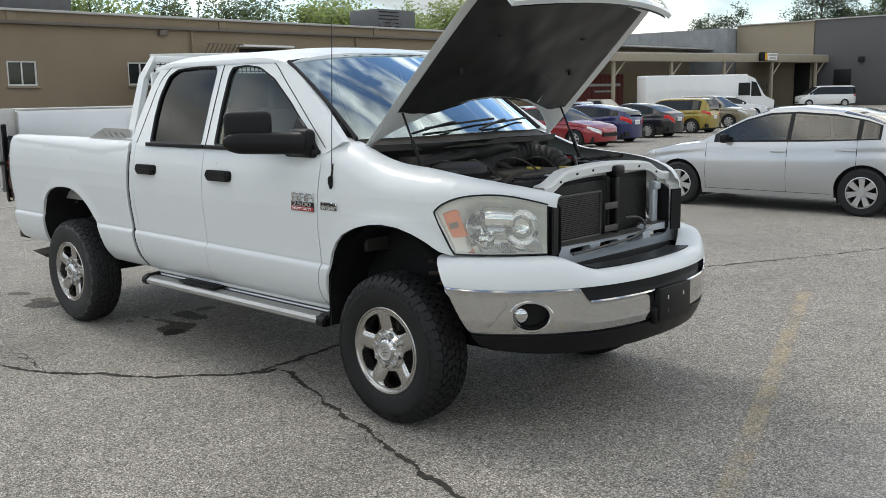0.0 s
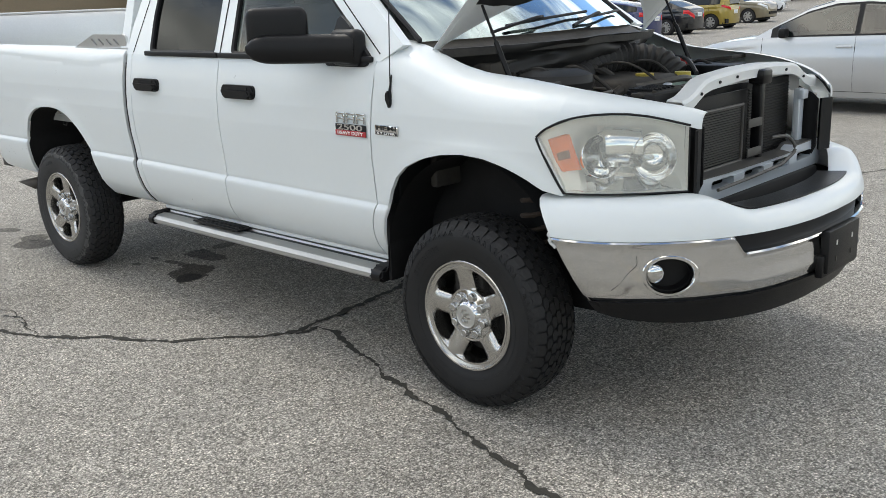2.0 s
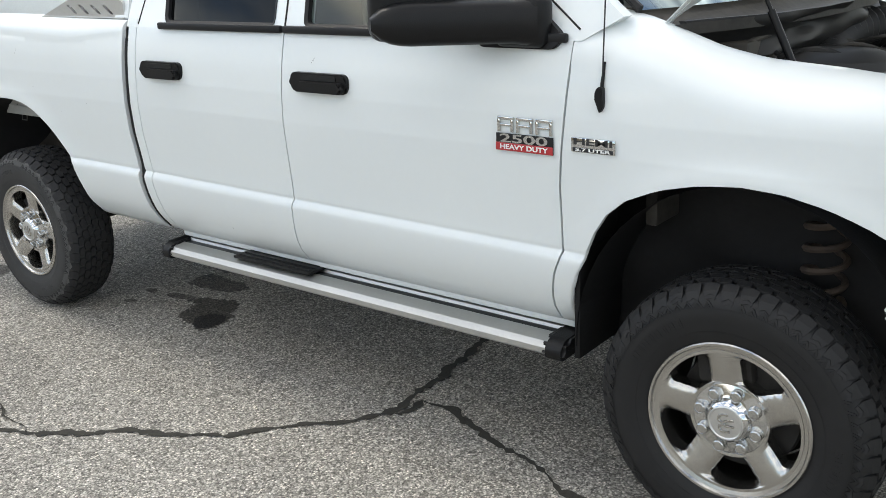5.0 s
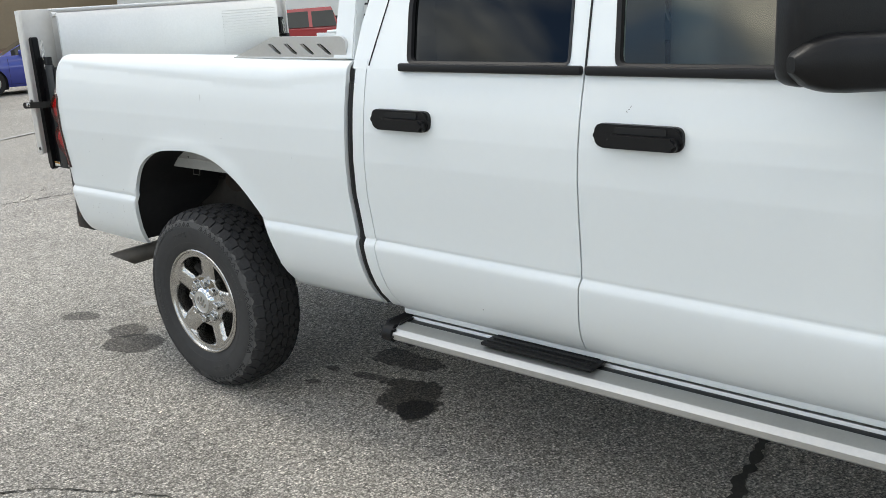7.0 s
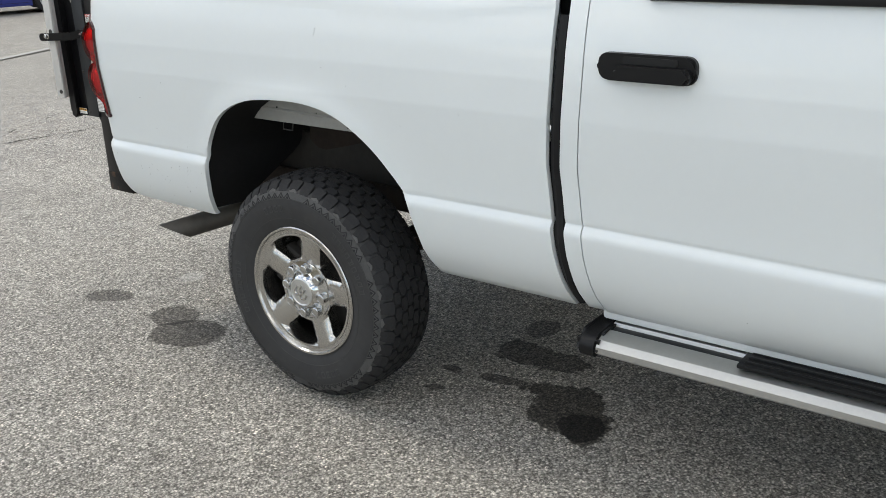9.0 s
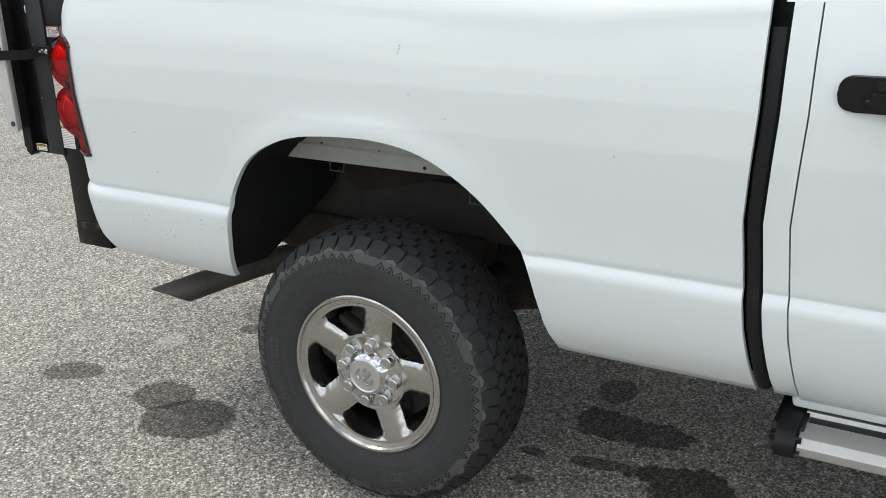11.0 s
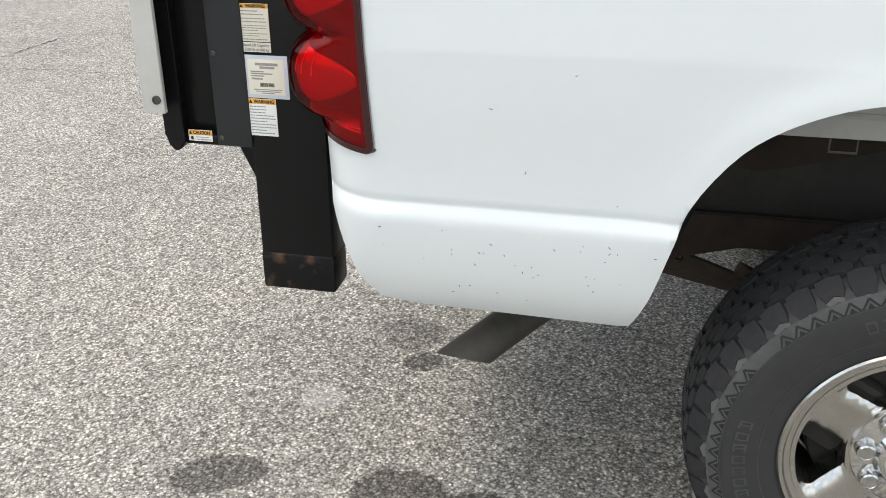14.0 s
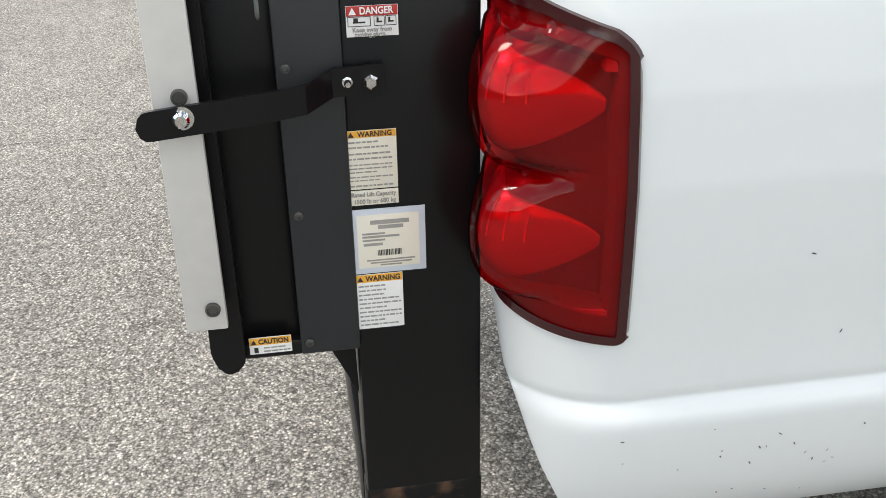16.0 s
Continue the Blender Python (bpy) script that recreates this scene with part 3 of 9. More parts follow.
def holed_plate(bm, outer, holes, put, depth_vec):
    edges = []
    for loop in [outer] + holes:
        vs = [bm.verts.new(put(*q)) for q in loop]
        edges += [bm.edges.new((vs[i], vs[(i + 1) % len(vs)])) for i in range(len(vs))]
    bmesh.ops.triangle_fill(bm, use_beauty=True, use_dissolve=False, edges=edges)
    faces = bm.faces[:]
    ret = bmesh.ops.extrude_face_region(bm, geom=faces, use_keep_orig=True)["geom"]
    bmesh.ops.translate(bm, verts=[v for v in ret if isinstance(v, bmesh.types.BMVert)], vec=depth_vec)


for s in (-1, 1):
    bm = bmesh.new()
    fw, rw = rounded(FRONT_WINDOW, 0.025, 3), rounded(REAR_WINDOW, 0.03, 3)
    holed_plate(bm, CAB_SIDE, [fw, rw], lambda y, z: on_glasshouse(s, y, z), (-s * 0.05, 0, 0.0))
    part("cab_side", bm, white_paint, truck, angle=30)
    for nm, win, glass, lab in (("front_side_window", FRONT_WINDOW, window_glass, "lightly tinted side glass"), ("rear_side_window", REAR_WINDOW, tinted_glass, "dark tinted side glass")):
        bm = bmesh.new()
        loop = rounded(win, 0.03, 3)
        bm.faces.new([bm.verts.new(on_glasshouse(s, y, z, 0.018)) for y, z in loop])
        pane = part(nm, bm, glass, truck, lab, face=(s, 0, 0.2))
        pane.visible_shadow = False
        bm = bmesh.new()
        border(bm, loop, 0.012, lambda y, z, d: on_glasshouse(s, y, z, d))
        part("window_seal", bm, black_trim, pane)
    bm = bmesh.new()
    for y0, y1 in ((0.50, 1.632), (1.645, 2.34)):
        box(bm, (s * 0.945, (y0 + y1) / 2, 1.418), (0.022, y1 - y0, 0.026), 0.006)
    part("belt_moulding", bm, black_trim, truck)
    # upper door seams
    bm = bmesh.new()
    tube(bm, [on_glasshouse(s, y, z, -0.0005) for y, z in ((1.640, 1.42), (1.668, 1.65), (1.690, 1.86), (1.690, 1.945))], 0.004, 5, 4)
    tube(bm, [on_glasshouse(s, y, z, -0.0005) for y, z in ((2.49, 1.42), (2.46, 1.62), (2.425, 1.82), (2.33, 1.93))], 0.003, 5, 4)
    tube(bm, [on_glasshouse(s, y, z, -0.0005) for y, z in ((0.47, 1.44), (0.70, 1.60), (1.0, 1.81), (1.2, 1.935), (1.5, 1.953), (2.0, 1.952), (2.33, 1.93))], 0.003, 5, 4)
    part("door_seam", bm, dark_void, truck)

# roof, with rounded rails
bm = bmesh.new()


def roof_at(u, v):
    x = u * 0.725
    front = 0.83 + 0.19 * abs(u) ** 2.2
    y = front + (2.53 - front) * v
    z = 1.955 + 0.068 * (1 - abs(u) ** 3.5) ** 0.8 - 0.045 * max(0.0, (abs(v - 0.52) - 0.30) / 0.22) ** 2
    return Vector((x, y, z))


sheet(bm, roof_at, [math.sin(a) for a in spread(-math.pi / 2, math.pi / 2, 41)], spread(0, 1, 30), (0, 0, -0.03))
part("roof", bm, white_paint, truck, angle=60)


def shield(u, v):
    base = Vector((u * 0.80, 0.11 + 0.24 * abs(u) ** 2.2, 1.498 - 0.015 * abs(u)))
    top = Vector((u * 0.715, 0.84 + 0.19 * abs(u) ** 2.2, 1.965 - 0.045 * abs(u) ** 3))
    p = base.lerp(top, v)
    p.z += 0.02 * math.sin(math.pi * v)
    return p


bm = bmesh.new()
sheet(bm, shield, spread(-1, 1, 31), spread(0, 1, 12))
ob = part("windshield", bm, shield_glass, truck, "windshield mirroring blue sky and clouds", 80, face=(0, -1, 1))
ob.visible_shadow = False
bm = bmesh.new()
tube(bm, [shield(u, 1.0) for u in spread(-1, 1, 15)], 0.012, 6, 1)
for u in (-1, 1):
    tube(bm, [shield(u, v) + Vector((u * 0.006, 0, 0.004)) for v in spread(0, 1, 12)], 0.012, 6, 1)
part("windshield_seal", bm, black_trim, ob)
bm = bmesh.new()
box(bm, (0, 2.545, 1.65), (1.52, 0.03, 0.50), 0.01)
box(bm, (0, 2.545, 1.30), (1.72, 0.03, 0.4), 0.01)
part("cab_back", bm, white_paint, truck)
bm = bmesh.new()
box(bm, (0, 2.564, 1.68), (1.30, 0.008, 0.40), 0.003)
part("rear_window", bm, tinted_glass, truck)

# cabin
bm = bmesh.new()
box(bm, (0, 1.51, 0.68), (1.72, 1.98, 0.06), 0.01)
box(bm, (0, 0.51, 0.98), (1.66, 0.04, 0.7), 0.01)
for s in (-1, 1):
    box(bm, (s * 0.83, 1.5, 1.0), (0.05, 2.0, 0.72), 0.02)
part("cabin_lining", bm, dash_plastic, truck)
bm = bmesh.new()
box(bm, (0, 0.62, 1.27), (1.60, 0.50, 0.22), 0.08, seg=4)
part("dashboard", bm, dash_plastic, truck)
bm = bmesh.new()
lathe(bm, [(0.175 + 0.014 * math.cos(a), 0.014 * math.sin(a)) for a in spread(0, 2 * math.pi, 9)[:-1]], pose(0.42, 0.93, 1.33, 62, 0, 0), 28, closed=True)
rod(bm, (0.42, 0.93, 1.33), (0.42, 0.72, 1.22), 0.05)
part("steering_wheel", bm, black_plastic, truck)


def seat(x, y, w, name="front_seat"):
    bm = bmesh.new()
    box(bm, (x, y, 0.98), (w, 0.52, 0.20), 0.06, seg=3)
    box(bm, (x, y + 0.30, 1.32), (w, 0.16, 0.66), 0.06, pose(0, 0, 0), seg=3)
    for dx in ((0,) if w < 0.7 else (-0.4, 0.4)):
        box(bm, (x + dx, y + 0.33, 1.73), (0.27, 0.10, 0.19), 0.04, seg=3)
    part(name, bm, seat_cloth, truck, "grey cloth seat seen through the glass")


seat(-0.42, 1.15, 0.54)
seat(0.42, 1.15, 0.54)
seat(0, 2.02, 1.45, "rear_bench")

# door handles, mirrors, badges, antenna


def pill(y0, y1, z0, z1, r):
    return rounded([(y0, z0), (y1, z0), (y1, z1), (y0, z1)], r, 6)


def handle(s, y0, y1, z):
    """A pull handle: oval base, a dark patch for the shaded hollow and a grip across it."""
    put = lambda y, q, d: Vector((s * d, y, q))
    bm = bmesh.new()
    prism(bm, pill(y0, y1, z - 0.034, z + 0.033, 0.033), put, 0.955, 0.984, 0.006)
    ob = part("door_handle", bm, black_plastic, truck, "black plastic pull handle")
    bm = bmesh.new()
    prism(bm, pill(y0 + 0.010, y1 - 0.052, z - 0.030, z + 0.006, 0.018), put, 0.975, 1.005, 0.007)
    part("grip", bm, black_plastic, ob)
    # flat dark patch that paints the shade of the handle's hollow
    bm = bmesh.new()
    prism(bm, pill(y0 + 0.045, y1 - 0.070, z + 0.009, z + 0.026, 0.006), put, 0.980, 0.9875)
    part("pocket_shade", bm, dark_void, ob)


for s in (-1, 1):
    handle(s, 1.318, 1.588, 1.247)
    handle(s, 2.196, 2.452, 1.250)
    mir = bmesh.new()
    box(mir, (0, 0, 0), (0.262, 0.105, 0.222), 0.036, pose(s * 1.128, 0.893, 1.533, 0, 0, s * 37), seg=4)
    ob = part("wing_mirror", mir, black_plastic, truck, "large black towing mirror on a broad arm")
    bm = bmesh.new()
    line = smooth_line([(0.93, 0.61, 1.462), (0.985, 0.685, 1.464), (1.06, 0.765, 1.466), (1.16, 0.855, 1.470), (1.268, 0.938, 1.474)], 5)
    rings = []
    for i, q in enumerate(line):
        d = (line[min(i + 1, len(line) - 1)] - line[max(i - 1, 0)]).normalized()
        n = Vector((d.y, -d.x, 0))
        e = math.sqrt(max(0.05, 1 - (max(0, 4 - (len(line) - 1 - i)) / 4.15) ** 2)) * (1 + 0.14 * max(0, 4 - i) / 4)
        rings.append([bm.verts.new(Vector((s * (q.x + n.x * 0.062 * e * math.copysign(abs(math.cos(a)) ** 0.6, math.cos(a))), q.y + n.y * 0.062 * e * math.copysign(abs(math.cos(a)) ** 0.6, math.cos(a)), q.z + 0.062 * e * math.copysign(abs(math.sin(a)) ** 0.6, math.sin(a))))) for a in spread(0, 2 * math.pi, 17)[:-1]])
    for a, b in zip(rings, rings[1:]):
        for k in range(16):
            bm.faces.new((a[k], a[(k + 1) % 16], b[(k + 1) % 16], b[k]))
    bm.faces.new(rings[0])
    bm.faces.new(rings[-1])
    box(bm, (s * 0.948, 0.645, 1.466), (0.08, 0.18, 0.155), 0.034, seg=4)
    part("mirror_arm", bm, black_plastic, ob)
    bm = bmesh.new()
    prism(bm, rounded([(0.512, 1.425), (0.532, 1.386), (0.80, 1.386), (0.775, 1.605), (0.70, 1.562)], 0.022, 4), lambda y, z, d: on_glasshouse(s, y, max(z, 1.41), -d) + Vector((0, 0, min(0.0, z - 1.41))), -0.01, 0.020, 0.004)
    part("mirror_sail", bm, black_plastic, ob)
    bm = bmesh.new()
    box(bm, (0, 0.0535, 0), (0.22, 0.004, 0.18), 0.001, pose(s * 1.128, 0.893, 1.533, 0, 0, s * 37))
    part("mirror_glass", bm, chrome, ob)

bm = bmesh.new()
tube(bm, [(-0.966, 0.379, 1.29), (-0.945, 0.377, 1.75), (-0.93, 0.375, 2.12)], 0.0024, 6, 4)
ob = part("antenna", bm, grey_steel, truck, "thin whip antenna")
bm = bmesh.new()
prism(bm, rounded([(0.368, 1.238), (0.380, 1.222), (0.396, 1.268), (0.386, 1.295), (0.372, 1.295)], 0.008, 3), lambda y, z, d: Vector((-d, y, z)), 0.962, 0.984, 0.003)
rod(bm, (-0.970, 0.379, 1.285), (-0.955, 0.377, 1.36), 0.006, 0.003, 8)
part("antenna_base", bm, black_plastic, ob)

bm = bmesh.new()
box(bm, (-0.981, 0.623, 1.117), (0.006, 0.196, 0.052), 0.002)
badge = part("badge", bm, black_trim, truck, "black, red and chrome model badge")
bm = bmesh.new()
box(bm, (-0.983, 0.623, 1.1035), (0.006, 0.196, 0.024), 0.002)
part("badge_band", bm, badge_red, badge)
lettering("badge_number", "2500", 0.034, chrome, badge, Matrix.Translation((-0.9865, 0.623, 1.1285)) @ SIDE, 0.001, 0.165)
lettering("badge_words", "HEAVY DUTY", 0.020, label_white, badge, Matrix.Translation((-0.9870, 0.623, 1.1035)) @ SIDE, 0.0006, 0.165)
bm = bmesh.new()
for k in range(3):
    y = 0.690 - 0.066 * k
    box(bm, (-0.979, y - 0.002, 1.187), (0.007, 0.056, 0.010), 0.002)
    box(bm, (-0.979, y + 0.022, 1.166), (0.007, 0.010, 0.040), 0.002)
    box(bm, (-0.979, y - 0.024, 1.166), (0.007, 0.010, 0.040), 0.002)
    box(bm, (-0.979, y - 0.002, 1.167), (0.007, 0.046, 0.008), 0.002)
part("badge_emblem", bm, chrome, badge)
bm = bmesh.new()
box(bm, (-0.980, 0.397, 1.131), (0.006, 0.138, 0.042), 0.002)
badge = part("engine_badge", bm, chrome, truck, "small chrome engine badge")
bm = bmesh.new()
box(bm, (-0.9835, 0.397, 1.118), (0.002, 0.126, 0.011), 0.0006)
part("badge_band", bm, grey_steel, badge)
lettering("badge_words", "HEMI", 0.026, ink, badge, Matrix.Translation((-0.9838, 0.397, 1.140)) @ SIDE, 0.0008, 0.12)
lettering("badge_size", "5.7 LITER", 0.012, label_white, badge, Matrix.Translation((-0.985, 0.397, 1.118)) @ SIDE, 0.0005, 0.11)

# ---- nose: headlights, bumper, radiator ----


def nose_plan(y):
    return 0.972 - ramp(y, NOSE)


def lamp_plan(t):
    """A point of the lamp's outer plan line, t from the fender side to the grille side."""
    y = -0.372 - 0.432 * t
    return nose_plan(y) - 0.004, y


def lamp_at(s, t, v, inset=0.0):
    w, y = lamp_plan(t)
    low = 0.955 - 0.007 * t
    top = ramp(y, LAMP_TOP)
    side = (1 - t) ** 3
    z = low + (top - low) * v
    y2 = y - 0.103 * side * (1 - v) ** 1.15
    w2 = nose_plan(y2) - 0.004
    return Vector((s * (w2 - inset * 0.75), y2 + inset * 0.75, z))


def housing_depth(t, v):
    """The housing leans back towards its top and opens behind the two bowls."""
    d = 0.010 + 0.052 * v * math.sin(math.pi * min(1.0, t * 2.0) / 2)
    return d + sum(0.10 * math.exp(-((t - c) / 0.15) ** 4 - ((v - 0.47) / 0.36) ** 4) for c in (0.50, 0.825))


for s in (-1, 1):
    bm = bmesh.new()
    sheet(bm, lambda t, v: lamp_at(s, t, v), spread(0, 1, 25), spread(0, 1, 13))
    lamp = part("headlight", bm, lens_clear, truck, "slightly yellowed clear headlight lens", face=(s, -1, 0))
    lamp.visible_shadow = False
    bm = bmesh.new()
    sheet(bm, lambda t, v: lamp_at(s, t, v, housing_depth(t, v)), spread(0.0, 1.0, 24), spread(0.0, 1.0, 14))
    for e in (0, 1):
        sheet(bm, lambda t, v: lamp_at(s, t, e, 0.002 + 0.066 * v), spread(0, 1, 24), (0, 0.5, 1))
        sheet(bm, lambda t, v: lamp_at(s, e, t, 0.002 + 0.052 * v), spread(0, 1, 12), (0, 0.5, 1))
    part("housing", bm, lamp_housing, lamp)
    bm = bmesh.new()
    edge = [lamp_at(s, t, 0, 0.0) for t in spread(0, 1, 12)] + [lamp_at(s, 1, v, 0.0) for v in spread(0, 1, 6)[1:]] + [lamp_at(s, t, 1, 0.0) for t in spread(1, 0, 14)[1:]] + [lamp_at(s, 0, v, 0.0) for v in spread(1, 0, 8)[1:]]
    tube(bm, edge, 0.0035, 6, 1)
    tube(bm, [lamp_at(s, t, 1, -0.006) + Vector((0, 0, 0.003)) for t in spread(0, 1, 40)], 0.0042, 8, 1)
    tube(bm, [lamp_at(s, 0, v, -0.007) for v in spread(0, 1, 24)], 0.005, 8, 1)
    part("lamp_seal", bm, black_trim, lamp)
    # two reflector bowls joined by a bright bridge, and the amber corner
    for t, r, dz in ((0.50, 0.080, -0.008), (0.825, 0.088, -0.006)):
        c = lamp_at(s, t, 0.50, 0.026) + Vector((0, 0, dz))
        aim = Matrix.Translation(c) @ Vector((s * 0.5, -0.84, 0.20)).to_track_quat("Z", "Y").to_matrix().to_4x4()
        bm = bmesh.new()
        lathe(bm, [(r * 0.98, -0.040), (r * 1.005, 0.006), (r * 0.985, 0.008), (r * 0.955, 0.002), (r * 0.93, -0.012), (r * 0.84, -0.030), (r * 0.66, -0.047), (r * 0.4, -0.058), (0.0, -0.062)], aim, 48)
        part("reflector_bowl", bm, reflector, lamp, "mirror-bright reflector bowl")
        bm = bmesh.new()
        lathe(bm, [(0.0, -0.012), (0.008, -0.014), (0.0105, -0.022), (0.0105, -0.06)], aim, 16)
        part("bulb", bm, satin_chrome, lamp)
    bm = bmesh.new()
    sheet(bm, lambda t, v: lamp_at(s, t, v, 0.048 - 0.026 * math.sin(math.pi * (v - 0.32) / 0.52)), spread(0.53, 0.76, 10), spread(0.32, 0.84, 14), (0, 0.03, 0))
    part("bridge", bm, reflector, lamp)
    bm = bmesh.new()
    sheet(bm, lambda t, v: lamp_at(s, t + (0.075 * (1 - v) ** 1.6) * (t - 0.02) / 0.2 + 0.03 * (1 - v), v, 0.011), spread(0.115, 0.26, 8), spread(0.32, 0.80, 12), (0, 0.02, 0))
    turn = part("turn_signal", bm, amber, lamp, "amber turn signal lens")
    bm = bmesh.new()
    sheet(bm, lambda t, v: lamp_at(s, t, v, 0.0085), spread(0.135, 0.245, 6), spread(0.49, 0.60, 4), (0, 0.002, 0))
    part("signal_bulb", bm, amber_dark, turn, "dark bulb shape behind the amber lens")
    bm = bmesh.new()
    sheet(bm, lambda t, v: lamp_at(s, t, 0.02 + 0.20 * v + 0.025 * abs(math.sin(9.0 * t)), 0.010 + 0.055 * v), spread(0.12, 0.97, 40), spread(0, 1, 6))
    part("lower_reflector", bm, reflector, lamp)

BUMPER = [(0.0, -1.095), (0.20, -1.086), (0.40, -1.050), (0.56, -0.990), (0.68, -0.920), (0.78, -0.835), (0.86, -0.740), (0.915, -0.655), (0.95, -0.570), (0.968, -0.49), (0.972, -0.40)]


def bumper_line():
    fine = smooth_line([(x, y, 0) for x, y in BUMPER], 12)
    run = [0.0]
    for a, b in zip(fine, fine[1:]):
        run.append(run[-1] + (b - a).length)
    half = []
    for k in range(61):
        t = run[-1] * k / 60
        i = max(j for j in range(len(run)) if run[j] <= t + 1e-9)
        i = min(i, len(fine) - 2)
        half.append(fine[i].lerp(fine[i + 1], (t - run[i]) / max(1e-9, run[i + 1] - run[i])))
    return [Vector((-p.x, p.y, 0)) for p in half[::-1]] + half[1:]


LINE = bumper_line()
NLINE = len(LINE)


def bumper_at(u, z, out=0.0):
    """u from -1 to 1 along the bumper; out pushes it forward of its plan line."""
    # the end of the bumper is cut at a slant towards the wheel
    u = math.copysign(abs(u) - 0.44 * max(0.0, 0.94 - z) * max(0.0, (abs(u) - 0.5) / 0.5) ** 2, u)
    k = (u + 1) / 2 * (NLINE - 1)
    i = max(0, min(int(k), NLINE - 2))
    p = LINE[i].lerp(LINE[i + 1], k - i)
    d = (LINE[i + 1] - LINE[i]).normalized()
    n = Vector((d.y, -d.x, 0))
    q = p + n * out
    return Vector((q.x, q.y, z))


US = spread(-1, 1, 121)
bm = bmesh.new()


def dip(u):
    """How far the bumper's top sinks below the grille opening."""
    return 0.072 * eased(abs(u), [(0.34, 1.0), (0.54, 0.0)])


UPPER = [(0.80, 0.012), (0.83, 0.010), (0.87, 0.002), (0.905, -0.010), (0.928, -0.028), (0.938, -0.055), (0.940, -0.11)]
sheet(bm, lambda u, v: bumper_at(u, UPPER[int(round(v * 6))][0] - dip(u) * (UPPER[int(round(v * 6))][0] - 0.80) / 0.14, UPPER[int(round(v * 6))][1]), US, [k / 6 for k in range(7)], lambda p: Vector((0, 0.03, 0)))
bumper = part("front_bumper", bm, white_paint, truck, "white and chrome front bumper, lightly scuffed")


def chrome_top(u):
    return 0.80 - 0.068 * eased(abs(u), [(0.415, 1.0), (0.465, 0.0)])


LOWER = [(0.0, -0.010), (0.12, 0.006), (0.35, 0.016), (0.65, 0.014), (0.88, 0.010), (0.96, 0.016), (1.0, 0.008)]
bm = bmesh.new()
fog_u = 0.648


def fog_hole(u, v):
    z = 0.565 + (chrome_top(u) - 0.565) * v
    return any(((u - c) / 0.076) ** 2 + ((z - 0.672) / 0.066) ** 2 < 1.12 for c in (-fog_u, fog_u))


sheet(bm, lambda u, v: bumper_at(u, 0.565 + (chrome_top(u) - 0.565) * v, ramp(v, LOWER)), spread(-1, 1, 241), spread(0, 1, 29), lambda p: Vector((0, 0.03, 0)), fog_hole)
part("chrome_face", bm, chrome, bumper, "chrome bumper face")
bm = bmesh.new()
tube(bm, [(-0.874, -0.752, 0.750), (-0.873, -0.752, 0.716), (-0.888, -0.729, 0.688), (-0.904, -0.704, 0.648), (-0.919, -0.677, 0.620)], 0.0007, 4, 5)
part("face_scratch", bm, grey_steel, bumper, "dark hairline scratch in the chrome")
bm = bmesh.new()
sheet(bm, lambda u, v: bumper_at(u, 0.715 + 0.10 * v, -0.02), spread(-0.48, 0.48, 41), (0, 1))
part("air_slot", bm, black_trim, bumper, "black air slot")
bm = bmesh.new()
VAL = [(0.458, -0.09), (0.468, -0.035), (0.51, -0.012), (0.555, 0.002), (0.572, 0.008)]
sheet(bm, lambda u, v: bumper_at(u, VAL[int(round(v * 4))][0] + 0.06 * abs(u) ** 3 * (1 - v), VAL[int(round(v * 4))][1]), spread(-0.998, 0.998, 101), [k / 4 for k in range(5)], lambda p: Vector((0, 0.03, 0)))
part("lower_valance", bm, black_plastic, bumper, "black plastic lower valance")
bm = bmesh.new()
sheet(bm, lambda u, v: bumper_at(u, 0.9455 - dip(u) - 0.004 * v, -0.062 - 0.12 * v), spread(-0.40, 0.34, 41), spread(0, 1, 4), (0, 0, -0.02))
part("bumper_step_pad", bm, black_plastic, bumper, "dark step pad behind the bumper top")
RING = [(1.17, 0.0005), (1.13, 0.0035), (1.0, 0.0035), (0.95, -0.002), (0.91, -0.022)]


def fog_ring(c, a, k, out):
    """A point of the bezel, which follows the bumper's face round the fog lamp's opening."""
    u, z = c + 0.076 * k * math.cos(a), 0.672 + 0.066 * k * math.sin(a)
    return bumper_at(u, z, ramp((z - 0.565) / (chrome_top(u) - 0.565), LOWER) + out)


for c in (-fog_u, fog_u):
    ctr = bumper_at(c, 0.672, 0.012)
    d = (bumper_at(c + 0.02, 0.678, 0.012) - bumper_at(c - 0.02, 0.678, 0.012)).normalized()
    n = Vector((d.y, -d.x, 0))
    aim = Matrix((d, Vector((0, 0, 1)), n)).transposed().to_4x4()
    aim = Matrix.Translation(ctr) @ aim
    kx = 1.48
    bm = bmesh.new()
    sheet(bm, lambda a, r: fog_ring(c, a, *RING[int(round(r))]), spread(0, 2 * math.pi, 49), [0, 1, 2, 3, 4])
    bezel = part("fog_bezel", bm, chrome, bumper)
    bm = bmesh.new()
    lathe(bm, [(0.069, -0.008), (0.064, -0.03), (0.056, -0.07), (0.0, -0.075)], aim @ Matrix.Diagonal((kx, 1, 1, 1)), 40)
    part("fog_recess", bm, black_plastic, bezel)
    off = aim @ Matrix.Translation((-0.050 if c < 0 else 0.050, 0, -0.045))
    bm = bmesh.new()
    lathe(bm, [(0.036, -0.02), (0.038, 0.012), (0.031, 0.018), (0.0, 0.024)], off, 28)
    part("fog_lamp", bm, chrome, bezel, "round clear fog lamp")
pl = bmesh.new()
box(pl, (0.02, -1.122, 0.655), (0.30, 0.035, 0.17), 0.006)
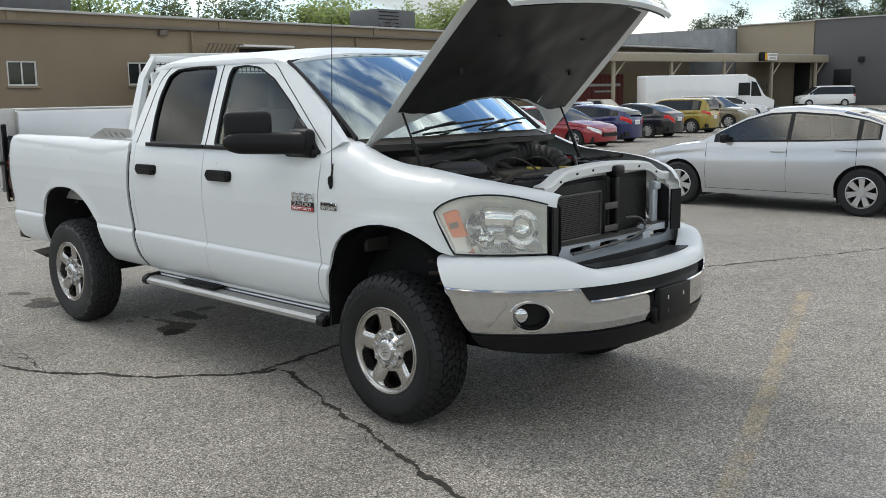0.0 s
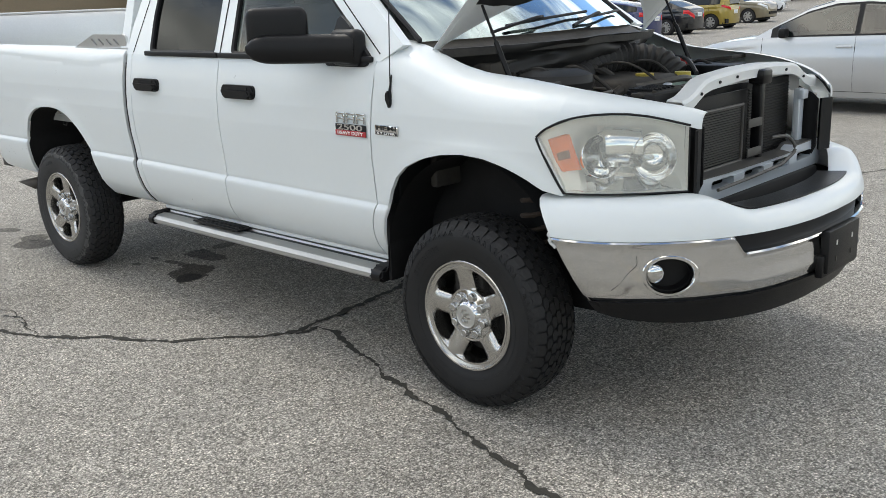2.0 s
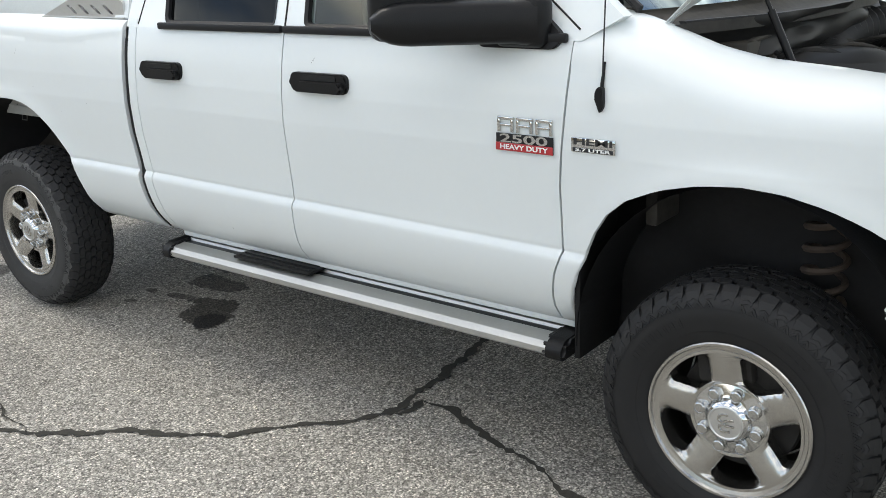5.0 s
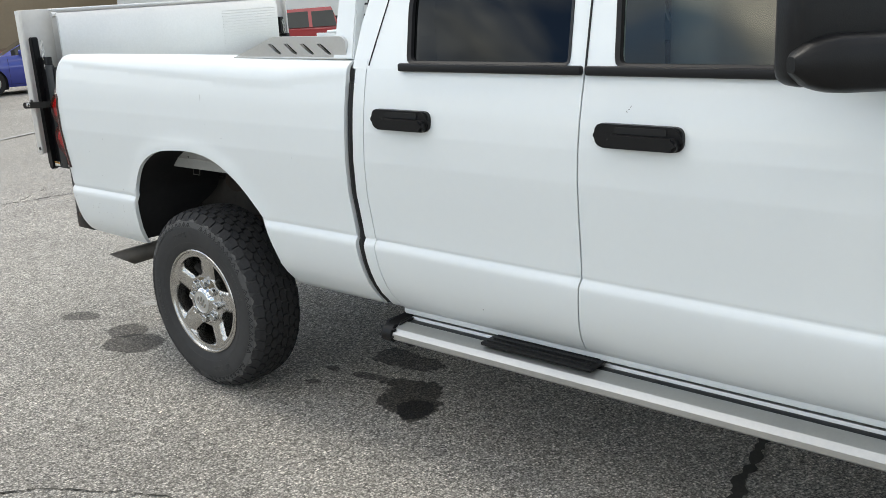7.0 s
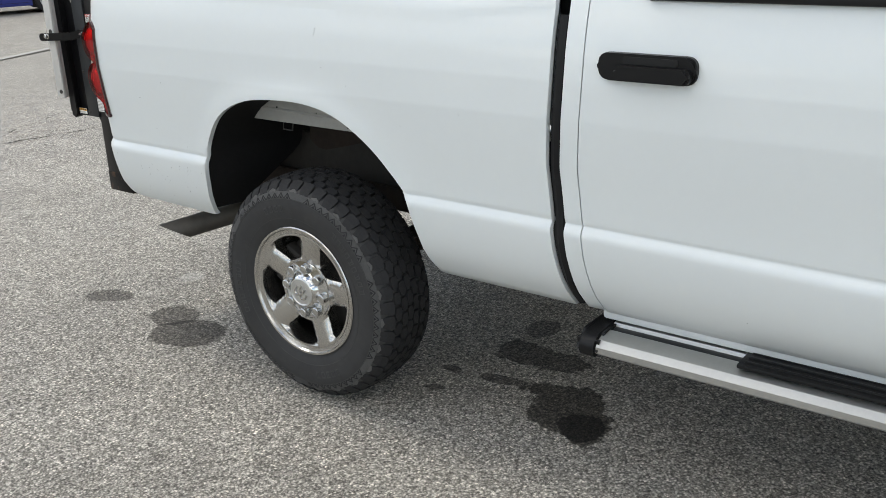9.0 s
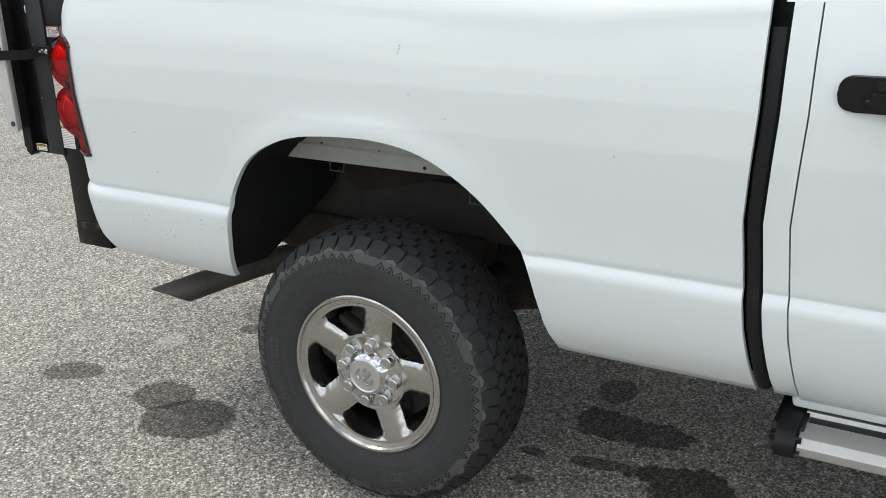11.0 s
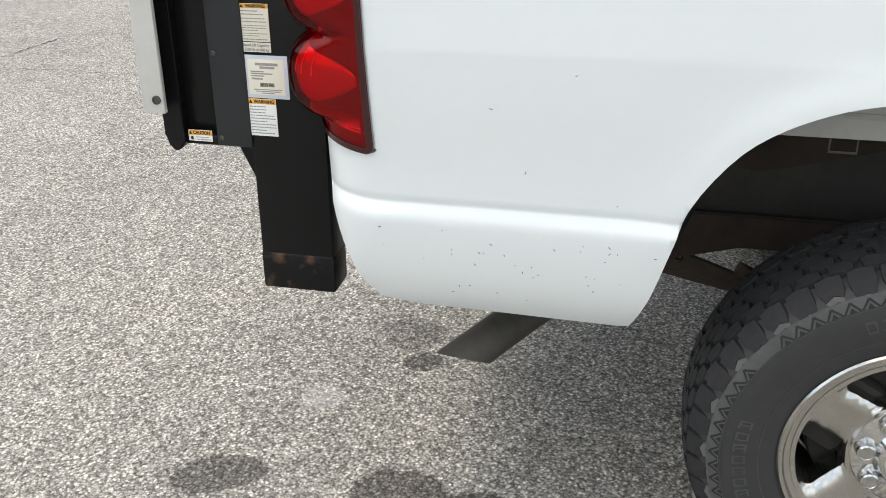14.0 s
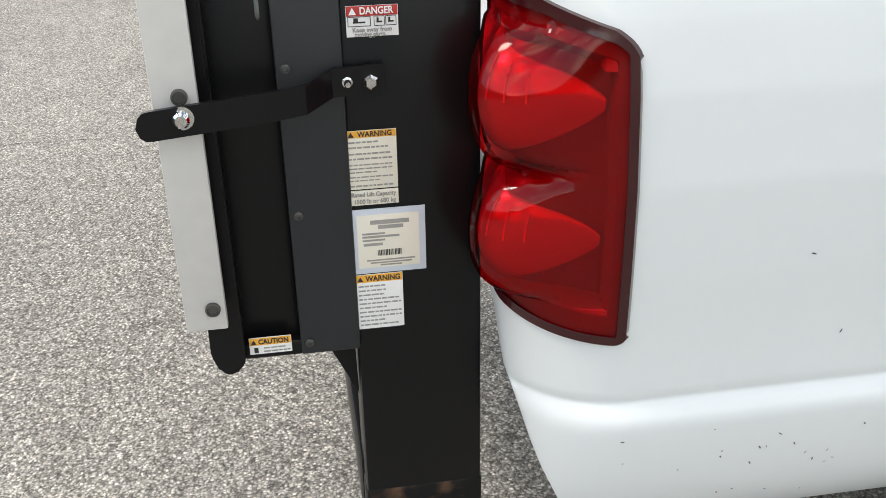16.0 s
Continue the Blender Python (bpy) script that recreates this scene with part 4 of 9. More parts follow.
box(pl, (0.02, -1.112, 0.60), (0.34, 0.03, 0.09), 0.006)
ob = part("plate_bracket", pl, black_plastic, bumper, "empty black licence plate bracket")
for dx in (-0.075, 0.075):
    for dz in (-0.045, 0.02):
        bm = bmesh.new()
        box(bm, (0.02 + dx, -1.1405, 0.665 + dz), (0.010, 0.003, 0.020), 0.001)
        part("plate_slot", bm, dull_steel if dz < 0 else grey_alu, ob)

# radiator stack, upper and lower crossmembers
bm = bmesh.new()


def core_beam(x):
    return ramp(abs(x), [(0.0, 1.350), (0.12, 1.349), (0.25, 1.342), (0.34, 1.337), (0.40, 1.326), (0.44, 1.308), (0.48, 1.286), (0.52, 1.272), (0.58, 1.264), (0.72, 1.252), (0.85, 1.245)])


prof = [(-0.04, 0.0), (-0.045, 0.035), (-0.03, 0.048), (0.05, 0.05), (0.06, 0.03), (0.06, -0.02)]
sheet(bm, lambda u, v: Vector((u, -0.715 + 0.75 * prof[int(round(v * 5))][0], core_beam(u) + prof[int(round(v * 5))][1] - 0.05 + (0.0 if v else 0.006)))
      , spread(-0.565, 0.60, 51), [k / 5 for k in range(6)], (0, 0.0, -0.006))
core = part("core_support", bm, dusty_white, truck, "bare white upper radiator support with bolt holes")
for x in (-0.44, -0.30, -0.16, 0.28, 0.46):
    bm = bmesh.new()
    rod(bm, (x, -0.7525, core_beam(x) - 0.030), (x, -0.744, core_beam(x) - 0.030), 0.006, seg=10)
    part("bolt_hole", bm, dark_void, core)
bm = bmesh.new()
box(bm, (0.06, -0.735, 1.12), (0.038, 0.045, 0.34), 0.008)
box(bm, (0.06, -0.740, 1.300), (0.085, 0.07, 0.06), 0.012)
part("latch_post", bm, black_steel, core, "dark hood latch post")
bm = bmesh.new()
box(bm, (0.0, -0.60, 1.03), (1.12, 0.05, 0.50), 0.006)
rad = part("radiator", bm, fin_metal, truck, "dark finned radiator")
bm = bmesh.new()
box(bm, (0.27, -0.665, 1.05), (0.40, 0.03, 0.44), 0.004)
part("oil_cooler", bm, fin_metal, rad)
bm = bmesh.new()
for k in range(34):
    box(bm, (0.27, -0.683, 0.85 + 0.0118 * k), (0.38, 0.006, 0.005))
tagged(part("cooling_fin", bm, hose_black, rad), kind="stuff")
cond = bmesh.new()
for k in range(22):
    box(cond, (-0.255, -0.722, 0.985 + 0.0098 * k), (0.37, 0.008, 0.0042))
ob = tagged(part("cooler_grid", cond, condenser_metal, rad, "grey transmission cooler with fine fins"), kind="stuff")
bm = bmesh.new()
tube(bm, [(-0.45, -0.73, 0.972), (-0.07, -0.73, 0.972), (-0.065, -0.73, 0.98), (-0.065, -0.73, 1.20), (-0.45, -0.73, 1.20)], 0.007, 8, 1)
tube(bm, [(-0.14, -0.73, 0.972), (-0.11, -0.74, 0.94), (-0.085, -0.74, 0.942), (-0.07, -0.73, 0.98)], 0.006, 8, 4)
part("cooler_pipe", bm, condenser_metal, ob)
for z in (1.0, 1.12):
    bm = bmesh.new()
    box(bm, (0.0, -0.755, z), (0.12, 0.006, 0.035), 0.002)
    part("cooler_bracket", bm, condenser_metal, rad)
bm = bmesh.new()
box(bm, (-0.21, -0.69, 1.03), (0.50, 0.015, 0.44), 0.003)
part("condenser", bm, fin_metal, rad)
# lower crossmember with long holes
bm = bmesh.new()
slots = [rounded([(c - 0.085, 0.912), (c + 0.085, 0.912), (c + 0.085, 0.945), (c - 0.085, 0.945)], 0.016, 4) for c in (-0.33, -0.08, 0.17, 0.42)]
holed_plate(bm, rounded([(-0.50, 0.865), (0.62, 0.865), (0.62, 0.985), (0.30, 0.985), (0.26, 0.965), (-0.50, 0.965)], 0.012, 3), slots, lambda x, z: Vector((x, -0.80 + 0.06 * x * x, z)), (0, 0.05, 0))
low = part("lower_crossmember", bm, pale_steel, truck, "pale grey steel crossmember with long holes")
bm = bmesh.new()
sheet(bm, lambda u, v: Vector((u, -0.80 + 0.06 * u * u + 0.14 * v, 0.9855 - 0.02 * (u < 0.28) + 0.012 * v)), spread(-0.50, 0.62, 24), (0, 0.25, 0.5), (0, 0, -0.004))
part("crossmember_top", bm, condenser_metal, low)
bm = bmesh.new()
tube(bm, [(-0.45, -0.835, 0.925), (-0.2, -0.845, 0.935), (0.05, -0.845, 0.945), (0.12, -0.84, 0.955), (0.20, -0.84, 0.98), (0.20, -0.83, 1.02), (0.17, -0.81, 1.045), (0.08, -0.79, 1.05)], 0.007, 8, 5)
part("coolant_pipe", bm, condenser_metal, low)
bm = bmesh.new()
box(bm, (0.455, -0.735, 1.08), (0.050, 0.03, 0.27), 0.006)
box(bm, (0.45, -0.755, 1.19), (0.055, 0.03, 0.04), 0.006)
part("headlight_stay", bm, pale_steel, core)
for s in (-1, 1):
    bm = bmesh.new()
    prism(bm, [(-0.803, 0.955), (-0.803, 1.165), (-0.775, 1.19), (-0.71, 1.22), (-0.71, 0.88), (-0.775, 0.90)], lambda y, z, x: Vector((s * x, y, z)), 0.502, 0.514, 0.003)
    part("lamp_side_panel", bm, black_plastic, core)
    bm = bmesh.new()
    prism(bm, [(0.540, -0.795), (0.604, -0.818), (0.600, -0.828), (0.534, -0.806)], lambda x, y, z: Vector((s * x, y, z)), 0.935, 1.165)
    part("lamp_side_seal", bm, black_plastic, core)
bm = bmesh.new()
box(bm, (0, -0.775, 0.74), (1.1, 0.05, 0.25), 0.01)
box(bm, (0, -0.50, 0.70), (1.2, 0.7, 0.05), 0.01)
part("lower_shield", bm, dark_void, truck)

# ---- engine bay ----
bm = bmesh.new()
box(bm, (0, -0.15, 0.90), (1.16, 0.95, 0.05), 0.01)
box(bm, (0, 0.30, 1.16), (1.62, 0.04, 0.58), 0.01)
for s in (-1, 1):
    box(bm, (s * 0.60, -0.12, 1.06), (0.03, 0.92, 0.36), 0.01)
    box(bm, (s * 0.76, -0.10, 1.27), (0.14, 0.75, 0.02), 0.006, pose(0, 0, 0.0, -8, 0, 0))
part("engine_bay", bm, engine_grime, truck)
bm = bmesh.new()
box(bm, (0, -0.08, 1.06), (0.60, 0.66, 0.30), 0.06, seg=3)
box(bm, (0, -0.06, 1.24), (0.44, 0.50, 0.10), 0.04, seg=3)
for s in (-1, 1):
    box(bm, (s * 0.27, -0.05, 1.19), (0.14, 0.56, 0.13), 0.035, pose(0, 0, 0, 0, s * 6, 0), seg=3)
    for k in range(4):
        rod(bm, (s * 0.16, -0.25 + 0.14 * k, 1.27), (s * 0.30, -0.25 + 0.14 * k, 1.22), 0.022, seg=10)
engine = part("engine", bm, engine_grime, truck, "dusty V8 engine in the open bay")
bm = bmesh.new()
tube(bm, [(-0.30, -0.02, 1.22), (-0.16, 0.03, 1.27), (-0.02, 0.06, 1.315), (0.12, 0.05, 1.345), (0.24, 0.0, 1.35), (0.32, -0.10, 1.33), (0.34, -0.20, 1.26)], 0.062, 16, 7, 0.009)
part("intake_hose", bm, hose_black, engine, "ribbed black intake hose")
bm = bmesh.new()
box(bm, (-0.45, -0.08, 1.19), (0.34, 0.32, 0.14), 0.05, seg=3)
lathe(bm, [(0.15, 0.0), (0.16, 0.03), (0.15, 0.06), (0.10, 0.078), (0.0, 0.082)], pose(-0.47, -0.10, 1.275), 32)
part("air_box", bm, hose_black, engine, "black air filter box")
bm = bmesh.new()
box(bm, (0.22, -0.30, 1.21), (0.24, 0.15, 0.12), 0.03, seg=3)
tank = part("coolant_tank", bm, coolant_plastic, truck, "greenish translucent coolant tank")
bm = bmesh.new()
rod(bm, (0.21, -0.30, 1.265), (0.21, -0.30, 1.295), 0.036, seg=20)
part("tank_cap", bm, yellow_cap, tank)
bm = bmesh.new()
lathe(bm, [(0.0, 0.0), (0.045, 0.0), (0.048, 0.08), (0.035, 0.10), (0.0, 0.105)], pose(0.02, -0.22, 1.175), 20)
ob = part("fluid_reservoir", bm, reservoir_plastic, truck, "small yellowed fluid reservoir")
bm = bmesh.new()
rod(bm, (0.02, -0.22, 1.28), (0.02, -0.22, 1.30), 0.040, seg=20)
part("cap", bm, yellow_cap, ob)
bm = bmesh.new()
box(bm, (0.48, 0.02, 1.24), (0.11, 0.11, 0.19), 0.035, seg=3)
part("washer_bottle", bm, reservoir_plastic, truck, "pale plastic washer bottle")
bm = bmesh.new()
box(bm, (0.62, -0.22, 1.20), (0.20, 0.28, 0.20), 0.015)
bat = part("battery", bm, black_plastic, truck, "black battery with red terminal cover")
bm = bmesh.new()
box(bm, (0.55, -0.10, 1.31), (0.045, 0.06, 0.035), 0.012)
part("terminal_cover", bm, red_plastic, bat)
bm = bmesh.new()
box(bm, (-0.24, -0.42, 1.20), (0.24, 0.16, 0.10), 0.015)
fuse = part("fuse_box", bm, black_plastic, truck, "black fuse box with ribbed lid")
bm = bmesh.new()
box(bm, (-0.25, -0.42, 1.255), (0.20, 0.12, 0.025), 0.01)
part("lid", bm, black_plastic, fuse)
for k in range(6):
    bm = bmesh.new()
    box(bm, (-0.33 + 0.033 * k, -0.42, 1.270), (0.012, 0.11, 0.010), 0.003)
    part("lid_rib", bm, black_plastic, fuse)
bm = bmesh.new()
box(bm, (0.05, -0.530, 1.20), (1.0, 0.05, 0.13), 0.012)
box(bm, (0.10, -0.485, 1.255), (1.02, 0.13, 0.016), 0.006)
box(bm, (0.10, -0.425, 1.205), (1.00, 0.012, 0.11), 0.004)
part("fan_shroud", bm, shroud_grey, truck, "dusty brown-grey fan shroud")
for k in range(5):
    bm = bmesh.new()
    rod(bm, (-0.36 + 0.22 * k, -0.50, 1.262), (-0.36 + 0.22 * k, -0.50, 1.272), 0.010, seg=6)
    part("shroud_bolt", bm, dull_steel, truck)
for k, (x, y, z, sx, sy, sz, m2) in enumerate(((-0.05, -0.36, 1.235, 0.13, 0.10, 0.05, black_plastic), (-0.07, -0.36, 1.265, 0.05, 0.08, 0.02, pale_steel), (0.40, -0.38, 1.245, 0.10, 0.12, 0.05, shroud_grey), (0.56, -0.05, 1.300, 0.16, 0.07, 0.03, black_plastic),
                                           (0.36, 0.14, 1.335, 0.20, 0.09, 0.06, black_plastic), (-0.56, 0.20, 1.350, 0.14, 0.10, 0.07, shroud_grey), (-0.30, 0.20, 1.360, 0.10, 0.06, 0.05, condenser_metal), (0.08, 0.20, 1.370, 0.16, 0.05, 0.05, shroud_grey))):
    bm = bmesh.new()
    box(bm, (x, y, z), (sx, sy, sz), 0.010, pose(0, 0, 0, 0, 0, 4 * (k % 3 - 1)))
    part("relay_box" if k % 2 else "engine_bracket", bm, m2, engine)
for k, pts in enumerate((((-0.62, 0.14, 1.37), (-0.40, 0.10, 1.40), (-0.16, 0.16, 1.385), (0.10, 0.13, 1.40), (0.45, 0.18, 1.38)), ((-0.60, -0.10, 1.29), (-0.45, 0.10, 1.34), (-0.20, 0.13, 1.35), (-0.02, 0.17, 1.36)), ((0.16, -0.36, 1.27), (0.02, -0.40, 1.285), (-0.14, -0.34, 1.27), (-0.20, -0.22, 1.25)),
                        ((0.30, -0.32, 1.28), (0.42, -0.22, 1.315), (0.55, -0.10, 1.33), (0.60, 0.08, 1.33)), ((-0.66, -0.34, 1.255), (-0.50, -0.36, 1.27), (-0.36, -0.30, 1.265), (-0.28, -0.16, 1.26)))):
    bm = bmesh.new()
    tube(bm, pts, (0.009, 0.012, 0.014, 0.010, 0.008)[k], 8, 6)
    part("engine_hose", bm, (shroud_grey, hose_black, worn_hose, hose_black, worn_hose)[k], engine)
rng = random.Random(4)
for k in range(16):
    bm = bmesh.new()
    x0, y0 = rng.uniform(-0.62, 0.62), rng.uniform(0.10, 0.24)
    x1, y1 = x0 + rng.uniform(-0.45, 0.45), rng.uniform(-0.5, 0.05)
    x1 = max(-0.62, min(0.62, x1))
    z0 = rng.uniform(1.20, 1.36)
    tube(bm, [(x0, y0, z0), ((2 * x0 + x1) / 3, (2 * y0 + y1) / 3 + rng.uniform(-0.05, 0.05), rng.uniform(1.26, 1.36)), ((x0 + 2 * x1) / 3, (y0 + 2 * y1) / 3, rng.uniform(1.24, 1.34)), (x1, y1, rng.uniform(1.14, 1.24))], rng.choice((0.006, 0.008, 0.012, 0.018)), 8, 6)
    part("engine_hose" if k % 2 else "wiring_loom", bm, hose_black if k % 3 else engine_grime, engine)
# cowl and wipers
bm = bmesh.new()
sheet(bm, lambda u, v: Vector((u * 0.80, 0.11 + 0.24 * abs(u) ** 2.2 - 0.15 * v + 0.02, 1.495 - 0.015 * abs(u) - 0.03 * v - 0.02 * math.sin(3.1 * v))), spread(-1, 1, 41), spread(0, 1, 8), (0, 0, -0.03))
cowl = part("cowl", bm, engine_grime, truck, "dusty black plastic cowl under the windshield")
bm = bmesh.new()
sheet(bm, lambda u, v: Vector((u * 0.78, -0.02 + 0.24 * abs(u) ** 2.2 + 0.10 * v + 0.020 * math.sin(14 * v + 4 * u) + 0.03 * noise.noise(Vector((u * 5, v * 4, 1.7))), 1.468 - 0.015 * abs(u) - 0.24 * v)), spread(-1, 1, 71), spread(0, 1, 25), (0, 0.02, 0))
part("firewall_edge", bm, hose_black, cowl)
for a, b in ((-0.15, 0.62), (-0.70, 0.05)):
    bm = bmesh.new()
    p, q = shield(a, 0.03) + Vector((0, -0.05, 0.03)), shield(b, 0.10) + Vector((0, -0.03, 0.03))
    tube(bm, [shield(a, 0.0) + Vector((0, -0.05, 0.02)), shield((a + b) / 2 - 0.05, 0.06) + Vector((0, -0.03, 0.03)), shield((a + b) / 2 + 0.05, 0.078) + Vector((0, -0.02, 0.024))], 0.007, 6, 6)
    tube(bm, [shield(a + 0.15, 0.05) + Vector((0, -0.02, 0.014)), shield((a + b) / 2 + 0.05, 0.075) + Vector((0, -0.02, 0.016)), shield(b + 0.12, 0.11) + Vector((0, -0.02, 0.014))], 0.007, 6, 6)
    part("wiper", bm, black_trim, cowl)

# ---- raised hood with the grille on its front edge ----
HINGE = Vector((0, 0.27, 1.455))
HOOD_UP = radians(44)


def hood_at(u, d, h=0.0):
    """d metres forward from the hinge along the hood, h above its chord."""
    half = 0.815 - 0.03 * (d / 1.12) ** 3
    crown = 0.045 * math.sin(math.pi * min(1.0, d / 1.15)) + 0.05 * (1 - abs(u) ** 2) * (0.3 + 0.7 * min(1, d))
    hh = h + crown
    back = -0.36 * (1 - abs(u) ** 2.2) * (1 - d / 1.12)
    dd = d - back
    return Vector((u * half, HINGE.y - dd * math.cos(HOOD_UP) - hh * math.sin(HOOD_UP), HINGE.z + dd * math.sin(HOOD_UP) - hh * math.cos(HOOD_UP) * -1))


bm = bmesh.new()
hu, hd = spread(-1, 1, 41), spread(0, 1.12, 28)
sheet(bm, lambda u, d: hood_at(u, d), hu, hd, lambda p: Vector((0, 0.02, -0.022)))
hood = part("hood", bm, white_paint, truck, "raised white hood propped on gas struts", 60)
bm = bmesh.new()
for s in (-1, 1):
    sheet(bm, lambda a, d: hood_at(s * (1 - 0.10 * a), d, -0.012 - 0.035 * math.sin(math.pi * a)), spread(0, 1, 6), spread(0.02, 1.10, 20))
    sheet(bm, lambda a, d: hood_at(s * (0.90 - 0.40 * a), 0.02 + 0.27 * d, -0.030 - 0.010 * math.sin(6 * a) - 0.008 * math.sin(5 * d)), spread(0, 1, 16), spread(0, 1, 10))
sheet(bm, lambda u, a: hood_at(u, 1.02 + 0.09 * a, -0.012 - 0.035 * math.sin(math.pi * a)), spread(-0.95, 0.95, 30), spread(0, 1, 5))
part("inner_frame", bm, dusty_white, hood, "grey painted inner hood frame")
bm = bmesh.new()


def pad_at(u, d):
    n = noise.noise(Vector((u * 2.6, d * 3.4, 0.3))) * 0.030 + abs(noise.noise(Vector((u * 4 + d, d * 6, 5.3)))) * 0.020 + noise.noise(Vector((u * 11, d * 11, 2.3))) * 0.005
    rim = min((0.66 - abs(u)) / 0.05, (d - 0.26) / 0.05, (0.92 - d) / 0.05)
    step = 0.030 * max(0.0, min(1.0, rim)) - 0.016 * max(0.0, min(1.0, (0.10 - abs(abs(u) - 0.33)) / 0.03)) * max(0.0, min(1.0, rim))
    d += 0.20 * max(0.0, (abs(u) - 0.50) / 0.50) ** 1.5 * max(0.0, 1 - d / 0.9)
    return hood_at(u * 0.91, d, -0.045 - step - n)


sheet(bm, pad_at, spread(-1, 1, 73), spread(0.012, 1.04, 58), lambda p: Vector((0, -0.012, 0.012)))
part("hood_liner", bm, insulation, hood, "black quilted insulation under the hood")
for s in (-1, 1):
    for size, at in (((0.05, 0.014, 0.02), hood_at(s * 0.45, 0.70, -0.075)), ((0.03, 0.014, 0.05), hood_at(s * 0.6, 0.42, -0.075))):
        bm = bmesh.new()
        box(bm, (0, 0, 0), size, 0.004, Matrix.Translation(at))
        part("liner_clip", bm, black_trim, hood)
# grille shell, hanging from the front edge


def grille_at(u, g, back=0.0):
    top = hood_at(u, 1.12)
    nose = 0.24 * g
    half = 1 - 0.10 * g
    return Vector((top.x * half, top.y - nose * 0.93 - 0.02 + back * 0.35 + 0.10 * abs(u) ** 2 * g, top.z - nose * 0.40 - 0.03 * math.sin(g * math.pi) * -1 + back * -0.9))


bm = bmesh.new()
frame_u = spread(-1, 1, 41)
sheet(bm, lambda u, g: grille_at(u, g), frame_u, spread(0, 0.2, 5), lambda p: Vector((0, 0.02, -0.02)))
sheet(bm, lambda u, g: grille_at(u, g), frame_u, spread(0.86, 1.0, 4), lambda p: Vector((0, 0.02, -0.02)))
for a, b in ((-1, -0.9), (0.9, 1.0)):
    sheet(bm, lambda u, g: grille_at(u, g), spread(a, b, 4), spread(0.2, 0.86, 6), lambda p: Vector((0, 0.02, -0.02)))
grille = part("grille_shell", bm, white_paint, hood, "white grille shell lifted with the hood")
bm = bmesh.new()
sheet(bm, lambda u, g: grille_at(u, g, 0.05), spread(-0.93, 0.93, 21), spread(0.15, 0.9, 5))
part("grille_mesh", bm, black_plastic, grille)
bm = bmesh.new()
for g in (0.36, 0.53, 0.70):
    tube(bm, [grille_at(u, g, 0.02) for u in spread(-0.92, 0.92, 15)], 0.012, 6, 1)
part("grille_bar", bm, chrome, grille)
for s in (-1, 1):
    bm = bmesh.new()
    a, b = hood_at(s * 0.86, 0.20, -0.07), Vector((s * 0.70, -0.06, 1.30))
    rod(bm, a, a.lerp(b, 0.5), 0.006)
    rod(bm, a.lerp(b, 0.45), b, 0.011)
    part("gas_strut", bm, black_steel, hood, "slim black gas strut")
    bm = bmesh.new()
    prism(bm, [(0.02, -0.01), (0.24, -0.02), (0.22, -0.07), (0.05, -0.085)], lambda d, h, x: Vector((s * x, HINGE.y - d * math.cos(HOOD_UP) - h * math.sin(HOOD_UP), HINGE.z + d * math.sin(HOOD_UP) + h * math.cos(HOOD_UP))), 0.765, 0.785)
    part("hinge_arm", bm, dusty_white, hood)

# ---- running boards, underbody, wheels ----
for s in (-1, 1):
    bm = bmesh.new()
    prof = [(0.70, 0.470), (0.715, 0.500), (0.76, 0.506), (0.765, 0.497), (0.80, 0.497), (0.806, 0.505), (0.84, 0.503), (0.845, 0.492), (0.875, 0.490), (0.88, 0.497), (0.915, 0.493),
            (0.935, 0.486), (0.952, 0.470), (0.952, 0.452), (0.935, 0.440), (0.80, 0.442), (0.71, 0.450)]
    prism(bm, prof, lambda x, z, y: Vector((s * x, y, z)), 0.575, 2.455)
    board = part("running_board", bm, board_alu, truck, "ribbed aluminium running board with black step pad", 20)
    bm = bmesh.new()
    box(bm, (s * 0.845, 1.855, 0.507), (0.165, 0.43, 0.012), 0.004)
    # dark strips laid in to give the shade of deeper tread grooves
    for xg, zg in ((0.7825, 0.4985), (0.860, 0.4925)):
        b2 = bmesh.new()
        box(b2, (s * xg, 1.515, zg), (0.026, 1.86, 0.004), 0.001)
        part("groove_shade", b2, grey_steel, board, "dark strip for the shade in a tread groove")
    pad = part("step_pad", bm, black_plastic, board, "black rubber step pad")
    for k in range(5):
        bm = bmesh.new()
        box(bm, (s * (0.785 + 0.03 * k), 1.855, 0.514), (0.010, 0.40, 0.006), 0.002)
        part("pad_rib", bm, black_plastic, pad)
    for y0, y1, d in ((0.505, 0.585, -1), (2.448, 2.515, 1)):
        bm = bmesh.new()
        prism(bm, rounded([(0.70, 0.443), (0.955, 0.434), (0.962, 0.475), (0.93, 0.500), (0.72, 0.512)], 0.02, 3), lambda x, z, y: Vector((s * x, y, z)), y0, y1, 0.012)
        part("end_cap", bm, black_plastic, board)
    bm = bmesh.new()
    for y in (0.75, 1.5, 2.3):
        box(bm, (s * 0.70, y, 0.50), (0.24, 0.06, 0.03), 0.006)
    part("board_bracket", bm, black_steel, board)

